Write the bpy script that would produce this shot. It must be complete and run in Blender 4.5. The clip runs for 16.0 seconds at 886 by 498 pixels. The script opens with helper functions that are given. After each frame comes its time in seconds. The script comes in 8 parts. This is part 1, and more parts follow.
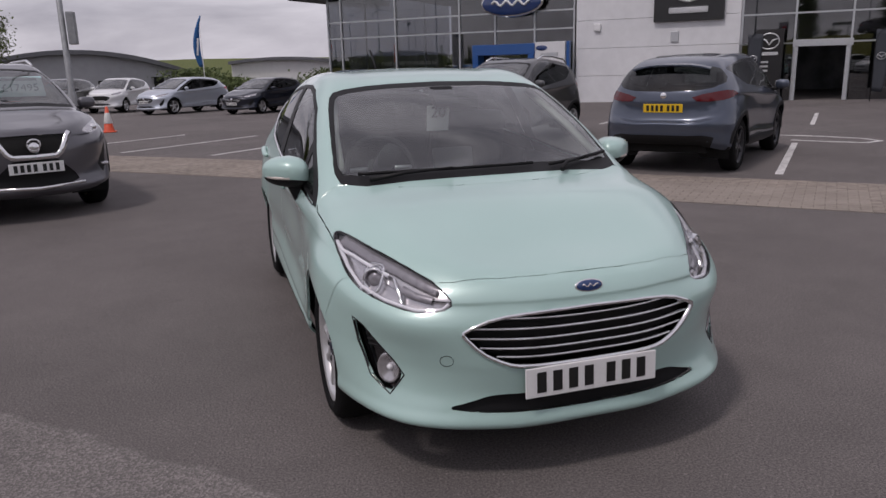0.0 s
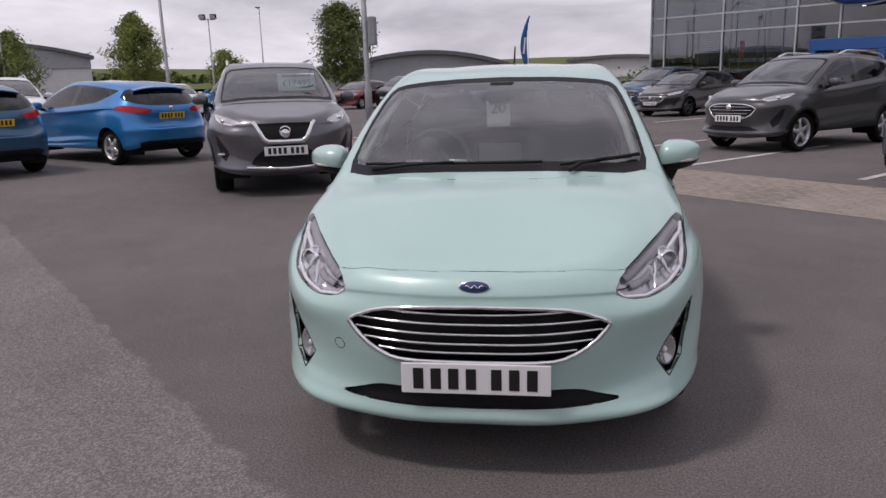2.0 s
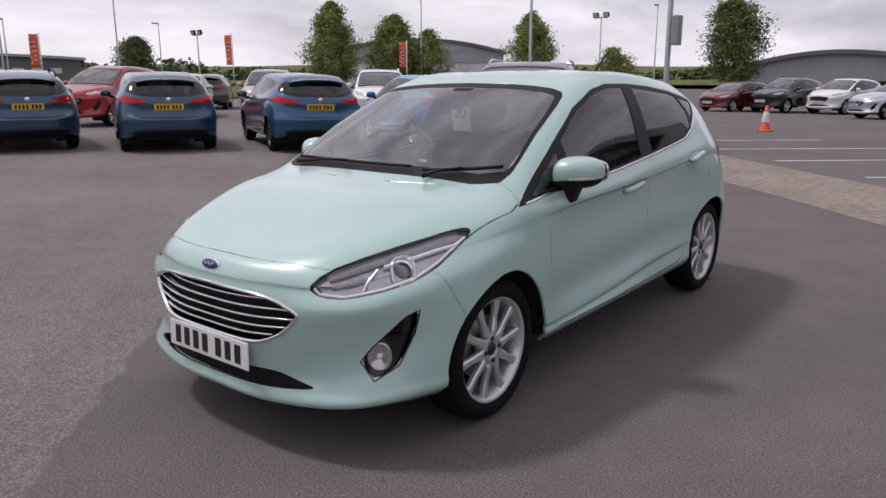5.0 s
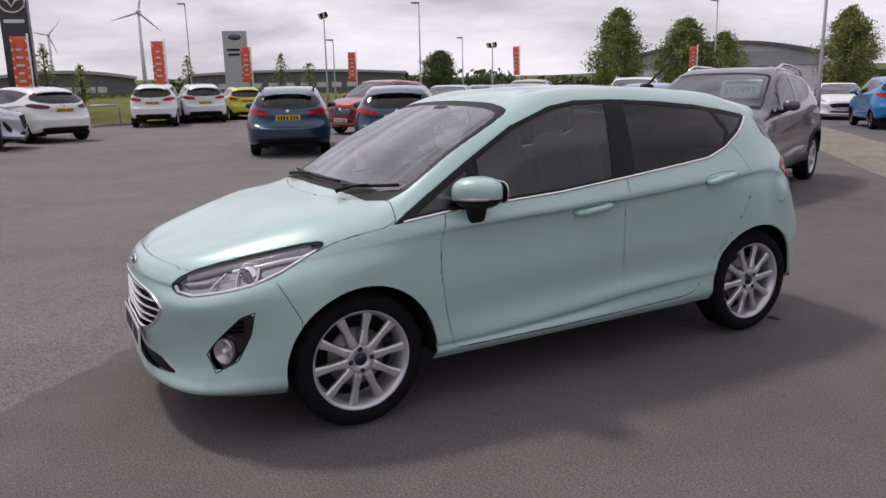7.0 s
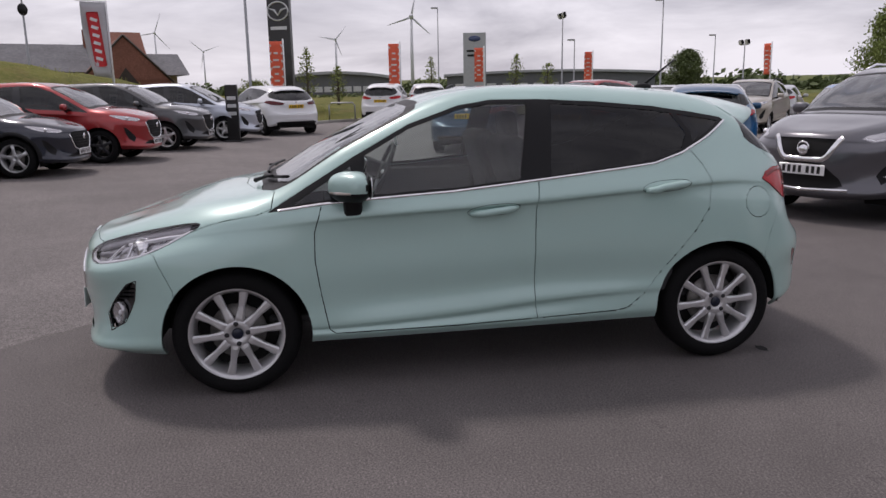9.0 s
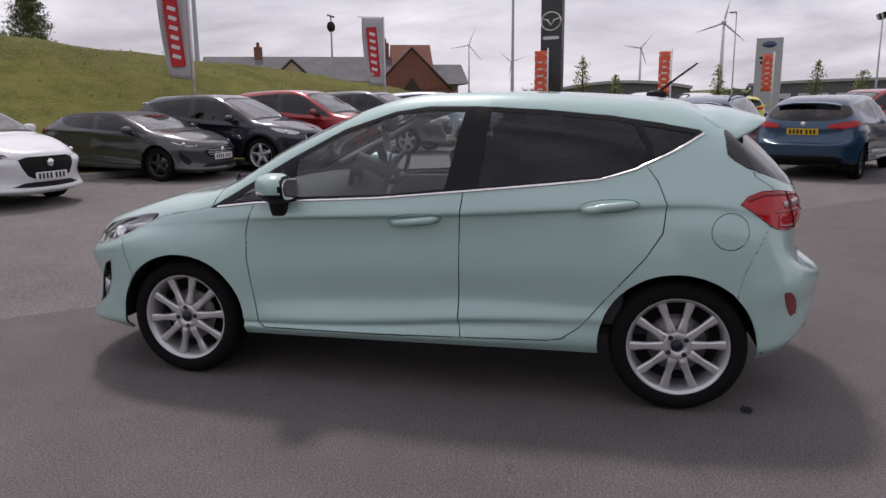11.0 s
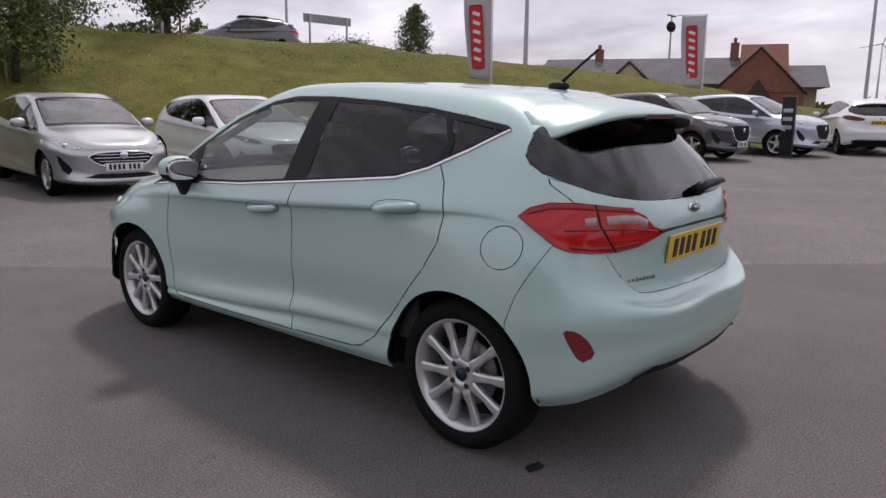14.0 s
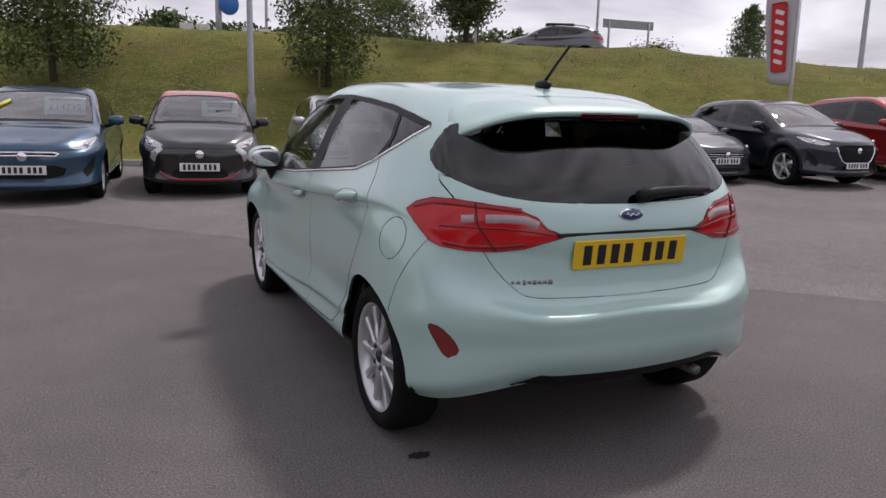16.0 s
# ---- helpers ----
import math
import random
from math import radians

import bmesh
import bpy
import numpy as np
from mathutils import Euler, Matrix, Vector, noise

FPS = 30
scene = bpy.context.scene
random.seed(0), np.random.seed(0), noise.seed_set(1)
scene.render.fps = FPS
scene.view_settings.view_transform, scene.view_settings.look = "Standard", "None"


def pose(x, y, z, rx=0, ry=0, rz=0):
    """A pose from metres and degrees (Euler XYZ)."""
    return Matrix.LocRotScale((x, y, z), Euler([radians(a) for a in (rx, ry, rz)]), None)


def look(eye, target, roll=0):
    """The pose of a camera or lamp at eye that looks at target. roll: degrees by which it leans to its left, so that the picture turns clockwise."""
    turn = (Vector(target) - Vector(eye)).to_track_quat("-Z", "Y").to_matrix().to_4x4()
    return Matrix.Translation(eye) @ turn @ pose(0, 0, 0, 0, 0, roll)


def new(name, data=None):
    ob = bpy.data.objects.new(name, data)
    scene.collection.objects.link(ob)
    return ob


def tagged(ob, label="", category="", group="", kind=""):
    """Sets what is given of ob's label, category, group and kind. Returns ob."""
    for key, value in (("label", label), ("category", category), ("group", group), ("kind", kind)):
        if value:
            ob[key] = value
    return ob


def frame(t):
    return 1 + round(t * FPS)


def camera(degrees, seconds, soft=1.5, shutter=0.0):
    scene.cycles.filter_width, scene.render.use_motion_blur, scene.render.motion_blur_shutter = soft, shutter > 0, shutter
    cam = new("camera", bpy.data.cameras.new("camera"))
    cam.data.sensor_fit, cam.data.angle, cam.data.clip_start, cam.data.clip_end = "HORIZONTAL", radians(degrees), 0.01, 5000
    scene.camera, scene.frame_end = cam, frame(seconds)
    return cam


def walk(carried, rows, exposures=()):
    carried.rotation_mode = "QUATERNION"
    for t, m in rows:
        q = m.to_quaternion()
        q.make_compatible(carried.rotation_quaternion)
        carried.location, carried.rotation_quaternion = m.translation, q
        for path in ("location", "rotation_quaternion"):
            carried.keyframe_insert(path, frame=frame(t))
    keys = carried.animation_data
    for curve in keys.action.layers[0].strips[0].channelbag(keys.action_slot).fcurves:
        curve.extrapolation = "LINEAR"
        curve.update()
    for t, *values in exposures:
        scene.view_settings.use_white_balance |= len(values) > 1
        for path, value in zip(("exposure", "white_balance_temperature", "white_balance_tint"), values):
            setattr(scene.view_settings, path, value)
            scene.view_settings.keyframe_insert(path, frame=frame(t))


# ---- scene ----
cam = camera(61.4, 16.0)

PATH = [
    (0, (-1.241, -4.294, 1.480), (-0.659, -2.441, 1.003), -1.51),
    (0.5, (-0.909, -4.421, 1.450), (-0.537, -2.512, 0.985), -1.29),
    (1, (-0.565, -4.466, 1.417), (-0.398, -2.527, 0.955), -1.03),
    (1.5, (-0.194, -4.463, 1.430), (-0.232, -2.518, 0.967), -0.97),
    (2, (0.245, -4.477, 1.429), (-0.032, -2.550, 0.970), -1.68),
    (2.5, (0.607, -4.416, 1.406), (0.121, -2.529, 0.958), -1.39),
    (3, (0.959, -4.333, 1.416), (0.310, -2.494, 0.971), -0.84),
    (3.5, (1.347, -4.269, 1.415), (0.544, -2.490, 0.982), -0.63),
    (4, (1.709, -4.088, 1.397), (0.753, -2.387, 0.962), -0.26),
    (4.5, (2.089, -3.866, 1.417), (0.983, -2.262, 0.969), -1.57),
    (4.7, (2.251, -3.816, 1.431), (1.107, -2.238, 0.981), -0.95),
    (6.8, (3.616, -2.546, 1.437), (1.935, -1.548, 1.013), -1.22),
    (7, (3.711, -2.406, 1.471), (1.993, -1.472, 1.048), -1.29),
    (7.5, (3.933, -2.048, 1.447), (2.148, -1.251, 1.023), -0.99),
    (8, (4.089, -1.682, 1.427), (2.244, -1.035, 1.008), -0.68),
    (8.5, (4.219, -1.240, 1.448), (2.321, -0.761, 1.035), -1.11),
    (9, (4.370, -0.820, 1.432), (2.439, -0.502, 1.022), -1.01),
    (9.5, (4.404, -0.408, 1.407), (2.451, -0.275, 0.999), -0.60),
    (9.7, (4.391, -0.239, 1.421), (2.434, -0.179, 1.017), -0.45),
    (11.8, (4.012, 1.571, 1.377), (2.179, 0.866, 0.995), -0.68),
    (12, (3.935, 1.702, 1.375), (2.126, 0.942, 0.988), -0.71),
    (12.5, (3.669, 2.052, 1.375), (1.931, 1.141, 0.989), -0.68),
    (13, (3.463, 2.400, 1.347), (1.792, 1.370, 0.965), -0.34),
    (13.5, (3.250, 2.727, 1.330), (1.664, 1.566, 0.955), 0.24),
    (14, (2.983, 3.019, 1.343), (1.491, 1.739, 0.972), 0.65),
    (14.5, (2.756, 3.362, 1.331), (1.387, 1.950, 0.965), 0.60),
    (15, (2.475, 3.615, 1.313), (1.279, 2.053, 0.952), 1.11),
    (15.5, (2.132, 3.841, 1.332), (1.134, 2.148, 0.961), 1.04),
    (16, (1.804, 4.067, 1.333), (0.988, 2.279, 0.963), 1.42),
]
walk(cam, [(t, look(eye, target, roll)) for t, eye, target, roll in PATH], exposures=[(0, -0.18, 6500, 19), (1, -0.02, 6500, 19), (2.5, 0.06, 6500, 19), (4.5, 0.16, 6500, 19), (7, 0.16, 6500, 18), (9.5, 0.06, 6500, 18), (12, 0.18, 6500, 19), (14.5, 0.24, 6500, 19), (16, 0.28, 6500, 18)])

# ---- world, sun, exposure ----
SUN_DIR = Vector((0.54, 0.30, -1.0)).normalized()
world = bpy.data.worlds.new("overcast_sky")
scene.world = world
world.use_nodes = True
wn, wl = world.node_tree.nodes, world.node_tree.links
wn.clear()
w_out = wn.new("ShaderNodeOutputWorld")
w_bg = wn.new("ShaderNodeBackground")
w_bg.inputs["Strength"].default_value = 0.134
w_sky = wn.new("ShaderNodeTexSky")
w_sky.sky_type = "NISHITA"
w_sky.sun_disc = False
w_sky.sun_elevation = math.asin(-SUN_DIR.z)
w_sky.sun_rotation = math.atan2(-SUN_DIR.x, -SUN_DIR.y)
w_sky.dust_density = 3.0
w_tc = wn.new("ShaderNodeTexCoord")
w_map = wn.new("ShaderNodeMapping")
w_map.inputs["Scale"].default_value = (1.0, 1.0, 3.8)
w_n1 = wn.new("ShaderNodeTexNoise")
w_n1.inputs["Scale"].default_value = 3.1
w_n1.inputs["Detail"].default_value = 9.0
w_n1.inputs["Roughness"].default_value = 0.56
w_n1.inputs["Distortion"].default_value = 0.35
w_ramp = wn.new("ShaderNodeValToRGB")
w_ramp.color_ramp.elements[0].position = 0.34
w_ramp.color_ramp.elements[0].color = (3.2, 3.2, 3.55, 1)
w_ramp.color_ramp.elements[1].position = 0.66
w_ramp.color_ramp.elements[1].color = (6.5, 6.5, 6.8, 1)
w_mix = wn.new("ShaderNodeMix")
w_mix.data_type = "RGBA"
w_mix.inputs[0].default_value = 0.90
wl.new(w_tc.outputs["Generated"], w_map.inputs["Vector"])
wl.new(w_map.outputs["Vector"], w_n1.inputs["Vector"])
wl.new(w_n1.outputs["Fac"], w_ramp.inputs["Fac"])
wl.new(w_sky.outputs["Color"], w_mix.inputs[6])
wl.new(w_ramp.outputs["Color"], w_mix.inputs[7])
wl.new(w_mix.outputs[2], w_bg.inputs["Color"])
wl.new(w_bg.outputs["Background"], w_out.inputs["Surface"])

sun_data = bpy.data.lights.new("sun", "SUN")
sun_data.energy = 1.5
sun_data.angle = radians(6.5)
sun_data.color = (1.0, 0.955, 0.90)
sun = new("sun", sun_data)
sun.matrix_world = look((-20, -3, 40), Vector((-20, -3, 40)) + SUN_DIR)
scene.view_settings.exposure = 0.0


# ---- materials ----
def material(name, color, rough=0.5, metal=0.0, grain=None, amount=0.15, bump=0.0, bump_scale=200.0, coat=0.0,
             spec=0.5, emit=None, strength=0.0, big=None, big_amount=0.15, vary=0.0, placed=False):
    """A principled material with colour variation at two scales, fine relief and an optional clear coat."""
    m = bpy.data.materials.new(name)
    m.use_nodes = True
    nt = m.node_tree
    b = nt.nodes["Principled BSDF"]
    b.inputs["Base Color"].default_value = (*color, 1)
    b.inputs["Roughness"].default_value = rough
    b.inputs["Metallic"].default_value = metal
    b.inputs["Specular IOR Level"].default_value = spec
    b.inputs["Coat Weight"].default_value = coat
    b.inputs["Coat Roughness"].default_value = 0.04
    if emit:
        b.inputs["Emission Color"].default_value = (*emit, 1)
        b.inputs["Emission Strength"].default_value = strength
    coords = nt.nodes.new("ShaderNodeNewGeometry").outputs["Position"] if placed else nt.nodes.new("ShaderNodeTexCoord").outputs["Object"]
    last = None
    for scale, amt in ((grain, amount), (big, big_amount)):
        if not scale:
            continue
        n = nt.nodes.new("ShaderNodeTexNoise")
        n.inputs["Scale"].default_value = scale
        n.inputs["Detail"].default_value = 6
        nt.links.new(coords, n.inputs["Vector"])
        mr = nt.nodes.new("ShaderNodeMapRange")
        mr.inputs["From Min"].default_value = 0.3
        mr.inputs["From Max"].default_value = 0.7
        mr.inputs["To Min"].default_value = 1 - amt
        mr.inputs["To Max"].default_value = 1 + amt
        nt.links.new(n.outputs["Fac"], mr.inputs["Value"])
        mx = nt.nodes.new("ShaderNodeMix")
        mx.data_type = "RGBA"
        mx.blend_type = "MULTIPLY"
        mx.inputs[0].default_value = 1.0
        if last:
            nt.links.new(last, mx.inputs[6])
        else:
            mx.inputs[6].default_value = (*color, 1)
        nt.links.new(mr.outputs["Result"], mx.inputs[7])
        last = mx.outputs[2]
    if vary:
        info = nt.nodes.new("ShaderNodeObjectInfo")
        mr = nt.nodes.new("ShaderNodeMapRange")
        mr.inputs["To Min"].default_value = 1 - vary
        mr.inputs["To Max"].default_value = 1 + vary
        nt.links.new(info.outputs["Random"], mr.inputs["Value"])
        mx = nt.nodes.new("ShaderNodeMix")
        mx.data_type = "RGBA"
        mx.blend_type = "MULTIPLY"
        mx.inputs[0].default_value = 1.0
        if last:
            nt.links.new(last, mx.inputs[6])
        else:
            mx.inputs[6].default_value = (*color, 1)
        nt.links.new(mr.outputs["Result"], mx.inputs[7])
        last = mx.outputs[2]
    if last:
        nt.links.new(last, b.inputs["Base Color"])
    if bump:
        n = nt.nodes.new("ShaderNodeTexNoise")
        n.inputs["Scale"].default_value = bump_scale
        n.inputs["Detail"].default_value = 4
        nt.links.new(coords, n.inputs["Vector"])
        bp = nt.nodes.new("ShaderNodeBump")
        bp.inputs["Strength"].default_value = bump
        bp.inputs["Distance"].default_value = 0.01
        nt.links.new(n.outputs["Fac"], bp.inputs["Height"])
        nt.links.new(bp.outputs["Normal"], b.inputs["Normal"])
    return m


def glass_material(name, tint, ior=1.5, rough=0.0, power=4.0):
    """A thin pane: clear with a tint, and a mirror at grazing angles."""
    m = bpy.data.materials.new(name)
    m.use_nodes = True
    nt = m.node_tree
    nt.nodes.clear()
    out = nt.nodes.new("ShaderNodeOutputMaterial")
    tr = nt.nodes.new("ShaderNodeBsdfTransparent")
    tr.inputs["Color"].default_value = (*tint, 1)
    gl = nt.nodes.new("ShaderNodeBsdfGlossy")
    gl.inputs["Roughness"].default_value = rough
    lw = nt.nodes.new("ShaderNodeLayerWeight")
    lw.inputs["Blend"].default_value = 0.5
    pw = nt.nodes.new("ShaderNodeMath")
    pw.operation = "POWER"
    pw.inputs[1].default_value = power
    nt.links.new(lw.outputs["Facing"], pw.inputs[0])
    mr = nt.nodes.new("ShaderNodeMapRange")
    mr.inputs["To Min"].default_value = 2 * ((ior - 1) / (ior + 1)) ** 2
    mr.inputs["To Max"].default_value = 1.0
    nt.links.new(pw.outputs[0], mr.inputs["Value"])
    mx = nt.nodes.new("ShaderNodeMixShader")
    nt.links.new(mr.outputs["Result"], mx.inputs[0])
    nt.links.new(tr.outputs[0], mx.inputs[1])
    nt.links.new(gl.outputs[0], mx.inputs[2])
    nt.links.new(mx.outputs[0], out.inputs["Surface"])
    return m


def paint(name, color, metal=0.25, rough=0.34):
    return material(name, color, rough=rough, metal=metal, coat=1.0, grain=900.0, amount=0.05, big=1.6, big_amount=0.03)


MINT = paint("mint_pearl_paint", (0.40, 0.575, 0.535), metal=0.10, rough=0.36)
MINT.node_tree.nodes["Principled BSDF"].inputs["Coat Roughness"].default_value = 0.10
BLACK_TRIM = material("black_plastic_trim", (0.010, 0.010, 0.011), rough=0.50, grain=400, amount=0.2, spec=0.22)
GLOSS_BLACK = material("gloss_black_trim", (0.006, 0.006, 0.007), rough=0.12, coat=0.5, grain=300, amount=0.1)
DARK_VOID = material("dark_inner_steel", (0.006, 0.006, 0.006), rough=0.9, grain=60, amount=0.3)
FELT = material("wheel_arch_felt", (0.005, 0.005, 0.005), rough=0.95, grain=200, amount=0.4, bump=0.4)
RUBBER = material("tyre_rubber", (0.008, 0.008, 0.0085), rough=0.85, grain=220, amount=0.3, bump=0.25, bump_scale=500, spec=0.15)
ALLOY = material("silver_alloy", (0.60, 0.60, 0.61), rough=0.30, metal=0.62, grain=300, amount=0.06)
DARK_ALLOY = material("dark_alloy", (0.05, 0.05, 0.055), rough=0.35, metal=0.6, grain=300, amount=0.1)
CHROME = material("chrome", (0.82, 0.82, 0.83), rough=0.09, metal=1.0, grain=60, amount=0.04)
BRAKE = material("brake_disc_steel", (0.22, 0.21, 0.20), rough=0.45, metal=0.8, grain=160, amount=0.2)
GLASS_CLEAR = glass_material("windscreen_glass", (0.70, 0.76, 0.74), ior=1.60, power=2.5)
GLASS_SIDE = glass_material("side_window_glass", (0.80, 0.87, 0.85), ior=1.52)
GLASS_DARK = glass_material("privacy_glass", (0.12, 0.115, 0.13), ior=1.36)
GLASS_REAR = glass_material("tinted_rear_glass", (0.14, 0.135, 0.15), ior=1.46)
GLASS_LAMP = glass_material("lamp_lens", (0.95, 0.95, 0.96), ior=1.35)
GLASS_FRONT = glass_material("car_windscreen_glass", (0.45, 0.48, 0.47), ior=1.60, power=2.6)
GLASS_FAR = glass_material("car_window_glass", (0.10, 0.11, 0.11), ior=1.45)
RED_LAMP = material("red_lamp_lens", (0.46, 0.005, 0.008), rough=0.10, grain=140, amount=0.15)
RED_DEEP = material("deep_red_lamp_lens", (0.09, 0.004, 0.007), rough=0.10, grain=140, amount=0.2)
RED_MID = material("mid_red_lamp_lens", (0.24, 0.005, 0.008), rough=0.10, grain=140, amount=0.15)
RED_REFLEX = material("red_reflector", (0.20, 0.012, 0.012), rough=0.22, coat=0.6, grain=500, amount=0.35)
LAMP_CLEAR = material("clear_lamp_bowl", (0.50, 0.49, 0.51), rough=0.18, metal=0.7, coat=1.0, grain=80, amount=0.10)
LAMP_GREY = material("grey_lamp_housing", (0.30, 0.29, 0.31), rough=0.25, metal=0.4, grain=60, amount=0.25)
LAMP_DIM = material("dim_lamp_housing", (0.07, 0.07, 0.08), rough=0.15, metal=0.3, coat=1.0, grain=60, amount=0.2)
LED_WHITE = material("daytime_light_guide", (0.80, 0.80, 0.84), rough=0.25, coat=0.6, grain=90, amount=0.06)
LAMP_PALE = material("pale_lamp_section", (0.36, 0.26, 0.27), rough=0.22, coat=0.6, grain=60, amount=0.12)
PLATE_W = material("white_plate_face", (0.74, 0.74, 0.74), rough=0.3, coat=0.4, grain=150, amount=0.04)
PLATE_Y = material("yellow_plate_face", (0.72, 0.46, 0.012), rough=0.3, coat=0.4, grain=150, amount=0.05)
PLATE_BAR = material("black_plate_marks", (0.01, 0.01, 0.01), rough=0.4, grain=90, amount=0.1)
BADGE_BLUE = material("blue_enamel", (0.012, 0.035, 0.13), rough=0.15, coat=1.0, grain=60, amount=0.1)
SEAT_CLOTH = material("charcoal_seat_cloth", (0.022, 0.022, 0.024), rough=0.9, grain=260, amount=0.35, bump=0.3)
DASH = material("charcoal_dashboard", (0.025, 0.025, 0.027), rough=0.6, grain=300, amount=0.2, bump=0.2)
CREAM_TRIM = material("pale_grey_headlining", (0.50, 0.50, 0.47), rough=0.85, grain=200, amount=0.08)
CARD = material("white_card", (0.80, 0.82, 0.80), rough=0.55, grain=40, amount=0.04)
PRICE_TEAL = material("pale_teal_price_card", (0.55, 0.74, 0.76), rough=0.5, grain=40, amount=0.05)
INK = material("dark_teal_ink", (0.02, 0.10, 0.13), rough=0.6, grain=60, amount=0.1)


# ---- mesh helpers ----
def build(name, verts, faces, mat, parent=None, label="", smooth=True, normals=None):
    me = bpy.data.meshes.new(name)
    me.from_pydata([tuple(v) for v in verts], [], [tuple(f) for f in faces])
    mats = mat if isinstance(mat, (list, tuple)) else [mat]
    for m in mats:
        me.materials.append(m)
    if smooth:
        me.polygons.foreach_set("use_smooth", [True] * len(me.polygons))
    me.update()
    if normals is not None:
        me.normals_split_custom_set_from_vertices([tuple(n) for n in normals])
    ob = new(name, me)
    if parent:
        ob.parent = parent
    if label:
        ob["label"] = label
    return ob


def part(name, bm, mat, parent, label="", smooth=False):
    me = bpy.data.meshes.new(name)
    bm.to_mesh(me)
    bm.free()
    for m in (mat if isinstance(mat, (list, tuple)) else [mat]):
        me.materials.append(m)
    if smooth:
        me.polygons.foreach_set("use_smooth", [True] * len(me.polygons))
    ob = new(name, me)
    if parent:
        ob.parent = parent
    if label:
        ob["label"] = label
    return ob


def empty(name, m=None):
    ob = new(name)
    ob.empty_display_size = 0.3
    if m is not None:
        ob.matrix_world = m
    return ob


def box_bm(size, m=None, bevel=0.0, seg=2, bm=None):
    """A box with rounded edges, added to bm."""
    one = bmesh.new()
    bmesh.ops.create_cube(one, size=1.0)
    for v in one.verts:
        v.co = Vector((v.co.x * size[0], v.co.y * size[1], v.co.z * size[2]))
    if bevel:
        bmesh.ops.bevel(one, geom=list(one.edges), offset=bevel, segments=seg, profile=0.6, affect="EDGES")
    if m is not None:
        bmesh.ops.transform(one, matrix=m, verts=list(one.verts))
    if bm is None:
        return one
    me = bpy.data.meshes.new("tmp")
    one.to_mesh(me)
    one.free()
    bm.from_mesh(me)
    bpy.data.meshes.remove(me)
    return bm


def rbox(name, size, m, mat, parent, bevel=0.01, seg=2, label="", smooth=False):
    return part(name, box_bm(size, m, bevel, seg), mat, parent, label, smooth)


def blob(center, radii, power=2.6, nu=24, nv=14, m=None):
    """Vertices and faces of a rounded solid between an ellipsoid and a box."""
    verts, faces = [], []
    e = 2.0 / power

    def sp(a, f):
        return math.copysign(abs(a) ** f, a)

    for j in range(nv + 1):
        v = -math.pi / 2 + math.pi * j / nv
        for i in range(nu):
            u = 2 * math.pi * i / nu
            p = Vector((sp(math.cos(v), e) * sp(math.cos(u), e) * radii[0], sp(math.cos(v), e) * sp(math.sin(u), e) * radii[1], sp(math.sin(v), e) * radii[2]))
            if m is not None:
                p = m @ p
            verts.append(p + Vector(center))
    for j in range(nv):
        for i in range(nu):
            faces.append((j * nu + i, j * nu + (i + 1) % nu, (j + 1) * nu + (i + 1) % nu, (j + 1) * nu + i))
    return verts, faces


def lathe(profile, n=48):
    """Turn a profile of (radius, x) round the x axis."""
    verts, faces = [], []
    k = len(profile)
    for i in range(n):
        a = 2 * math.pi * i / n
        for r, x in profile:
            verts.append((x, r * math.cos(a), r * math.sin(a)))
    for i in range(n):
        for j in range(k - 1):
            a, b = i * k + j, ((i + 1) % n) * k + j
            faces.append((a, b, b + 1, a + 1))
    return verts, faces


def tube(points, radius, n=8, closed=False):
    """A round bar along points; radius may be one number or one a point."""
    pts = [Vector(p) for p in points]
    rad = radius if isinstance(radius, (list, tuple)) else [radius] * len(pts)
    verts, faces = [], []
    k = len(pts)
    up = Vector((0, 0, 1))
    for i, p in enumerate(pts):
        a = pts[i - 1] if (i or closed) else p
        b = pts[(i + 1) % k] if (i < k - 1 or closed) else p
        t = (b - a).normalized()
        ref = up if abs(t.dot(up)) < 0.95 else Vector((1, 0, 0))
        s = t.cross(ref).normalized()
        q = s.cross(t).normalized()
        for j in range(n):
            w = 2 * math.pi * j / n
            verts.append(p + (s * math.cos(w) + q * math.sin(w)) * rad[i])
    for i in range(k if closed else k - 1):
        for j in range(n):
            faces.append((i * n + j, i * n + (j + 1) % n, ((i + 1) % k) * n + (j + 1) % n, ((i + 1) % k) * n + j))
    if not closed:
        faces.append(tuple(range(n - 1, -1, -1)))
        faces.append(tuple((k - 1) * n + j for j in range(n)))
    return verts, faces


def join(*sets):
    verts, faces = [], []
    for v, f in sets:
        o = len(verts)
        verts += list(v)
        faces += [tuple(i + o for i in q) for q in f]
    return verts, faces


def moved(vf, m):
    return [m @ Vector(v) for v in vf[0]], vf[1]


def inside(poly, a, b):
    hit = False
    n = len(poly)
    for i in range(n):
        (x0, y0), (x1, y1) = poly[i], poly[(i + 1) % n]
        if (y0 > b) != (y1 > b) and a < (x1 - x0) * (b - y0) / (y1 - y0) + x0:
            hit = not hit
    return hit


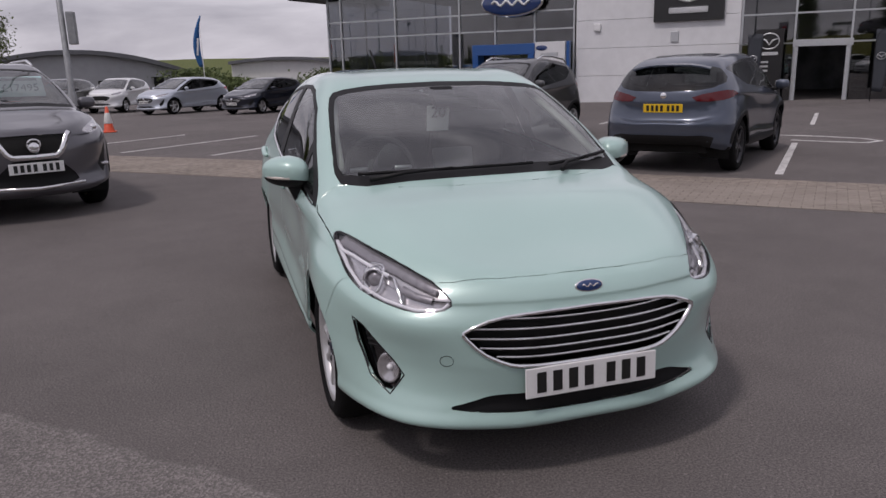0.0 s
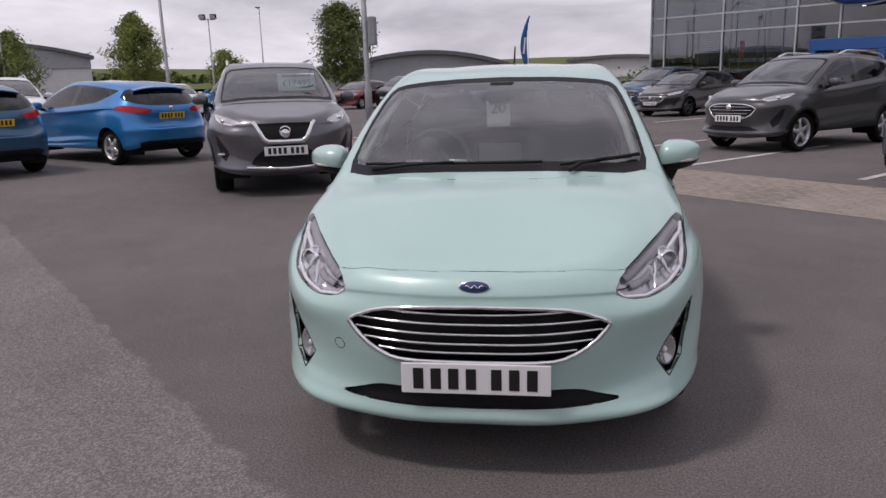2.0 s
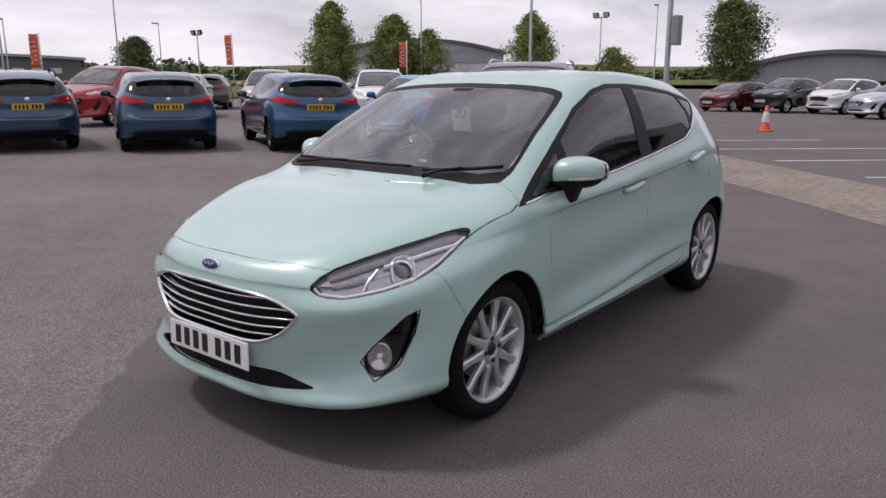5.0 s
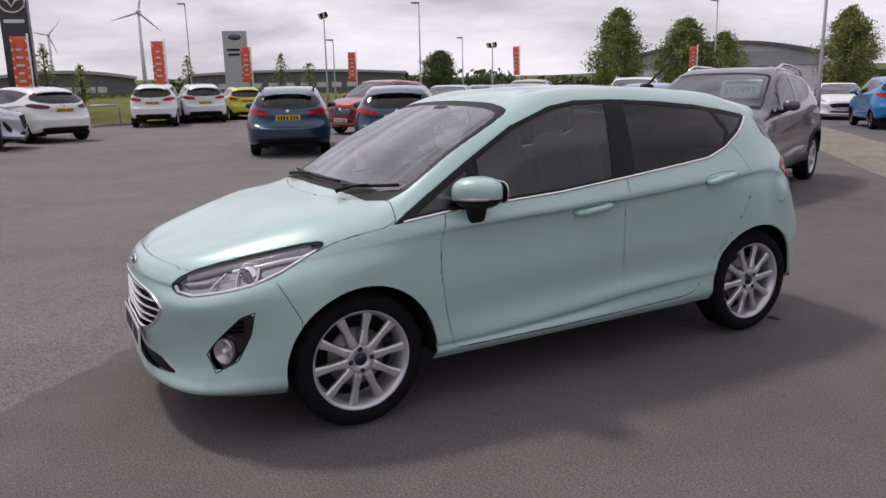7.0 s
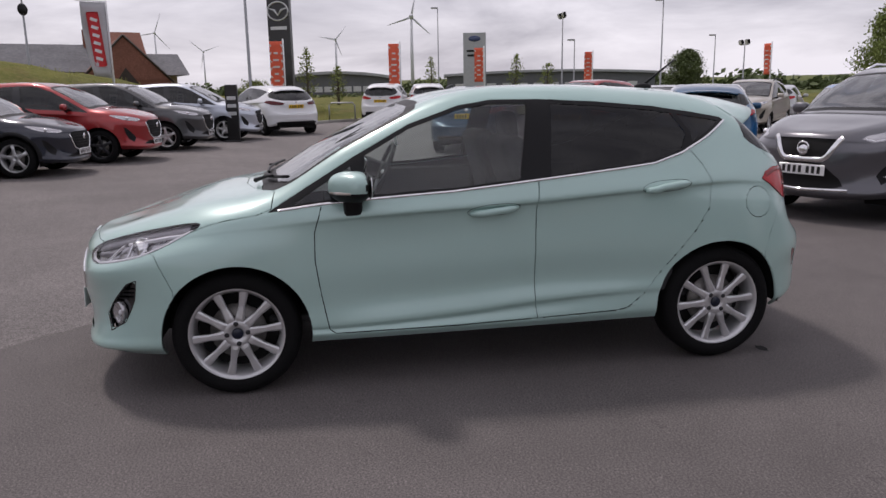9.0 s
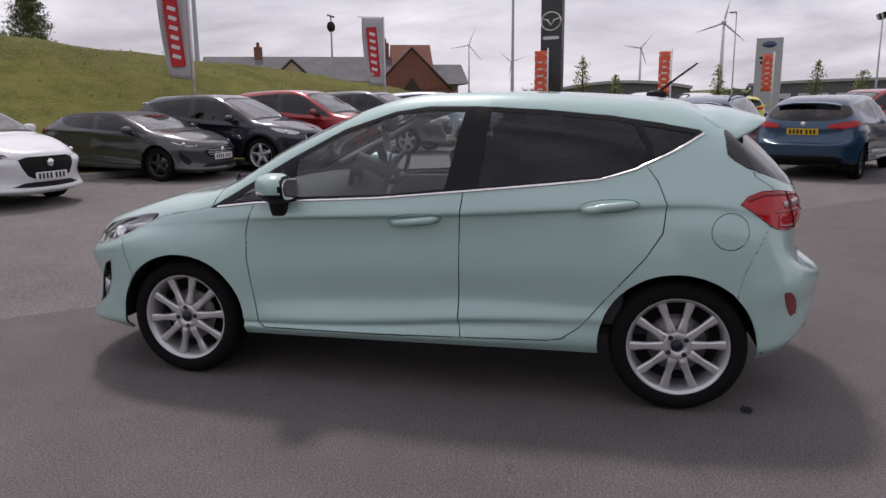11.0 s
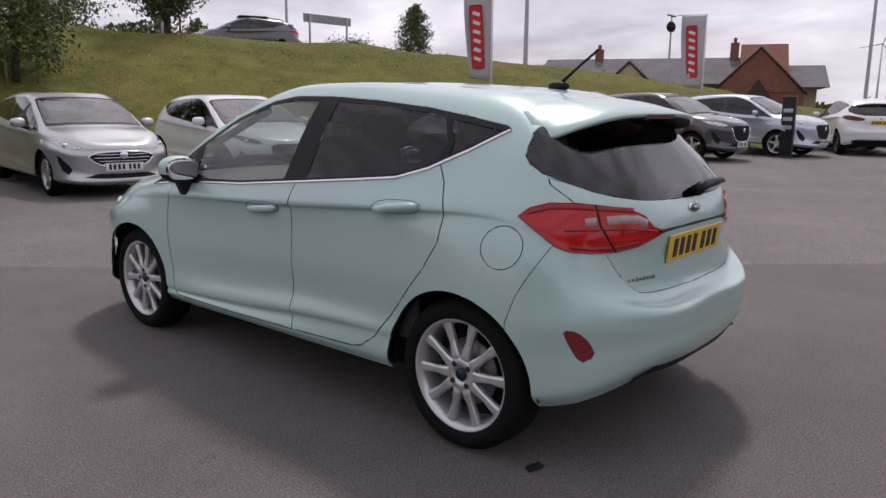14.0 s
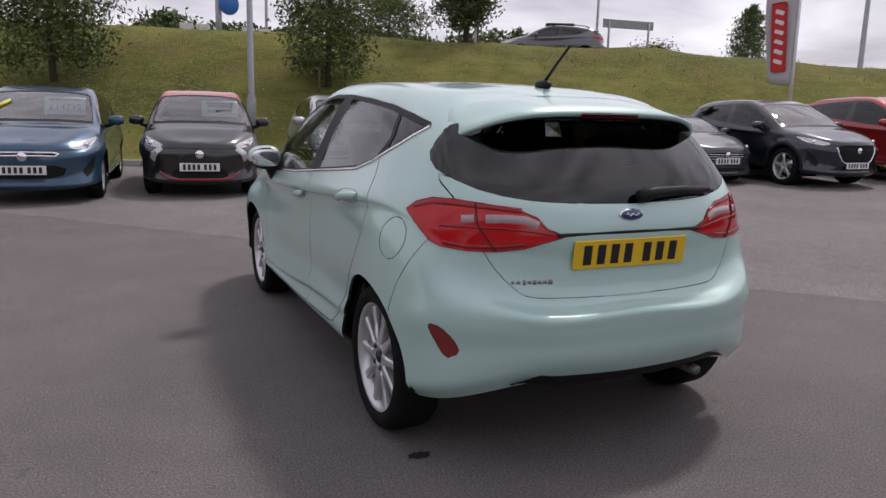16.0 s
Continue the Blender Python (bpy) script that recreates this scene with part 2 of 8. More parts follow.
def text_mesh(name, body, size, m, mat, parent=None):
    """Lettering in the built-in font as a flat mesh, centred at m and reading along its x."""
    cu = bpy.data.curves.new(name, "FONT")
    cu.body, cu.size, cu.align_x, cu.align_y, cu.extrude = body, size, "CENTER", "CENTER", 0.001
    tmp = bpy.data.objects.new(name, cu)
    me = bpy.data.meshes.new_from_object(tmp)
    bpy.data.objects.remove(tmp)
    bpy.data.curves.remove(cu)
    me.transform(m)
    me.materials.clear()
    me.materials.append(mat)
    ob = new(name, me)
    if parent:
        ob.parent = parent
    return ob


# ---- car surface: a net of lengthwise curves, from the sill up to the roof's middle ----
# Each curve runs from the nose's middle round one side to the tail's middle, through the same 13 stations.
CURVES = {
    "bottom": [(0, -2, .185), (.3, -1.985, .187), (.6, -1.87, .205), (.8, -1.52, .225), (.815, -1, .245), (.82, -.6, .248), (.82, -.12, .25),
        (.82, .3, .252), (.82, .9, .256), (.8, 1.42, .245), (.7, 1.68, .275), (.37, 1.845, .36), (0, 1.865, .355)],
    "lip": [(0, -2.07, .232), (.32, -2.05, .232), (.668, -1.91, .25), (.85, -1.52, .275), (.85, -1, .288), (.852, -.6, .288), (.852, -.12, .292),
        (.852, .3, .296), (.85, .9, .305), (.848, 1.42, .29), (.742, 1.7, .33), (.4, 1.878, .415), (0, 1.898, .415)],
    "tuck": [(0, -2.06, .285), (.315, -2.042, .285), (.668, -1.885, .3), (.858, -1.5, .34), (.848, -1, .318), (.842, -.6, .315), (.836, -.12, .338),
        (.836, .3, .372), (.846, .9, .392), (.855, 1.41, .35), (.748, 1.7, .395), (.41, 1.890, .455), (0, 1.910, .455)],
    "low": [(0, -2.055, .34), (.31, -2.035, .34), (.656, -1.863, .36), (.864, -1.5, .42), (.854, -1, .335), (.852, -.6, .338), (.851, -.12, .362),
        (.85, .3, .398), (.849, .9, .424), (.862, 1.4, .44), (.75, 1.696, .485), (.413, 1.893, .505), (0, 1.914, .505)],
    "scoop": [(0, -2.065, .41), (.31, -2.045, .41), (.648, -1.856, .43), (.867, -1.485, .5), (.856, -1, .44), (.828, -.6, .44), (.824, -.12, .465),
        (.824, .3, .488), (.838, .9, .49), (.865, 1.385, .54), (.758, 1.703, .585), (.417, 1.900, .560), (0, 1.920, .562)],
    "mid": [(0, -2.075, .47), (.31, -2.055, .47), (.652, -1.864, .505), (.868, -1.47, .58), (.858, -1, .58), (.836, -.6, .59), (.834, -.12, .61),
        (.834, .3, .63), (.846, .9, .64), (.866, 1.37, .64), (.752, 1.684, .665), (.417, 1.898, .612), (0, 1.918, .615)],
    "waist": [(0, -2.078, .6), (.3, -2.052, .6), (.652, -1.895, .612), (.852, -1.44, .72), (.848, -1, .74), (.829, -.6, .765), (.827, -.12, .79),
        (.828, .3, .815), (.833, .9, .845), (.838, 1.37, .85), (.744, 1.655, .755), (.4, 1.822, .648), (0, 1.842, .642)],
    "under": [(0, -2.06, .675), (.287, -2.03, .675), (.582, -1.888, .675), (.808, -1.425, .785), (.836, -1.02, .815), (.839, -.6, .846), (.838, -.12, .866),
        (.836, .3, .886), (.829, .9, .924), (.808, 1.37, .938), (.72, 1.636, .872), (.39, 1.792, .8), (0, 1.81, .79)],
    "char": [(0, -2.058, .69), (.285, -2.028, .69), (.575, -1.89, .69), (.8, -1.42, .8), (.833, -1.03, .84), (.852, -.6, .864), (.855, -.12, .884),
        (.853, .3, .904), (.842, .9, .942), (.806, 1.37, .962), (.71, 1.63, .92), (.39, 1.8, .875), (0, 1.822, .87)],
    "shoulder": [(0, -2.025, .737), (.27, -2, .735), (.52, -1.885, .737), (.765, -1.41, .845), (.805, -1.07, .893), (.818, -.65, .935), (.818, -.12, .966),
        (.812, .3, 1.003), (.79, .9, 1.045), (.758, 1.33, 1.06), (.662, 1.615, 1.035), (.39, 1.768, 1.005), (0, 1.795, .99)],
    "rail": [(0, -1.995, .757), (.24, -1.968, .757), (.455, -1.86, .783), (.645, -1.42, .901), (.705, -1.06, .966), (.678, -.65, 1.185), (.602, -.12, 1.4),
        (.582, .3, 1.428), (.568, .9, 1.395), (.548, 1.28, 1.345), (.575, 1.475, 1.235), (.31, 1.62, 1.19), (0, 1.66, 1.17)],
    "crown": [(0, -1.985, .762), (.12, -1.945, .77), (.25, -1.8, .806), (.36, -1.44, .922), (.38, -1.115, .984), (.37, -.73, 1.19), (.335, -.18, 1.42),
        (.33, .3, 1.46), (.32, .9, 1.44), (.31, 1.26, 1.403), (.32, 1.48, 1.31), (.16, 1.57, 1.25), (0, 1.58, 1.25)],
    "middle": [(0, -1.975, .767), (0, -1.93, .778), (0, -1.78, .815), (0, -1.45, .927), (0, -1.14, .988), (0, -.76, 1.195), (0, -.2, 1.425),
        (0, .3, 1.47), (0, .9, 1.452), (0, 1.25, 1.418), (0, 1.46, 1.34), (0, 1.5, 1.31), (0, 1.52, 1.3)],
}


def spline(P, n, head, tail):
    """Centripetal spline through the first axis of P, with n steps from point to point."""
    Q = np.concatenate([head[None], P, tail[None]])
    d = np.sqrt(np.maximum(np.linalg.norm(np.diff(Q, axis=0), axis=-1, keepdims=True), 1e-3))
    t = np.concatenate([np.zeros_like(d[:1]), np.cumsum(d, axis=0)])
    out = []
    for i in range(len(P) - 1):
        t0, t1, t2, t3 = t[i], t[i + 1], t[i + 2], t[i + 3]
        p0, p1, p2, p3 = Q[i], Q[i + 1], Q[i + 2], Q[i + 3]
        for k in range(n):
            u = t1 + (t2 - t1) * k / n
            a1 = (t1 - u) / (t1 - t0) * p0 + (u - t0) / (t1 - t0) * p1
            a2 = (t2 - u) / (t2 - t1) * p1 + (u - t1) / (t2 - t1) * p2
            a3 = (t3 - u) / (t3 - t2) * p2 + (u - t2) / (t3 - t2) * p3
            b1 = (t2 - u) / (t2 - t0) * a1 + (u - t0) / (t2 - t0) * a2
            b2 = (t3 - u) / (t3 - t1) * a2 + (u - t1) / (t3 - t1) * a3
            out.append((t2 - u) / (t2 - t1) * b1 + (u - t1) / (t2 - t1) * b2)
    out.append(P[-1])
    return np.array(out)


FLIP = np.array([-1.0, 1, 1])


def car_grid(warp, ns, nv):
    net = np.array([CURVES[k] for k in CURVES], float)      # level, station, xyz
    S = np.swapaxes(net, 0, 1)                              # station, level, xyz
    S = spline(S, ns, S[1] * FLIP, S[-2] * FLIP)
    L = np.swapaxes(S, 0, 1)
    L = spline(L, nv, 2 * L[0] - L[1], L[-2] * FLIP)        # level steps, station steps, xyz
    L[:, 0, 0] = 0
    L[:, -1, 0] = 0
    L[-1, :, 0] = 0
    return warp(L)


def warper(fo=.833, wb=2.493, ro=.733, half=.868, sill=.25, belt=.95, roof=1.47, tail=0.0, cab=0.0, nose=0.0):
    """Stretches the car: overhangs, wheelbase, half width, heights, a more upright tail, the cab's shift and a higher nose."""
    ya = [-2.6, -2.08, -1.2465, -.2, 1.2465, 1.97, 2.5]
    yb = [-(wb / 2 + fo) - .52, -(wb / 2 + fo), -wb / 2, -.2 * wb / 2.493 + cab, wb / 2, wb / 2 + ro, wb / 2 + ro + .53]
    za = [0, .25, .95, 1.47, 2]
    zb = [0, sill, belt, roof, roof + .53]

    def f(P):
        P = np.array(P, float)
        x, y, z = P[..., 0], P[..., 1], P[..., 2]
        y2, z2 = np.interp(y, ya, yb), np.interp(z, za, zb)
        up = np.clip((z - .95) / .5, 0, 1)
        back = np.clip((y - .75) / .85, 0, 1)
        y2 = y2 + tail * up * back * back * (3 - 2 * back)
        front = np.clip((-1.0 - y) / .8, 0, 1)
        z2 = z2 + nose * front * np.clip((z - .3) / .4, 0, 1)
        return np.stack([x * half / .868, y2, z2], -1)
    return f


AXES = {"side": Vector((1, 0, 0)), "front": Vector((0, -1, 0)), "rear": Vector((0, 1, 0)), "top": Vector((0, 0, 1)),
        "fdiag": Vector((1, -1, 0)).normalized(), "rdiag": Vector((1, 1, 0)).normalized()}


def flat(p, proj):
    x, y, z = p
    return {"side": (y, z), "front": (x, z), "rear": (x, z), "top": (x, y), "fdiag": (x + y, z), "rdiag": (y - x, z)}[proj]


def solid(a, b, proj):
    return Vector({"side": (0, a, b), "front": (a, 0, b), "rear": (a, 0, b), "top": (a, b, 0), "fdiag": (a / 2, a / 2, b), "rdiag": (-a / 2, a / 2, b)}[proj])


def cut(bm, poly, proj, keep, closed=True, margin=0.03):
    """Cut the faces that pass keep() along a polygon given in a projection."""
    axis = AXES[proj]
    n = len(poly)
    for i in range(n if closed else n - 1):
        p, q = poly[i], poly[(i + 1) % n]
        lo = (min(p[0], q[0]) - margin, min(p[1], q[1]) - margin)
        hi = (max(p[0], q[0]) + margin, max(p[1], q[1]) + margin)
        sel = set()
        for f in bm.faces:
            c = f.calc_center_median()
            a, b = flat(c, proj)
            if lo[0] <= a <= hi[0] and lo[1] <= b <= hi[1] and keep(c, f.normal):
                sel.add(f)
        if not sel:
            continue
        P, Q = solid(*p, proj), solid(*q, proj)
        no = axis.cross(Q - P)
        if no.length < 1e-9:
            continue
        geom = list(sel) + list({e for f in sel for e in f.edges}) + list({v for f in sel for v in f.verts})
        bmesh.ops.bisect_plane(bm, geom=geom, dist=1e-5, plane_co=P, plane_no=no.normalized())


def pts(warp, points, proj):
    return [flat(p, proj) for p in warp(np.array(points, float))]


# outlines on the body: each a list of points near the surface
def side_pts(yz):
    return [(.8, y, z) for y, z in yz]


BELT = [(-1.066, .893), (-.821, .925), (-.541, .944), (-.167, .963), (.265, 1.003), (.668, 1.041), (.874, 1.062), (1.031, 1.108), (1.198, 1.186), (1.33, 1.264)]
DLO = side_pts(BELT + [(1.31, 1.279), (1.128, 1.312), (.918, 1.344), (.624, 1.372), (.306, 1.391), (.05, 1.393), (-.12, 1.368), (-.374, 1.283), (-.649, 1.138)])
FRONT_PANE = side_pts([(-.612, .958), (-.600, 1.140), (-.374, 1.261), (-.122, 1.347), (.047, 1.372), (.232, 1.372), (.160, 1.008), (-.167, .978)])
FRONT_QUARTER = side_pts([(-.95, .925), (-.67, 1.092), (-.655, .957)])
REAR_PANE = side_pts([(.318, 1.021), (.362, 1.370), (.62, 1.352), (.918, 1.324), (1.015, 1.308), (1.078, 1.205), (1.035, 1.124), (.874, 1.077), (.668, 1.055)])
REAR_QUARTER = side_pts([(1.052, 1.301), (1.290, 1.262), (1.190, 1.203), (1.105, 1.163), (1.108, 1.21)])
WINDSCREEN = [(.0, -1.1, .992), (.35, -1.1, .990), (.70, -1.0, .968), (.688, -.9, 1.05), (.655, -.6, 1.2), (.608, -.3, 1.335), (.555, -.25, 1.370), (.30, -.2, 1.393), (0, -.2, 1.398)]
WINDSCREEN_PANE = [(.0, -1.1, 1.026), (.35, -1.1, 1.024), (.678, -1.0, 1.003), (.670, -.9, 1.07), (.635, -.6, 1.2), (.588, -.3, 1.325), (.54, -.25, 1.350), (.30, -.2, 1.370), (0, -.2, 1.375)]
REAR_GLASS = [(0, 1.8, .998), (.38, 1.78, 1.008), (.572, 1.72, 1.042), (.682, 1.68, 1.105), (.672, 1.6, 1.165), (.630, 1.5, 1.225), (.585, 1.5, 1.272), (.50, 1.5, 1.295), (0, 1.5, 1.30)]
HEADLAMP = [(.458, -1.955, .682), (.50, -1.945, .652), (.58, -1.89, .644), (.69, -1.80, .665), (.765, -1.69, .693), (.80, -1.58, .742), (.818, -1.47, .805),
            (.815, -1.41, .838), (.775, -1.39, .852), (.745, -1.42, .850), (.70, -1.49, .838), (.60, -1.70, .792), (.50, -1.89, .738)]
TAILLAMP = [(.283, 1.812, .887), (.36, 1.80, .915), (.40, 1.79, .955), (.47, 1.765, .984), (.58, 1.705, 1.002), (.66, 1.65, 1.012), (.715, 1.58, 1.012), (.735, 1.50, .992), (.745, 1.451, .961),
            (.724, 1.605, .862), (.70, 1.64, .847), (.62, 1.69, .835), (.521, 1.735, .833), (.43, 1.775, .845), (.34, 1.80, .872)]
GRILLE = [(0, -2.05, .651), (.228, -2.05, .646), (.36, -2.05, .630), (.463, -2.0, .588), (.455, -2.0, .570), (.395, -2.0, .505), (.31, -2.0, .464), (.25, -2.0, .455), (0, -2.05, .451)]
INTAKE = [(0, -2.05, .345), (.30, -2.05, .350), (.365, -2.05, .345), (.44, -2.0, .320), (.525, -2.0, .300), (.40, -2.0, .285), (.25, -2.05, .280), (0, -2.05, .276)]
FOG = [(.790, -1.700, .592), (.745, -1.735, .570), (.69, -1.855, .46), (.655, -1.885, .405), (.685, -1.845, .332), (.750, -1.775, .385), (.785, -1.725, .50)]
REFLECTOR = [(.777, 1.675, .575), (.74, 1.715, .572), (.70, 1.745, .530), (.671, 1.764, .475), (.72, 1.731, .441), (.75, 1.695, .51)]
BONNET = [(0, -1.995, .75), (.15, -1.988, .75), (.30, -1.965, .75), (.46, -1.918, .75), (.56, -1.86, .76), (.64, -1.74, .8), (.74, -1.56, .85), (.79, -1.42, .87), (.800, -1.28, .9), (.806, -1.12, .93), (.795, -1.050, .95),
          (.70, -1.035, .96), (.45, -1.15, .96), (.2, -1.205, .98), (0, -1.215, .98)]
FRONT_DOOR = side_pts([(-.821, .9), (-.855, .788), (-.858, .653), (-.836, .487), (-.804, .313), (-.775, .292), (-.177, .292), (.244, .302), (.231, .389), (.234, .628), (.237, .847), (.251, .98),
                       (.251, 1.06), (-.167, 1.02), (-.80, .97)])
REAR_DOOR = side_pts([(.251, 1.06), (.251, .98), (.237, .847), (.234, .628), (.231, .389), (.244, .302), (.665, .314), (.723, .326), (.808, .385), (.947, .554), (1.087, .721), (1.157, .834),
                      (1.171, .96), (1.131, 1.058), (1.06, 1.15), (.8, 1.12)])
FRONT_BUMPER = side_pts([(-2.4, .05), (-2.4, .80), (-1.90, .80), (-1.60, .71), (-1.52, .55), (-1.50, .05)])
REAR_BUMPER = side_pts([(1.48, .05), (1.485, .58), (1.515, .68), (1.612, .870), (1.75, .870), (1.79, .70), (2.3, .70), (2.3, .05)])
TAILGATE = [(0, 1.9, .652), (.40, 1.9, .662), (.46, 1.9, .677), (.546, 1.85, .765), (.60, 1.8, .865), (.655, 1.75, 1.01), (.69, 1.7, 1.09), (.66, 1.6, 1.2), (.60, 1.5, 1.29), (0, 1.5, 1.36)]
FUEL = side_pts([(1.440 + .078 * math.cos(a * math.pi / 12), .846 + .078 * math.sin(a * math.pi / 12)) for a in range(24)])


def rounded(line):
    """Corners cut twice, the ends on the middle line kept."""
    closed = abs(line[0][0]) > 1e-6
    for _ in range(2):
        out = []
        n = len(line)
        for i in range(n if closed else n - 1):
            p, q = Vector(line[i]), Vector(line[(i + 1) % n])
            out += [tuple(p.lerp(q, .22)), tuple(p.lerp(q, .78))]
        if not closed:
            out = [line[0]] + out[1:-1] + [line[-1]]
        line = out
    return line


def once(line):
    return [p for i, p in enumerate(rounded(line)) if i % 2 == 0] if abs(line[0][0]) > 1e-6 else [line[0]] + rounded(line)[1:-1:2] + [line[-1]]


SOFT = (HEADLAMP, REFLECTOR, REAR_GLASS, TAILGATE, FOG, INTAKE, GRILLE, WINDSCREEN, WINDSCREEN_PANE)


GRILLE_BIG = [(0, -2.05, .690), (.30, -2.05, .690), (.42, -2.0, .655), (.40, -2.0, .56), (.33, -2.0, .44), (.22, -2.0, .385), (0, -2.05, .375)]
LAMP_SMALL = [(.40, 1.84, .930), (.494, 1.79, .965), (.68, 1.70, 1.000), (.755, 1.60, 1.010), (.80, 1.50, 1.000), (.83, 1.43, .965), (.80, 1.54, .925), (.736, 1.69, .890), (.581, 1.78, .875), (.45, 1.83, .880)]


HEADLAMP_SLIM = [(.50, -1.93, .702), (.58, -1.88, .676), (.69, -1.80, .690), (.765, -1.69, .718), (.80, -1.58, .760), (.812, -1.49, .805), (.775, -1.45, .825), (.70, -1.55, .806), (.60, -1.73, .770), (.52, -1.89, .730)]
GRILLE_V = [(0, -2.05, .705), (.30, -2.05, .700), (.33, -2.0, .685), (.235, -2.0, .545), (.18, -2.0, .528), (0, -2.05, .525)]
GRILLE_THIN = [(0, -2.05, .655), (.33, -2.05, .650), (.40, -2.0, .635), (.36, -2.0, .605), (.20, -2.0, .612), (0, -2.05, .615)]
GRILLE_LOW = [(0, -2.05, .50), (.20, -2.05, .495), (.36, -2.0, .37), (.40, -2.0, .31), (.30, -2.0, .275), (0, -2.05, .270)]
INTAKE_WIDE = [(0, -2.05, .50), (.36, -2.05, .495), (.47, -2.0, .45), (.44, -2.0, .37), (.30, -2.0, .335), (0, -2.05, .330)]


def circle_yz(cy, cz, r, n=28):
    return [(cy + r * math.cos(2 * math.pi * i / n), cz + r * math.sin(2 * math.pi * i / n)) for i in range(n)]


# ---- wheels, made once a style and shared ----
CAP_NAVY = material("navy_centre_cap", (.008, .012, .028), rough=.3, grain=60, amount=.1)
WHEELS = {}


def wheel_meshes(R, rim, width, spokes, mat, key):
    """Meshes of one wheel about its hub, facing +x."""
    if key in WHEELS:
        return WHEELS[key]
    h = width / 2
    tyre = lathe([(rim - .006, -h + .02), (rim + .012, -h + .004), (R - .045, -h - .004), (R - .016, -h + .012), (R - .003, -h + .036), (R, 0), (R - .003, h - .036),
                  (R - .016, h - .012), (R - .045, h + .004), (rim + .018, h - .002), (rim + .004, h - .008), (rim - .006, h - .02)], 56)
    barrel = lathe([(rim - .002, -h + .02), (rim - .02, -h + .03), (rim - .03, 0), (rim - .025, h - .05), (rim - .012, h - .022), (rim + .001, h - .010), (rim + .006, h - .012),
                    (rim + .006, h - .020), (rim - .004, h - .030)], 56)
    sets = [barrel]
    spoke_sets = []
    face_x = h - .024
    for i in range(spokes):
        a = 2 * math.pi * (i + .5) / spokes
        w0, w1 = (.0200, .0150) if spokes >= 9 else (.034, .026)
        ring = []
        for r, w, x, d in ((.046, w0 * 1.25, face_x - .004, .030), (.080, w0, face_x + .002, .026), (rim * .6, w1, face_x - .004, .022), (rim - .012, w1 * 1.45, face_x - .002, .020)):
            for s, dx in ((-1, -d), (-1, -.006), (-.55, 0), (.55, 0), (1, -.006), (1, -d)):
                y, z = r, s * w
                ring.append((x + dx, y * math.cos(a) - z * math.sin(a), y * math.sin(a) + z * math.cos(a)))
        faces = []
        for k in range(3):
            for j in range(6):
                faces.append((k * 6 + j, k * 6 + (j + 1) % 6, k * 6 + 6 + (j + 1) % 6, k * 6 + 6 + j))
        spoke_sets.append((ring, faces + [(5, 4, 3, 2, 1, 0), (18, 19, 20, 21, 22, 23)]))
    hub = lathe([(.0, face_x - .008), (.030, face_x - .008), (.034, face_x - .002), (.062, face_x - .000), (.070, face_x - .008), (.072, face_x - .04)], 30)
    sets.append(hub)
    if spokes < 9:
        sets += spoke_sets
    cap = lathe([(.0, face_x + .003), (.022, face_x + .002), (.027, face_x - .003), (.027, face_x - .008)], 24)
    disc = lathe([(.03, h - .085), (.135, h - .085), (.135, h - .100), (.03, h - .100)], 36)
    back = lathe([(.0, -h + .06), (rim - .03, -h + .06)], 36)
    nut = lathe([(.0, face_x + .006), (.009, face_x + .005), (.0125, face_x + .001), (.0125, face_x - .01)], 8)
    made = {}
    for nm, vf, mt in (("wheel", join(*sets), mat), ("tyre", tyre, RUBBER), ("centre_cap", cap, CAP_NAVY), ("brake_disc", disc, BRAKE), ("dust_shield", back, DARK_VOID), ("wheel_nut", nut, DARK_ALLOY), ("spoke", spoke_sets[0], mat)):
        me = bpy.data.meshes.new(nm)
        me.from_pydata([tuple(v) for v in vf[0]], [], vf[1])
        me.materials.append(mt)
        me.polygons.foreach_set("use_smooth", [nm not in ("wheel_nut", "spoke")] * len(me.polygons))
        me.update()
        made[nm] = me
    WHEELS[key] = made
    return made


def add_wheel(car, x, y, R, rim, width, spokes, mat, key, side, turn, detail):
    made = wheel_meshes(R, rim, width, spokes, mat, key)
    w = new("wheel", made["wheel"])
    w.parent = car
    w.matrix_basis = pose(x, y, R, 0, 0, 0 if side > 0 else 180) @ pose(0, 0, 0, turn)
    names = ["tyre", "brake_disc", "dust_shield"] + (["centre_cap"] if detail else [])
    for nm in names:
        ob = new(nm, made[nm])
        ob.parent = w
    if spokes >= 9:
        for k in range(spokes):
            ob = new("spoke", made["spoke"])
            ob.parent = w
            ob.matrix_basis = pose(0, 0, 0, 360 * k / spokes)
    if detail:
        for k in range(4):
            ob = new("wheel_nut", made["wheel_nut"])
            ob.parent = w
            a = 2 * math.pi * k / 4 + .3
            ob.matrix_basis = pose(0, .050 * math.cos(a), .050 * math.sin(a))
    return w


# ---- the car builder ----
from mathutils.bvhtree import BVHTree


def surface_bvh(G):
    I, J, _ = G.shape
    verts = [Vector(p) for p in G.reshape(-1, 3)]
    faces = [(i * J + j, i * J + j + 1, (i + 1) * J + j + 1, (i + 1) * J + j) for i in range(I - 1) for j in range(J - 1)]
    return BVHTree.FromPolygons(verts, faces), verts, faces


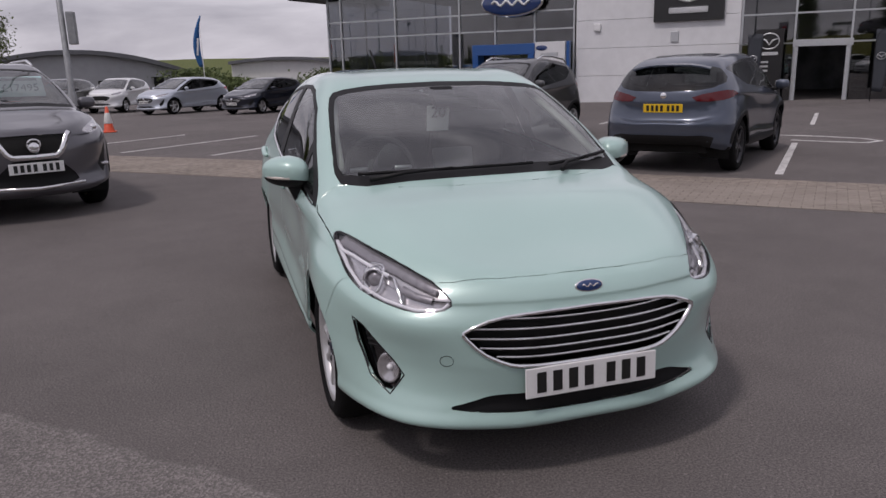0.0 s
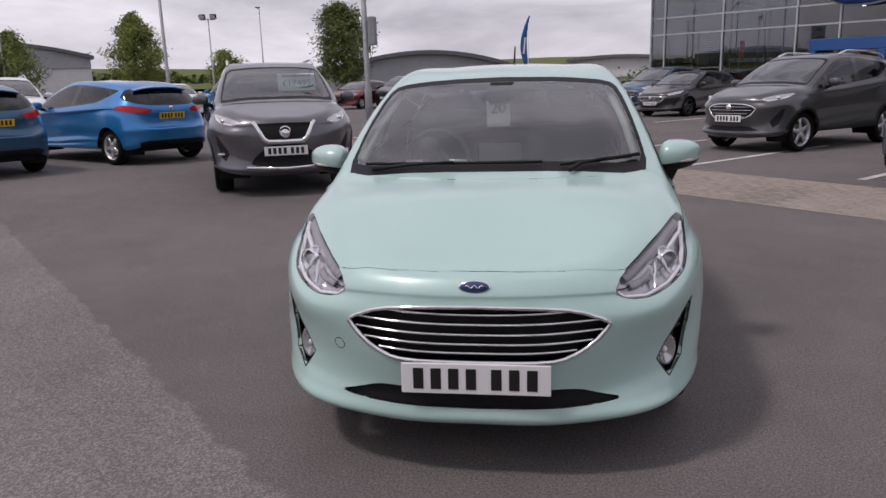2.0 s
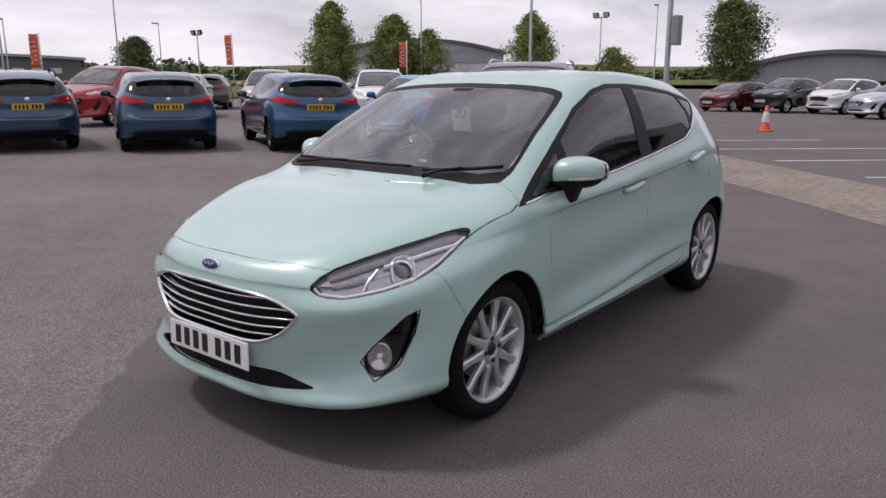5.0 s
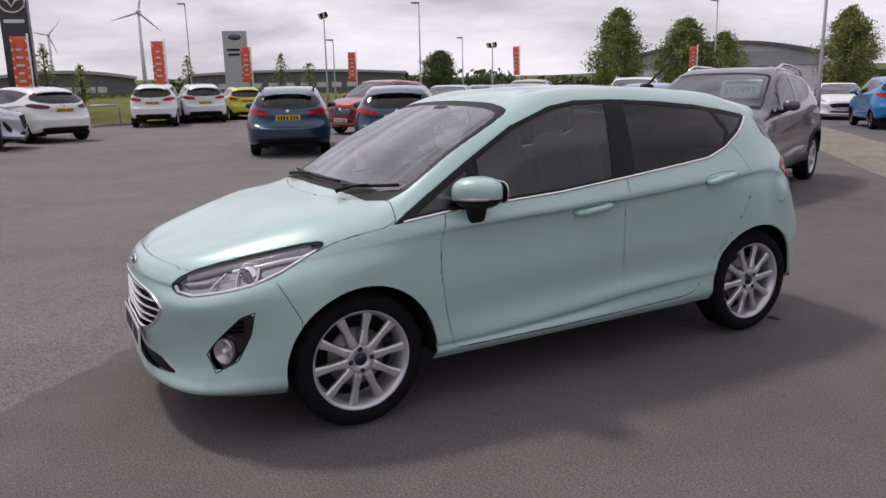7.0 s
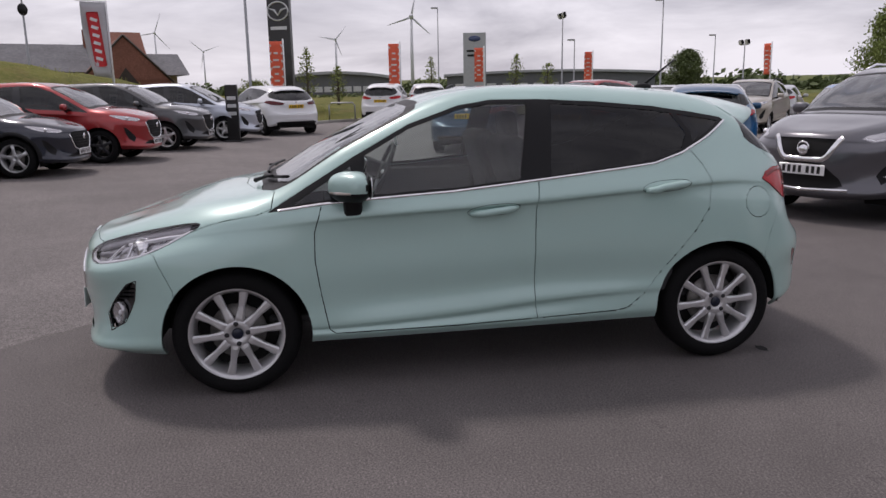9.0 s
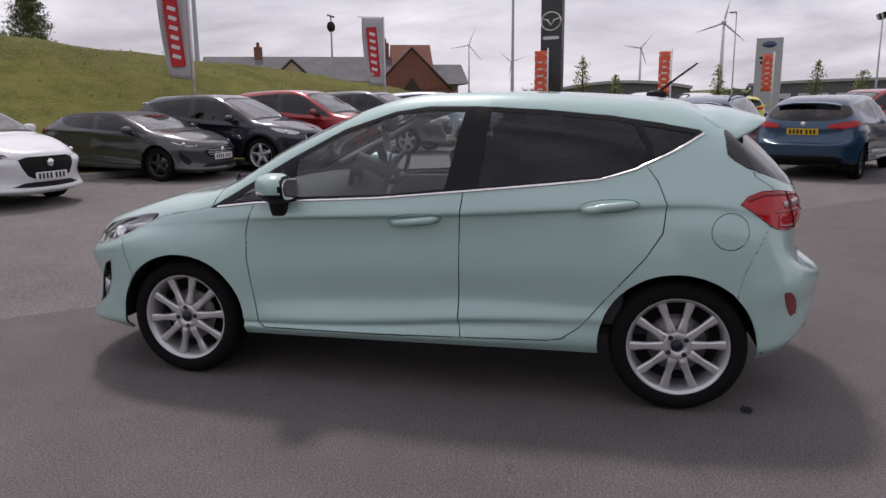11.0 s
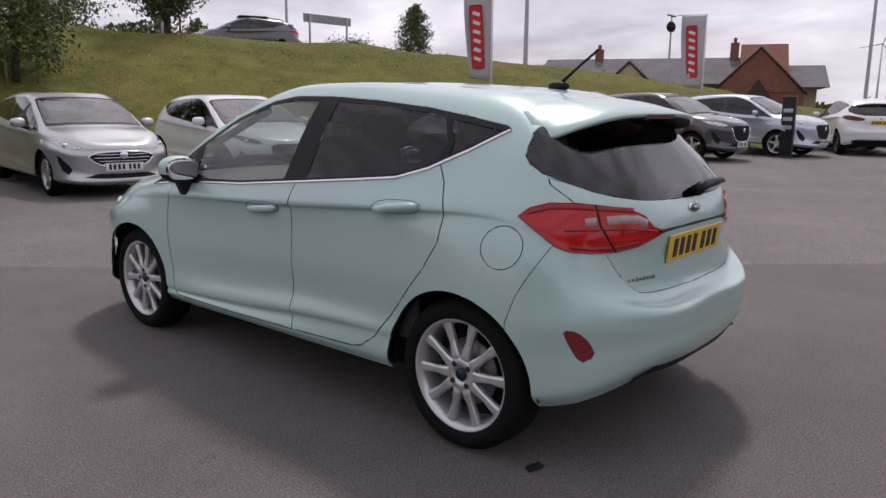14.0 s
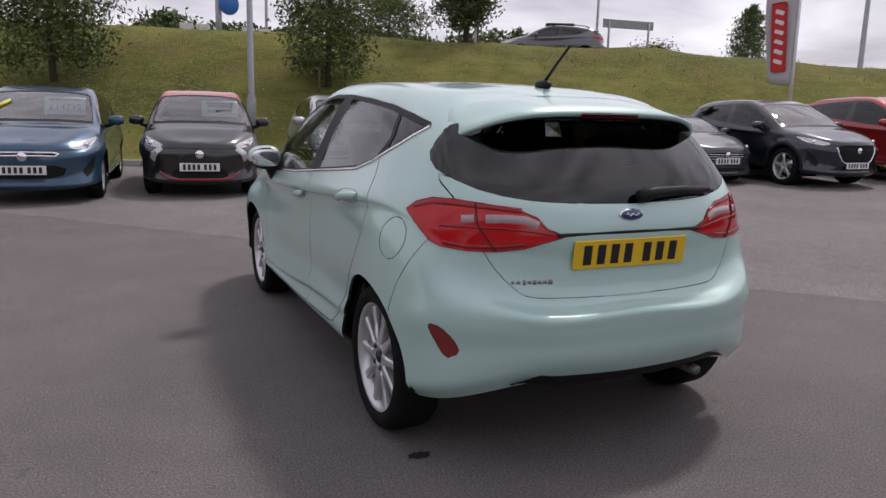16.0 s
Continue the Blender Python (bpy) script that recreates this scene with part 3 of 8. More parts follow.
def on_surface(bvh, a, b, proj, off=0.0):
    """The place on the car's surface behind (a, b) in a projection, moved out by off, and the normal there."""
    axis = AXES[proj]
    o = solid(a, b, proj) + axis * 4
    hit, n, _, _ = bvh.ray_cast(o, -axis)
    if hit is None:
        hit, n, _, _ = bvh.find_nearest(solid(a, b, proj) + axis * .8)
    if n.dot(axis) < 0:
        n = -n
    return hit + n * off, n


def dense(poly, step=0.03, closed=False):
    out = []
    n = len(poly)
    for i in range(n if closed else n - 1):
        p, q = Vector(poly[i]), Vector(poly[(i + 1) % n])
        k = max(1, int((q - p).length / step))
        out += [tuple(p.lerp(q, j / k)) for j in range(k)]
    if not closed:
        out.append(tuple(poly[-1]))
    return out


def ribbon(bvh, poly, proj, width, off, thick=0.004, closed=False, step=0.03, both=False):
    """A flat bar that follows the surface along a line; both: on the two sides of the car."""
    line = dense(poly, step, closed)
    P, N = [], []
    for a, b in line:
        p, n = on_surface(bvh, a, b, proj, off)
        P.append(p)
        N.append(n)
    k = len(P)
    verts, faces = [], []
    for i in range(k):
        t = (P[(i + 1) % k] - P[i - 1]) if closed else (P[min(i + 1, k - 1)] - P[max(i - 1, 0)])
        s = N[i].cross(t).normalized() * width / 2
        d = N[i] * thick
        verts += [P[i] - s - d, P[i] - s * .8, P[i] + s * .8, P[i] + s - d]
    for i in range(k if closed else k - 1):
        j = (i + 1) % k
        for q in range(3):
            faces.append((i * 4 + q, i * 4 + q + 1, j * 4 + q + 1, j * 4 + q))
    if both:
        return join((verts, faces), mirror((verts, faces)))
    return verts, faces


def mirror(vf):
    return [Vector((-v[0], v[1], v[2])) for v in vf[0]], [tuple(reversed(f)) for f in vf[1]]


def panel(name, faces, mat, car, sides, gap, label="", offset=0.0, lip=0.012):
    """A body panel from faces of the half shell. sides: 'both' for one panel across the middle, 1 or -1 for a panel of one side."""
    if not faces:
        return None
    idx, verts, norms = {}, [], []
    fset = set(faces)
    out = []
    for f in faces:
        loop = []
        for v in f.verts:
            if v not in idx:
                idx[v] = len(verts)
                n = v.normal.copy()
                if abs(v.co.x) < 1e-4:
                    n.x = 0
                    n.normalize()
                verts.append(v.co + n * offset)
                norms.append(n)
            loop.append(idx[v])
        out.append(tuple(loop))
    if gap:
        rim = [e for f in faces for e in f.edges if sum(g in fset for g in e.link_faces) == 1]
        rim = [e for e in rim if not (abs(e.verts[0].co.x) < 1e-4 and abs(e.verts[1].co.x) < 1e-4)]
        move = {}
        for e in rim:
            f = next(g for g in e.link_faces if g in fset)
            t = (e.verts[1].co - e.verts[0].co).normalized()
            s = f.normal.cross(t)
            if s.dot(f.calc_center_median() - e.verts[0].co) < 0:
                s = -s
            for v in e.verts:
                move.setdefault(v, []).append(s)
        low = {}
        for v, ss in move.items():
            s = sum(ss, Vector()) / len(ss)
            if abs(v.co.x) < 1e-4:
                s.x = 0
            i = idx[v]
            verts[i] = verts[i] + s * gap
            low[v] = len(verts)
            verts.append(verts[i] - norms[i] * lip)
            norms.append(norms[i])
        for e in rim:
            a, b = e.verts
            out.append((idx[a], idx[b], low[b], low[a]))
    vf = (verts, out)
    nn = norms
    if sides == "both":
        m = mirror(vf)
        vf = join(vf, m)
        nn = norms + [Vector((-n.x, n.y, n.z)) for n in norms]
    elif sides < 0:
        vf = mirror(vf)
        nn = [Vector((-n.x, n.y, n.z)) for n in norms]
    return build(name, vf[0], vf[1], mat, car, label, True, nn)


MARKS = {}


def plate(name, car, m, mat, width=.52, height=.111, marks=True):
    """A number plate whose marks are plain bars."""
    p = rbox(name, (width, .006, height), m, mat, car, .003, 1)
    w = .050 * width / .52
    key = (round(w, 4), height)
    if key not in MARKS:
        b = box_bm((w * .72, .002, height * .68), None, .0008, 1)
        MARKS[key] = bpy.data.meshes.new("plate_mark")
        b.to_mesh(MARKS[key])
        b.free()
        MARKS[key].materials.append(PLATE_BAR)
    x = -width / 2 + .036
    for k in range(7):
        if k == 4:
            x += .026
        ob = new("plate_mark", MARKS[key])
        ob.parent = p
        ob.matrix_basis = m @ pose(x + w / 2, -.0042, 0)
        x += w + .0115
    return p


def build_car(name, m, paint_mat, W, spec, label, category, fine=False, far=False, wheel=("plain", 5), grille_mat=None, cladding=False, roof_mat=None, lamp_dark=False,
              rails=False, sunroof=False):
    """One car: panels cut from the shell, panes, lamps, grille, wheels, mirrors, plates. spec: wheel radius, rim, track half, plate heights."""
    car = empty(name, m)
    tagged(car, label, category)
    warp = warper(**W)
    wb, half = W.get("wb", 2.493), W.get("half", .868)
    R, rim = spec.get("R", .31), spec.get("rim", .22)
    ns, nv = (14, 7) if fine else ((4, 3) if far else (6, 4))
    G = car_grid(warp, ns, nv)
    bvh, gv, gf = surface_bvh(G)
    bm = bmesh.new()
    bv = [bm.verts.new(p) for p in gv]
    for f in gf:
        a, b, c, d = (bv[i] for i in f)
        try:
            bm.faces.new((a, d, c, b))
        except ValueError:
            pass
    bmesh.ops.remove_doubles(bm, verts=list(bm.verts), dist=1e-5)
    bm.normal_update()
    mid = sum((f.normal.dot(f.calc_center_median() - Vector((0, 0, .6))) for f in bm.faces))
    if mid < 0:
        bmesh.ops.reverse_faces(bm, faces=list(bm.faces))
    bm.normal_update()
    P = lambda pl, pr: pts(warp, once(pl) if fine and any(pl is q for q in SOFT) else pl, pr)
    y_ws = [float(v) for v in warp(np.array([(.0, -1.28, 1.0), (0, -.12, 1.4), (0, 1.40, 1.3), (0, -1.80, .7), (0, 1.2, 1.0)]))[:, 1]]
    zt = float(warp(np.array([(0, 0, .80)]))[0, 2])
    arch_r = R * (1.138 if fine else 1.16)
    arches = [circle_yz(s * wb / 2 + (.006 if s < 0 else -.008) * fine, R - .005, arch_r, 56 if fine else 28) for s in (-1, 1)]
    side_ok = lambda c, n: c.x > .35 * half
    rules = []                                    # tag, projection, polygon, test
    rules.append(("arch", "side", arches[0], lambda c, n: c.x > .5 * half))
    rules.append(("arch", "side", arches[1], lambda c, n: c.x > .5 * half))
    ws_ok = lambda c, n: y_ws[0] < c.y < y_ws[1] and n.z > .15
    rg_ok = lambda c, n: c.y > y_ws[2] and n.y > .15
    rules.append(("windscreen", "front", P(WINDSCREEN_PANE, "front"), ws_ok))
    rules.append(("frit", "front", P(WINDSCREEN, "front"), ws_ok))
    rules.append(("front_pane", "side", P(FRONT_PANE, "side"), side_ok))
    rules.append(("rear_pane", "side", P(REAR_PANE, "side"), side_ok))
    if not far:
        rules.append(("front_quarter", "side", P(FRONT_QUARTER, "side"), side_ok))
        rules.append(("rear_quarter", "side", P(REAR_QUARTER, "side"), side_ok))
    rules.append(("window_frame", "side", P(DLO, "side"), side_ok))
    rules.append(("rear_glass", "rear", P(REAR_GLASS, "rear"), rg_ok))
    if fine:       # the rear screen wraps round to a straight outer edge
        rules.append(("rear_glass", "side", [(1.431, 1.244), (1.634, 1.080), (1.76, 1.05), (1.76, 1.33), (1.44, 1.33)], lambda c, n: c.x > .42 and c.y > 1.34))
    lamp_line = HEADLAMP if fine else HEADLAMP_SLIM
    rules.append(("headlamp", "fdiag", P(lamp_line, "fdiag"), lambda c, n: c.y < y_ws[3] + .75 and c.x > .3 * half))
    rules.append(("taillamp", "rdiag", P(TAILLAMP if fine else LAMP_SMALL, "rdiag"), lambda c, n: c.y > y_ws[4] and c.x > .15 * half))
    grille_line = spec.get("grille") or (GRILLE_BIG if spec.get("big_grille") else GRILLE)
    rules.append(("grille", "front", P(grille_line, "front"), lambda c, n: c.y < y_ws[3]))
    rules.append(("intake", "front", P(spec.get("intake") or INTAKE, "front"), lambda c, n: c.y < y_ws[3]))
    if not far:
        rules.append(("fog", "fdiag", P(FOG, "fdiag"), lambda c, n: c.y < y_ws[3] + .3 and c.x > .4 * half))
        rules.append(("bonnet", "top", P(BONNET, "top"), lambda c, n: c.y < y_ws[0] + .5 and c.z > zt - .1 and n.z > .06))
        rules.append(("front_door", "side", P(FRONT_DOOR, "side"), side_ok))
        rules.append(("rear_door", "side", P(REAR_DOOR, "side"), side_ok))
        rules.append(("tailgate", "rear", P(TAILGATE, "rear"), lambda c, n: c.y > y_ws[2] - .02 and n.y > .05 and not (fine and c.z > 1.085 and c.x > .40)))
        if fine:
            rules.append(("reflector", "rdiag", P(REFLECTOR, "rdiag"), lambda c, n: c.y > y_ws[4] and c.x > .3))
            rules.append(("fuel_flap", "side", P(FUEL, "side"), side_ok))
        rules.append(("front_bumper", "side", P(FRONT_BUMPER, "side"), lambda c, n: True))
        rules.append(("rear_bumper", "side", P(REAR_BUMPER, "side"), lambda c, n: True))
    for tag, proj, poly, ok in rules:
        cut(bm, poly, proj, ok, True, .03 if fine else .07)
    bm.normal_update()
    groups = {}
    for f in bm.faces:
        c, n = f.calc_center_median(), f.normal
        tag = "body_shell"
        for t, proj, poly, ok in rules:
            if ok(c, n) and inside(poly, *flat(c, proj)):
                tag = t
                break
        groups.setdefault(tag, []).append(f)
    g = lambda t: groups.get(t, [])
    gap = .0027 if fine else 0.0
    seam = .0004 if fine else 0.0
    roof = [f for f in g("body_shell") if f.calc_center_median().z > warp(np.array([(0, 0, 1.30)]))[0, 2] and f.normal.z > .55]
    if roof_mat:
        rs = set(roof)
        panel("roof", roof, roof_mat, car, "both", 0)
        groups["body_shell"] = [f for f in g("body_shell") if f not in rs]
    panel("body_shell", g("body_shell"), paint_mat, car, "both", gap)
    if not far:
        panel("bonnet", g("bonnet"), paint_mat, car, "both", gap)
        panel("front_bumper", g("front_bumper"), paint_mat, car, "both", seam)
        panel("rear_bumper", g("rear_bumper"), paint_mat, car, "both", seam)
        panel("tailgate", g("tailgate"), paint_mat, car, "both", gap)
        panel("front_door", g("front_door"), paint_mat, car, 1, gap)
        panel("front_door", g("front_door"), paint_mat, car, -1, gap)
        panel("rear_door", g("rear_door"), paint_mat, car, 1, gap)
        panel("rear_door", g("rear_door"), paint_mat, car, -1, gap)
    dark = GLASS_FAR if not fine else None
    for s in (1, -1):
        panel("window_frame", g("window_frame"), GLOSS_BLACK if not fine else BLACK_TRIM, car, s, 0, "black window surround")
        panel("front_window", g("front_pane"), dark or GLASS_SIDE, car, s, 0, offset=-.003)
        panel("rear_window", g("rear_pane"), dark or GLASS_DARK, car, s, 0, offset=-.003)
        panel("quarter_window", g("front_quarter"), dark or GLASS_SIDE, car, s, 0, offset=-.003)
        panel("quarter_window", g("rear_quarter"), dark or GLASS_DARK, car, s, 0, offset=-.003)
    panel("windscreen", g("windscreen"), GLASS_CLEAR if fine else GLASS_FRONT, car, "both", 0, "laminated windscreen")
    panel("windscreen_surround", g("frit"), BLACK_TRIM, car, "both", 0, "black windscreen border")
    panel("rear_screen", g("rear_glass"), GLASS_REAR if fine else GLASS_FAR, car, "both", 0, "dark tinted rear screen")
    # lamps
    for s in (1, -1):
        if fine:
            h = panel("headlamp", g("headlamp"), LAMP_CLEAR, car, s, 0, "clear headlamp with a bright reflector", offset=-.030)
            panel("lens", g("headlamp"), GLASS_LAMP, h, s, 0, offset=.0015)
            t = panel("tail_lamp", g("taillamp"), RED_LAMP, car, s, .0, "red tail lamp with a clear section", offset=.004)
            panel("reflector", g("reflector"), RED_REFLEX, car, s, 0, "red rear reflector", offset=-.004)
            panel("fuel_flap", g("fuel_flap"), paint_mat, car, s, .0013) if s > 0 else None
            panel("fuel_flap_blank", g("fuel_flap"), paint_mat, car, s, 0) if s < 0 else None
            panel("fog_lamp_bezel", g("fog"), GLOSS_BLACK, car, s, 0, "black fog lamp recess", offset=-.028)
        else:
            h = panel("headlamp", g("headlamp"), LAMP_DIM if lamp_dark else LAMP_CLEAR, car, s, 0, offset=.002)
            if not far:
                low = P([(.53, -1.915, .705), (.59, -1.87, .688), (.69, -1.795, .702), (.76, -1.69, .732), (.793, -1.58, .768)], "fdiag")
                vf = ribbon(bvh, low, "fdiag", .014, .005, .003, False, .06)
                build("light_guide", *(vf if s > 0 else mirror(vf)), LED_WHITE, h)
                q, _ = on_surface(bvh, *P([(.69, -1.745, .735)], "fdiag")[0], "fdiag", .0)
                build("projector", *blob((s * q.x, q.y, q.z), (.040, .034, .034), 2, 12, 8), CHROME, h)
            panel("tail_lamp", g("taillamp"), RED_DEEP if lamp_dark else RED_LAMP, car, s, 0, offset=.006)
            panel("fog_lamp_recess", g("fog"), BLACK_TRIM, car, s, 0)
    panel("grille_backing", g("grille"), DARK_VOID, car, "both", 0, offset=-.045 if fine else -.01)
    panel("lower_intake", g("intake"), BLACK_TRIM, car, "both", 0, "black lower air intake", offset=-.022 if fine else -.01)
    if grille_mat:
        vf = ribbon(bvh, P(grille_line[2:] if spec.get("big_grille") and not spec.get("grille") else grille_line, "front"), "front", .022 if not fine else .013, .006, .012, False, .02, True)
        build("grille_surround", *vf, grille_mat, car, "chrome grille surround")
    # the dark structure behind the panels
    if fine:
        skip = {"arch", "windscreen", "front_pane", "rear_pane", "front_quarter", "rear_quarter", "rear_glass", "grille", "intake", "headlamp", "fog", "window_frame", "frit"}
        inner = [f for t, fs in groups.items() if t not in skip for f in fs]
        panel("inner_shell", inner, DARK_VOID, car, "both", 0, offset=-.011)
    # underbody, arch liners
    ys = [float(v) for v in warp(np.array([(0, -1.95, .2), (0, 1.86, .3)]))[:, 1]]
    sill = W.get("sill", .25)
    rbox("underbody", (half * 1.25, ys[1] - ys[0] - .35, .14), pose(0, (ys[0] + ys[1]) / 2 - (.10 if fine else 0), sill + (.09 if fine else .04)), DARK_VOID, car, .03)
    rbox("floor_pan", (half * 1.84, wb - 2 * arch_r - .04, .05), pose(0, 0, sill + .035), DARK_VOID, car, .01)
    for s in (1, -1):
        for e in (-1, 1):
            k = 15
            V, F = [], []
            for i in range(k):
                a = math.pi * ((-.015 + 1.03 * i / (k - 1)) if fine else (-.12 + 1.24 * i / (k - 1)))
                for x in (half * (.925 if fine else .90), half * .48):
                    V.append((s * x, e * wb / 2 + (arch_r + .012) * math.cos(a), R - .005 + (arch_r + .012) * math.sin(a)))
            for i in range(k - 1):
                F.append((i * 2, i * 2 + 1, i * 2 + 3, i * 2 + 2))
            o = len(V)
            V.append((s * half * .48, e * wb / 2, R))
            F += [(i * 2 + 1, i * 2 + 3, o) for i in range(k - 1)]
            build("arch_liner", V, F, FELT, car)
            add_wheel(car, s * (half - .868 + spec.get("track", .735)), e * wb / 2, R, rim, spec.get("tw", .20), wheel[1], ALLOY if wheel[0] == "plain" else DARK_ALLOY,
                      (R, rim, wheel), s, 17 * e + 5 * s if fine else 11 * e, fine)
    if cladding:
        for s in (1, -1):
            for e in (-1, 1):
                ring = [(e * wb / 2 + (arch_r + .025) * math.cos(math.pi * i / 16), R - .005 + (arch_r + .025) * math.sin(math.pi * i / 16)) for i in range(-1, 18)]
                vf = ribbon(bvh, ring, "side", .07, .008, .012, False, .08)
                build("arch_cladding", *(vf if s > 0 else mirror(vf)), BLACK_TRIM, car)
            z0 = sill + .06
            vf = ribbon(bvh, [(-wb / 2 + arch_r, z0), (wb / 2 - arch_r, z0)], "side", .13, .010, .02, False, .2)
            build("sill_cladding", *(vf if s > 0 else mirror(vf)), BLACK_TRIM, car)
    # number plates
    zf = spec.get("plate_front", .398)
    pf, _ = on_surface(bvh, .001, zf, "front", .0)
    fp = plate("front_plate", car, pose(0, pf.y - .022, zf, -2), PLATE_W)
    zr = spec.get("plate_rear", .815)
    pr, nr = on_surface(bvh, .001, zr, "rear", .0)
    plate("rear_plate", car, pose(0, pr.y + .012, zr, math.degrees(math.atan2(-nr.z, nr.y)) * .5, 0, 180), PLATE_Y)
    if not fine:
        # mirrors, badge, bars
        wm = warp(np.array([(.885, -.68, 1.01), (0, -2.05, .60), (0, 1.85, .95)]))
        for s in (1, -1):
            c = (s * (half + .09), wm[0][1], wm[0][2])
            mr = build("door_mirror", *blob(c, (.105, .06, .068), 2.8, 12, 8), paint_mat, car)
            build("mirror_arm", *tube([(s * (half - .06), c[1] + .01, c[2] - .09), (s * (half + .04), c[1], c[2] - .05)], .03, 6), BLACK_TRIM, mr)
        if not far:
            pb, _ = on_surface(bvh, .001, float(wm[1][2]), "front", .01)
            build("front_badge", *moved(lathe([(.0, .012), (.045, .010), (.055, 0)], 20), pose(pb.x, pb.y, pb.z, 0, 0, -90)), CHROME, car)
            pb, _ = on_surface(bvh, .001, float(wm[2][2]), "rear", .004)
            build("rear_badge", *moved(lathe([(.0, .012), (.035, .010), (.042, 0)], 20), pose(pb.x, pb.y, pb.z, 0, 0, 90)), CHROME, car)
            for q in ((.475, .52, .565, .61) if not spec.get("grille") else ()):
                z = float(warp(np.array([(0, -2.05, q)]))[0, 2])
                w = .40 - abs(q - .575) * 1.1
                vf = ribbon(bvh, [(.001, z), (w * half / .868, z)], "front", .010, .0, .01, False, .1, True)
                build("grille_bar", *vf, BLACK_TRIM if spec.get("dark_bars") else CHROME, car)
            # dark lower part of the rear bumper
            z = float(warp(np.array([(0, 1.9, .40 if cladding else .365)]))[0, 2])
            vf = ribbon(bvh, [(.001, z), (.50 * half / .868, z), (.62 * half / .868, z - .03)], "rear", .15 if cladding else .12, .006, .01, False, .08, True)
            build("rear_diffuser", *vf, BLACK_TRIM, car)
            # simple seats behind the panes
            for x in (-.36, .36):
                ym = float(warp(np.array([(0, .0, .9)]))[0, 1])
                b = W.get("belt", .95)
                st = rbox("front_seat", (.48, .14, .62), pose(x, ym + .12, b - .22, 14), SEAT_CLOTH, car, .06, 2)
                rbox("headrest", (.26, .10, .17), pose(x, ym + .24, b + .19, 10), SEAT_CLOTH, st, .04, 2)
            rbox("dashboard", (half * 1.55, .45, .25), pose(0, float(warp(np.array([(0, -.85, .9)]))[0, 1]), W.get("belt", .95) - .14), DASH, car, .06, 2)
        if rails:
            for s in (1, -1):
                q = warp(np.array([(.60, -.02, 1.43), (.60, .2, 1.46), (.575, .8, 1.45), (.56, 1.2, 1.40), (.56, 1.3, 1.36)]))
                build("roof_rail", *tube([(s * (p[0] - .02), p[1], p[2] + (.035 if 0 < i < 4 else .0)) for i, p in enumerate(q)], .018, 6), CHROME if rails == "chrome" else BLACK_TRIM, car)
        q = warp(np.array([(0, 1.50, 1.335), (0, 1.70, 1.31)]))
        tl = W.get("tail", 0)
        y0 = float(q[0][1]) - .08
        sv = []
        for k in range(9):
            u = -1 + k / 4
            x = .50 * u * half / .868
            z0 = on_surface(bvh, abs(x) * .96, y0, "top")[0].z
            e = .20 - .06 * u * u
            sv += [(x * .96, y0, z0 - .004), (x, y0 + e, z0 - .022), (x, y0 + e, z0 - .040), (x * .96, y0 + .04, z0 - .05)]
        build("roof_spoiler", sv, [(k * 4 + j, k * 4 + 4 + j, k * 4 + 4 + (j + 1) % 4, k * 4 + (j + 1) % 4) for k in range(8) for j in range(4)] + [(0, 1, 2, 3), (35, 34, 33, 32)], roof_mat or paint_mat, car, "", False)
    bm.free()
    return car, bvh, P, warp


# ---- ground ----
def gz(x, y):
    """Height of the tarmac: a slight fall, flat round the car."""
    return .0095 * min(max(0, -x - 4), 40) - .012 * min(max(0, y - 6), 34) + .011 * min(max(0, -y - 3), 9)


HERO_W = dict()
HERO = dict(R=.308, rim=.226, track=.728, tw=.20, plate_front=.397, plate_rear=.815)
hero, hb, HP, hwarp = build_car("hatchback_car", Matrix.Identity(4), MINT, HERO_W, HERO, "mint green five-door hatchback parked alone on dark tarmac", "car", fine=True, wheel=("plain", 10), grille_mat=CHROME)



# ---- details of the mint hatchback ----
def strip(name, poly, proj, width, off, thick, mat, parent, label="", closed=False, step=.03, sides=(1, -1)):
    vf = ribbon(hb, poly, proj, width, off, thick, closed, step)
    out = []
    for s in sides:
        out.append(build(name, *(vf if s > 0 else mirror(vf)), mat, parent, label))
    return out


def shrink(poly, k):
    cx, cy = sum(p[0] for p in poly) / len(poly), sum(p[1] for p in poly) / len(poly)
    return [(cx + (x - cx) * k, cy + (y - cy) * k) for x, y in poly]


def fd(points):
    return [flat(p, "fdiag") for p in points]


def rd(points):
    return [flat(p, "rdiag") for p in points]


strip("belt_moulding", [(y, z - .002) for y, z in [(-1.02, .901)] + BELT[1:]], "side", .013, .006, .006, CHROME, hero, "thin chrome belt moulding")
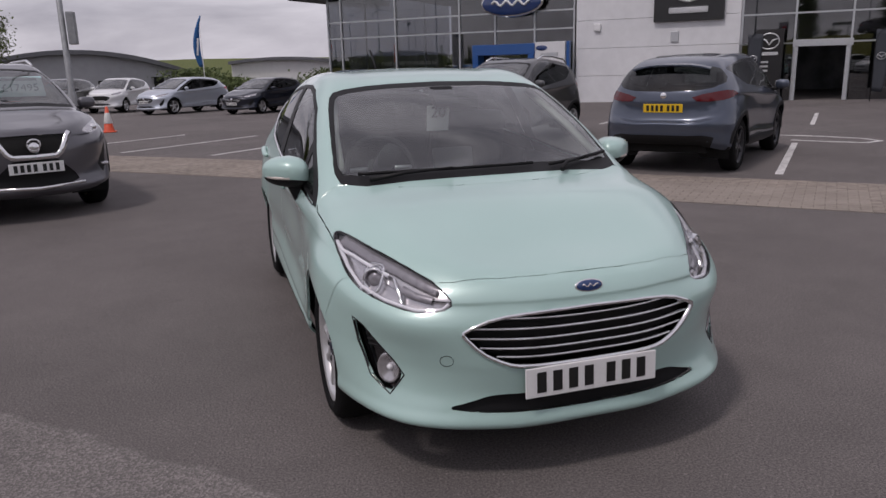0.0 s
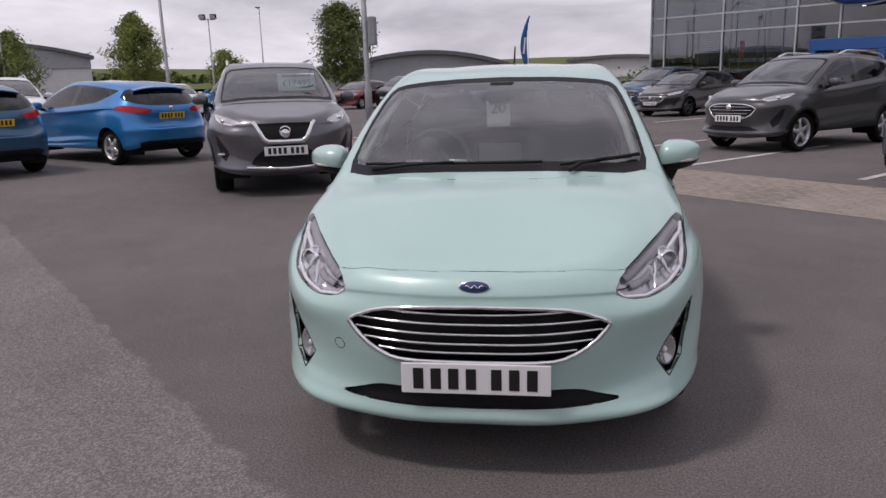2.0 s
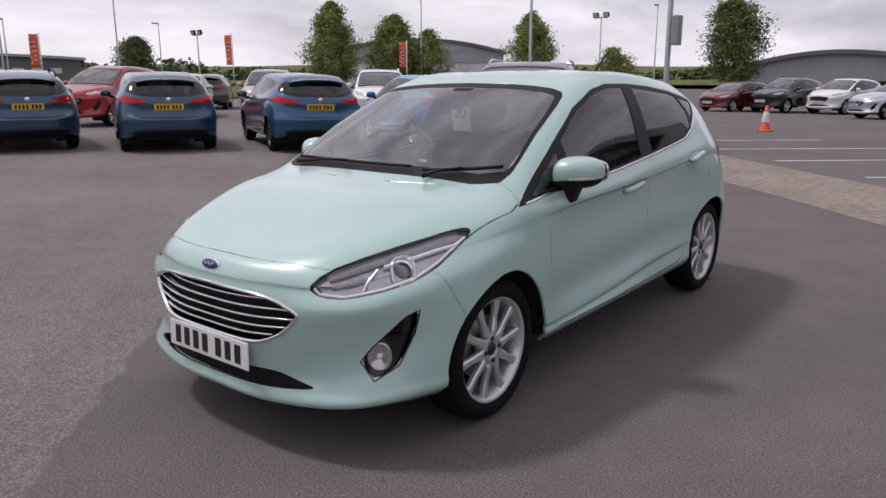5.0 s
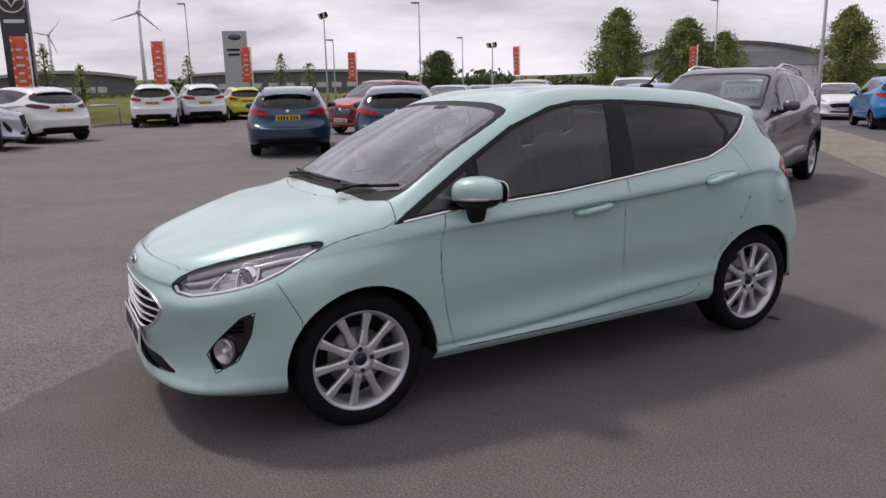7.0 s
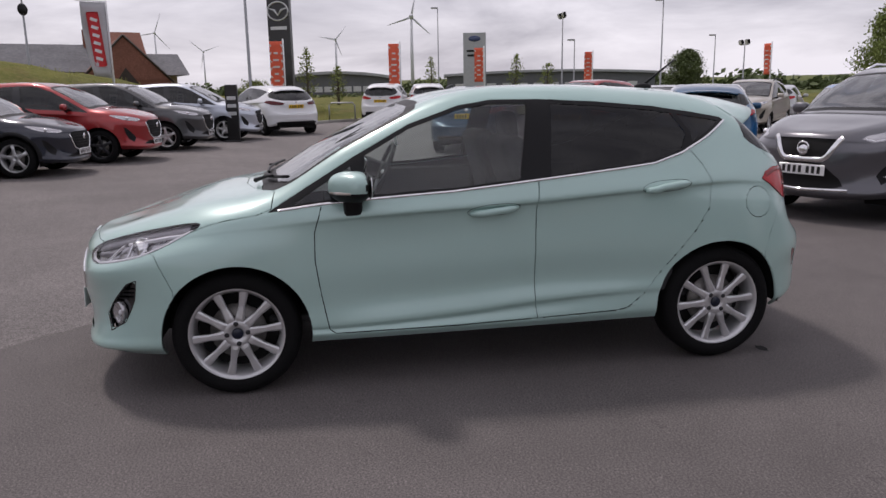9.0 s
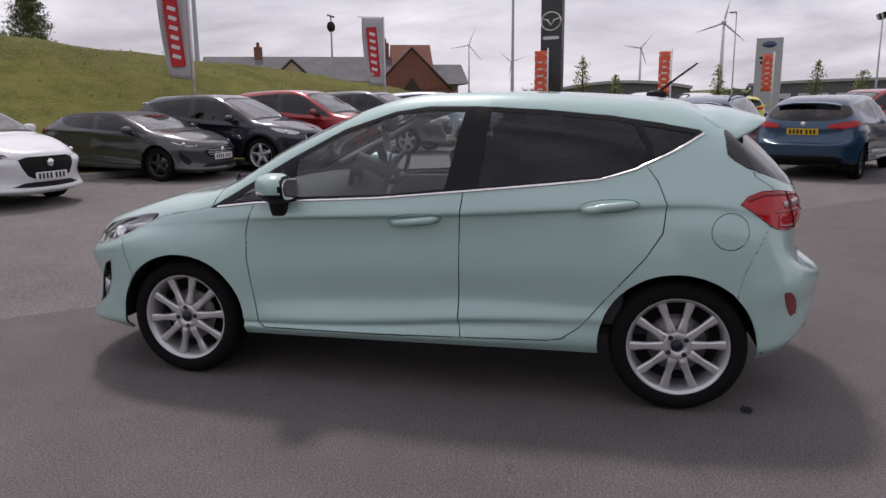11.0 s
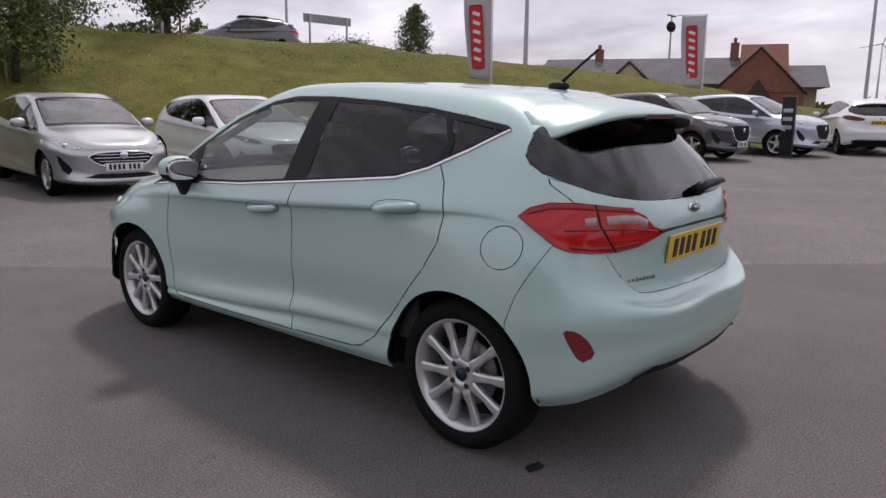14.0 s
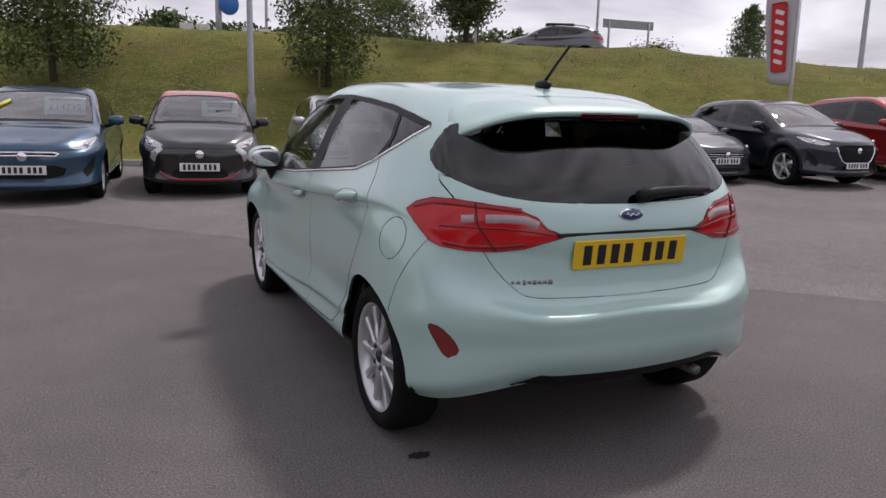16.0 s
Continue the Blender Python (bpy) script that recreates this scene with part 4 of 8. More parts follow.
# headlamps: light guide round the edge, projector and reflector inside
for s in (1, -1):
    hl = bpy.data.objects.get("headlamp" if s > 0 else "headlamp.001")
    upper = [(.50, -1.89, .724), (.60, -1.70, .775), (.70, -1.50, .820), (.755, -1.425, .836)]
    strip("upper_band", fd(upper), "fdiag", .046, -.014, .010, LAMP_GREY, hl, "smoked grey upper band", step=.02, sides=(s,))
    guide = [(.800, -1.43, .822), (.775, -1.47, .800), (.735, -1.53, .790), (.68, -1.63, .768), (.63, -1.72, .748)]
    strip("light_guide", fd(guide), "fdiag", .015, -.006, .012, LED_WHITE, hl, "pale light guide under the upper band", step=.02, sides=(s,))
    lower = [(.482, -1.945, .676), (.505, -1.938, .662), (.58, -1.885, .656), (.69, -1.795, .677), (.757, -1.69, .706), (.790, -1.58, .752), (.806, -1.47, .808)]
    strip("outer_guide", fd(lower), "fdiag", .013, -.006, .012, LED_WHITE, hl, "pale light guide along the lower edge", step=.02, sides=(s,))
    strip("lamp_rim", fd(once(HEADLAMP)), "fdiag", .005, -.001, .010, BLACK_TRIM, hl, closed=True, step=.02, sides=(s,))
    strip("inner_blade", fd([(.610, -1.82, .672), (.635, -1.76, .742)]), "fdiag", .010, -.006, .012, CHROME, hl, sides=(s,))
    strip("inner_shelf", fd([(.53, -1.90, .690), (.58, -1.85, .700), (.62, -1.80, .718)]), "fdiag", .030, -.018, .010, LAMP_GREY, hl, sides=(s,))
    x, y, z, r = .700, -1.690, .728, .044
    q, _ = on_surface(hb, *flat((x, y, z), "fdiag"), "fdiag", -.024)
    m = Matrix.Translation((s * q.x, q.y, q.z)) @ Matrix.Rotation(radians(-90 + s * 30), 4, "Z")
    build("projector", *moved(lathe([(0, -.012), (r * .55, -.006), (r * .80, .004), (r * .92, .016), (r, .018), (r * 1.06, .010), (r * 1.1, -.02)], 28), m), CHROME, hl, "chrome ringed projector")
    build("lamp_ball", *moved(blob((0, 0, 0), (.016, r * .66, r * .66), 2, 20, 12), m), LAMP_GREY, hl)
    sq = [(x + y + .060 * math.copysign(abs(math.cos(k * math.pi / 12)) ** .6, math.cos(k * math.pi / 12)), z + .004 + .047 * math.copysign(abs(math.sin(k * math.pi / 12)) ** .6, math.sin(k * math.pi / 12))) for k in range(24)]
    strip("projector_frame", sq, "fdiag", .008, -.006, .012, CHROME, hl, closed=True, step=.02, sides=(s,))
# grille bars
GR = [flat(p, "front") for p in GRILLE]


def grille_half(z):
    xs = []
    for (x0, z0), (x1, z1) in zip(GR, GR[1:]):
        if (z0 - z) * (z1 - z) <= 0 and z0 != z1:
            xs.append(x0 + (x1 - x0) * (z - z0) / (z1 - z0))
    return max(xs)


for z in (.622, .588, .552, .517, .484):
    w = grille_half(z) - .004
    line = [(-w + 2 * w * i / 24, z + .010 * (abs(-1 + 2 * i / 24)) ** 2) for i in range(25)]
    P, V, F = [], [], []
    for x, zz in line:
        q, n = on_surface(hb, abs(x), zz, "front", -.010)
        P.append(Vector((x, q.y, zz)))
    for q in P:
        V += [q + Vector((0, .016, .0035)), q + Vector((0, -.001, .0032)), q + Vector((0, -.003, 0)), q + Vector((0, -.001, -.0034)), q + Vector((0, .016, -.0045))]
    for i in range(24):
        F += [(i * 5 + k, i * 5 + k + 1, i * 5 + 6 + k, i * 5 + 5 + k) for k in range(4)]
    bar = build("grille_bar", V, F, CHROME, hero, "bright horizontal grille bar")
    V2 = [v + Vector((0, .026, -.014)) for v in V]
    build("bar_underside", V2, F, DARK_VOID, bar)
# badges
def oval_badge(name, y, z, face, tilt, rx=.056, rz=.0235):
    m = pose(0, y, z, tilt)
    b = build(name, *moved(blob((0, 0, 0), (rx, .008, rz), 2, 36, 10), m), CHROME, hero, "oval badge with a chrome rim")
    build("badge_face", *moved(blob((0, face * .0035, 0), (rx * .90, .0075, rz * .84), 2, 36, 10), m), BADGE_BLUE, b)
    n = 13
    build("badge_script", *moved(tube([(-rx * .55 + rx * 1.1 * i / (n - 1), face * .0112, rz * .22 * math.sin(i * 1.3)) for i in range(n)], rz * .085, 5), m), CHROME, b)


q, n = on_surface(hb, .001, .717, "front")
oval_badge("front_badge", q.y - .004, .717, -1, -18)
q, n = on_surface(hb, .001, .957, "rear")
oval_badge("rear_badge", q.y + .004, .957, 1, 8)
# towing eye cover
cc = [(.508 + .021 * math.cos(a * math.pi / 8), .477 + .021 * math.sin(a * math.pi / 8)) for a in range(16)]
strip("towing_eye_cover", cc, "front", .0022, .0008, .001, BLACK_TRIM, hero, closed=True, step=.01, sides=(-1,))
# fog lamps and fins
for s in (1, -1):
    fb = bpy.data.objects.get("fog_lamp_bezel" if s > 0 else "fog_lamp_bezel.001")
    strip("bezel_edge", fd(FOG), "fdiag", .006, .0015, .006, GLOSS_BLACK, fb, closed=True, step=.02, sides=(s,))
    q, n = on_surface(hb, *flat((.708, -1.835, .418), "fdiag"), "fdiag", -.020)
    m = Matrix.Translation((s * q.x, q.y, q.z)) @ Matrix.Rotation(radians(-90 + s * 42), 4, "Z")
    build("fog_bowl", *moved(lathe([(0, -.004), (.024, .002), (.040, .012), (.047, .016), (.051, .010), (.052, -.01)], 24), m @ Matrix.Diagonal((1, .92, 1.18, 1))), LAMP_CLEAR, fb, "bright fog lamp bowl")
    build("fog_bulb", *moved(blob((0, 0, 0), (.010, .012, .012), 2, 12, 8), m), LED_WHITE, fb)
    for z in (.535, .515, .495):
        k = (.555 - z) * .45
        strip("fin", fd([(.755 - k * .2, -1.745 - k * .2, z), (.725 - k, -1.79 - k * .9, z - .004)]), "fdiag", .007, -.008, .012, BLACK_TRIM, fb, step=.02, sides=(s,))
# door mirrors
for s in (1, -1):
    c = Vector((s * .890, -.660, 1.006))
    v, f = blob((0, 0, 0), (.100, .122, .074), 2.6, 32, 20)
    v = [Vector(((p.x * (1 - .06 * (p.y / .122)) if p.y > 0 else p.x * (1 + .22 * p.y / .122) + s * .055 * p.y / .122), p.y * (1.0 if p.y < 0 else .62), p.z * (1 - .16 * p.x * s / .100) + .006 * (p.x * s / .100))) + c for p in v]
    upper = [q for q in f if min(q) // 32 >= 8 and sum(v[i].y for i in q) / 4 < c.y + .052]
    mr = build("door_mirror", v, upper, MINT, hero, "mint mirror cap on a black foot")
    v2 = [c + (p - c) * .985 for p in v]
    build("mirror_shell", v2, f, BLACK_TRIM, mr)
    build("indicator", *tube([(s * .875, -.768, .985), (s * .925, -.738, .986), (s * .968, -.680, .988)], .0080, 6), material("indicator_lens", (.62, .55, .50), rough=.2, coat=.8, grain=60, amount=.1), mr)
    build("mirror_glass", *blob((s * .890, -.583, 1.008), (.088, .005, .052), 3.2, 24, 10), CHROME, mr, "mirror glass")
    rbox("mirror_foot", (.075, .090, .140), pose(s * .835, -.668, .925, 0, s * 24), BLACK_TRIM, mr, .026, 3, "black mirror foot", True)
# door handles: a bar that stands off the door, over a flat dark ring
for y, z in ((.020, .862), (.922, .946)):
    for s in (1, -1):
        P = []
        for k in range(9):
            u = k / 8
            q, n = on_surface(hb, y - .118 + .236 * u, z - .014 + .028 * u, "side", .004 + .014 * math.sin(math.pi * u) ** .5)
            P.append(Vector((s * q.x, q.y, q.z)))
        hd = build("door_handle", *tube(P, [.012, .0165, .0185, .0190, .0185, .0185, .0190, .0180, .012], 12), MINT, hero, "mint bar door handle")
        # ring coloured dark for the shaded edge of the hollow behind the bar
        ring = [(y + .132 * math.copysign(abs(math.cos(a * math.pi / 16)) ** .75, math.cos(a * math.pi / 16)), z + .003 + .010 * math.cos(a * math.pi / 16) + .029 * math.sin(a * math.pi / 16)) for a in range(32)]
        vf = ribbon(hb, ring, "side", .0024, .0008, .002, True, .012)
        build("handle_seam", *(vf if s > 0 else mirror(vf)), BLACK_TRIM, hd)
# wipers and cowl
for pts_, r in (([(-.60, 1.004), (-.30, 1.008), (.10, 1.010), (.22, 1.010)], .0075), ([(.30, 1.000), (.45, 1.008), (.60, 1.022), (.655, 1.028)], .009)):
    P = []
    for x, z in dense(pts_, .04):
        q, n = on_surface(hb, abs(x), z, "front", .020)
        P.append(Vector((math.copysign(q.x, x), q.y, q.z)))
    w = build("windscreen_wiper", *tube(P, r, 6), BLACK_TRIM, hero, "black windscreen wiper")
    build("wiper_arm", *tube([P[len(P) // 2] + Vector((0, -.012, .006)), P[0].lerp(P[-1], .25) + Vector((0, -.03, -.004)), P[0] + Vector((.04, -.055, -.02))], [.006, .008, .013], 6), BLACK_TRIM, w)
V, F = [], []
for i in range(25):
    x = -.70 + 1.40 * i / 24
    q0, _ = on_surface(hb, abs(x), -1.20 + .16 * (x / .7) ** 2, "top", -.016)
    q1, _ = on_surface(hb, abs(x), -1.06 + .10 * (x / .7) ** 2, "top", -.004)
    V += [Vector((x, q0.y, q0.z)), Vector((x, q1.y, q1.z))]
    if i:
        F.append((i * 2 - 2, i * 2, i * 2 + 1, i * 2 - 1))
build("cowl_panel", V, F, BLACK_TRIM, hero, "black scuttle panel under the windscreen")
# roof spoiler with brake light
def spoiler_edge(u):
    a = abs(u)
    return Vector((.595 * u, 1.650 - .225 * a ** 5, 1.336 - .015 * a * a - .10 * a ** 5))


V, F = [], []
nx, K = 36, 8
for i in range(nx + 1):
    u = -1 + 2 * i / nx
    e = spoiler_edge(u)
    x0, y0 = .525 * u, 1.300
    q0, _ = on_surface(hb, abs(x0), y0, "top", .0)
    for k in range(5):
        f = k / 4
        p = Vector((x0 + (e.x - x0) * f, y0 + (e.y - y0) * f, q0.z + (e.z - q0.z) * f + .012 * math.sin(math.pi * f) * (1 - abs(u) ** 4)))
        q, _ = on_surface(hb, abs(p.x), p.y, "top", .0)
        if f < 1 and abs(q.y - p.y) < .01:
            p.z = q.z + .003 + max(0, p.z - q.z - .003) * (1 - abs(u) ** 6) - (.012 if k == 0 else 0)
        V.append(p)
    V += [e + Vector((0, .003, -.009)), e + Vector((0, -.010, -.020)), Vector((e.x * .97, e.y - .13, e.z - .030))]
for i in range(nx):
    for k in range(K - 1):
        F.append((i * K + k, i * K + K + k, i * K + K + 1 + k, i * K + k + 1))
F += [tuple(range(K)), tuple(nx * K + k for k in range(K - 1, -1, -1))]
sp = build("roof_spoiler", V, F, MINT, hero, "mint roof spoiler over the rear screen")
under = []
for i in range(3, nx - 2):
    for k in (6, 7):
        under.append(V[i * K + k] + Vector((0, 0, -.003)))
build("spoiler_underside", under, [(i * 2, i * 2 + 2, i * 2 + 3, i * 2 + 1) for i in range(nx - 6)], BLACK_TRIM, sp)
bl = []
for i in range(13):
    e = spoiler_edge((-.135 + .27 * i / 12) / .595)
    bl += [e + Vector((0, .004, -.006)), e + Vector((0, -.008, -.026))]
build("brake_light", bl, [(i * 2, i * 2 + 1, i * 2 + 3, i * 2 + 2) for i in range(12)], RED_DEEP, sp, "red high brake light")
# aerial
ae = build("roof_aerial", *blob((0, 1.145, 1.447), (.028, .055, .022), 2.2, 18, 10), BLACK_TRIM, hero, "short black roof aerial")
build("rod", *tube([(0, 1.155, 1.46), (0, 1.25, 1.535), (0, 1.345, 1.605)], [.008, .0066, .0055], 6), BLACK_TRIM, ae)
# rear wiper
P = [on_surface(hb, abs(x), z, "rear", .022)[0] for x, z in ((.04, 1.012), (.12, 1.024), (.25, 1.030), (.41, 1.030))]
P = [Vector((-q.x, q.y, q.z)) for q in P]
rw_ = build("rear_wiper", *tube(P, [.026, .024, .017, .009], 8), BLACK_TRIM, hero, "black rear wiper")
build("wiper_blade", *tube([P[1] + Vector((.06, .0, -.018)), P[3] + Vector((-.02, 0, -.008))], .008, 6), BLACK_TRIM, rw_)
# tail lamp sections
for s in (1, -1):
    tl = bpy.data.objects.get("tail_lamp" if s > 0 else "tail_lamp.001")
    strip("clear_section", rd([(.560, 1.715, .948), (.50, 1.745, .950), (.43, 1.775, .945), (.385, 1.79, .928)]), "rdiag", .034, .0062, .004, LAMP_PALE, tl, "clear reversing lamp section", sides=(s,))
    strip("clear_section", rd([(.640, 1.675, .945), (.600, 1.697, .948)]), "rdiag", .032, .0062, .004, LAMP_PALE, tl, "clear reversing lamp section", sides=(s,))
    strip("lamp_split", rd([(.605, 1.70, 1.005), (.588, 1.707, .93), (.521, 1.735, .833)]), "rdiag", .005, .0085, .004, BLACK_TRIM, tl, sides=(s,))
    strip("upper_red", rd([(.45, 1.77, .978), (.56, 1.715, .990), (.66, 1.65, .998), (.712, 1.58, .998), (.738, 1.49, .976)]), "rdiag", .022, .0055, .003, RED_MID, tl, sides=(s,))
    strip("light_bar", rd([(.705, 1.63, .918), (.62, 1.69, .918), (.50, 1.745, .916), (.40, 1.785, .905), (.33, 1.805, .893)]), "rdiag", .008, .007, .003, RED_MID, tl, sides=(s,))
    strip("lower_red", rd([(.69, 1.645, .860), (.62, 1.69, .849), (.521, 1.735, .847), (.43, 1.775, .858)]), "rdiag", .016, .0055, .003, RED_MID, tl, sides=(s,))
    strip("lamp_edge", rd(TAILLAMP), "rdiag", .004, .0055, .006, RED_MID, tl, closed=True, step=.02, sides=(s,))
# tailgate script, handle recess, valance, exhaust
for k, (x0, x1, w) in enumerate(((.335, .352, .018), (.357, .372, .012), (.377, .392, .012), (.397, .410, .016), (.415, .430, .012), (.436, .446, .018), (.456, .470, .012), (.478, .488, .012))):
    strip("script_mark", [(x0, .721), (x1, .721)], "rear", w, .003, .003, BRAKE, hero, "small silver mark on the tailgate", sides=(1,))
q, n = on_surface(hb, .001, .893, "rear")
rbox("handle_recess", (.66, .016, .012), pose(0, q.y - .004, .893), BLACK_TRIM, hero, .004, 1, "dark tailgate handle recess")
vl = []
for i in range(25):
    u = -1 + 2 * i / 24
    x = .50 * u
    q, _ = on_surface(hb, abs(x), .40, "rear")
    y = q.y - .012
    top = .395 - .045 * u ** 6
    vl += [Vector((x, y + .004, top + .004)), Vector((x, y - .015, top - .050 * (1 - u ** 4))), Vector((x * .97, y - .10, .295 + .075 * u ** 4)), Vector((x * .9, y - .26, .30 + .06 * u ** 4))]
build("rear_valance", vl, [(i * 4 + k, i * 4 + k + 1, i * 4 + 5 + k, i * 4 + 4 + k) for i in range(24) for k in range(3)], BLACK_TRIM, hero, "black lower rear valance")
build("exhaust_tip", *tube([(-.47, 1.55, .245), (-.47, 1.74, .255)], .022, 14), BRAKE, hero)
# interior
rbox("cabin_floor", (1.42, 2.5, .04), pose(0, .15, .34), DASH, hero, .01, 1)
rbox("rear_bulkhead", (1.25, .05, .62), pose(0, 1.02, .70, -14), SEAT_CLOTH, hero, .02, 1)
V, F = [], []
for i in range(21):
    x = -.70 + 1.40 * i / 20
    for y, z in ((-1.02 + .10 * (x / .7) ** 2, .965), (-.80, .972), (-.62, .945), (-.52, .86), (-.55, .70), (-.60, .45)):
        V.append((x, y, z + (.028 if x < -.12 and y == -.62 and x > -.6 else 0)))
F = [(i * 6 + k, i * 6 + 6 + k, i * 6 + 7 + k, i * 6 + k + 1) for i in range(20) for k in range(5)]
build("dashboard", V, F, DASH, hero, "charcoal dashboard")
rbox("touch_screen", (.22, .015, .13), pose(0, -.56, 1.0, -12), GLOSS_BLACK, hero, .01, 2)
rbox("centre_console", (.22, .8, .28), pose(0, -.18, .50), DASH, hero, .04, 2)
for x in (-.36, .36):
    fs = rbox("front_seat", (.50, .50, .16), pose(x, -.02, .60, 6), SEAT_CLOTH, hero, .06, 3, "charcoal cloth front seat", True)
    rbox("seat_back", (.48, .13, .62), pose(x, .27, .90, 17), SEAT_CLOTH, fs, .06, 3, "", True)
    rbox("headrest", (.25, .09, .17), pose(x, .385, 1.225, 10), SEAT_CLOTH, fs, .04, 3, "", True)
rs_ = rbox("rear_seat", (1.22, .50, .16), pose(0, .78, .60, 6), SEAT_CLOTH, hero, .06, 3, "charcoal cloth rear bench", True)
rbox("seat_back", (1.22, .13, .52), pose(0, 1.03, .88, 20), SEAT_CLOTH, rs_, .06, 3, "", True)
for x in (-.38, 0, .38):
    rbox("headrest", (.24, .08, .12), pose(x, 1.14, 1.16, 10), SEAT_CLOTH, rs_, .03, 3, "", True)
m = Matrix.Translation((-.36, -.42, .955)) @ Matrix.Rotation(radians(-24), 4, "X")
sw = build("steering_wheel", *tube([m @ Vector((.178 * math.cos(a * math.pi / 16), 0, .178 * math.sin(a * math.pi / 16))) for a in range(32)], .0155, 8, True), DASH, hero, "black steering wheel")
build("wheel_hub", *moved(blob((0, -.012, 0), (.075, .025, .060), 2.6, 20, 10), m), DASH, sw)
for a in (0, 180, 270):
    build("wheel_spoke", *tube([m @ Vector((.05 * math.cos(radians(a)), -.008, .05 * math.sin(radians(a)))), m @ Vector((.168 * math.cos(radians(a)), 0, .168 * math.sin(radians(a))))], .014, 6), ALLOY, sw)
build("steering_column", *tube([m @ Vector((0, -.02, 0)), m @ Vector((0, -.28, 0))], .05, 8), DASH, sw)
im = build("interior_mirror", *blob((0, -.335, 1.285), (.115, .018, .036), 3, 24, 10), BLACK_TRIM, hero, "interior mirror behind the windscreen")
rbox("sensor_box", (.14, .15, .05), pose(0, -.42, 1.318, 33), BLACK_TRIM, im, .02, 2)
cd = rbox("number_card", (.125, .004, .140), pose(-.02, -.375, 1.205, 10), CARD, None, .002, 1)
tagged(cd, "white numbered card hanging behind the windscreen", "card")
text_mesh("card_text", "20", .085, pose(-.02, -.388, 1.235, 100), PLATE_BAR, cd)
rbox("headlining", (.98, 1.15, .02), pose(0, .42, 1.372), CREAM_TRIM, hero, .005, 1)
for s in (1, -1):
    build("pillar_trim", *tube([(s * .655, -.90, 1.02), (s * .625, -.62, 1.16), (s * .565, -.26, 1.325)], .020, 6), CREAM_TRIM, hero)
    for x, y0, y1 in ((.80, -.80, .22), (.80, .26, 1.0)):
        rbox("door_card", (.03, y1 - y0, .55), pose(s * .775, (y0 + y1) / 2, .66), DASH, hero, .01, 1)

# a dark drip on the tarmac beside the rear wheel
dv = [(.745 + (.045 + .014 * math.sin(k * 2.3)) * math.cos(k * math.pi / 8), 1.572 + (.028 + .008 * math.sin(k * 3.1)) * math.sin(k * math.pi / 8), .004) for k in range(16)]
tagged(build("oil_drip", dv, [tuple(range(16))], DARK_VOID, smooth=False), "small dark oil drip on the tarmac", "stain")


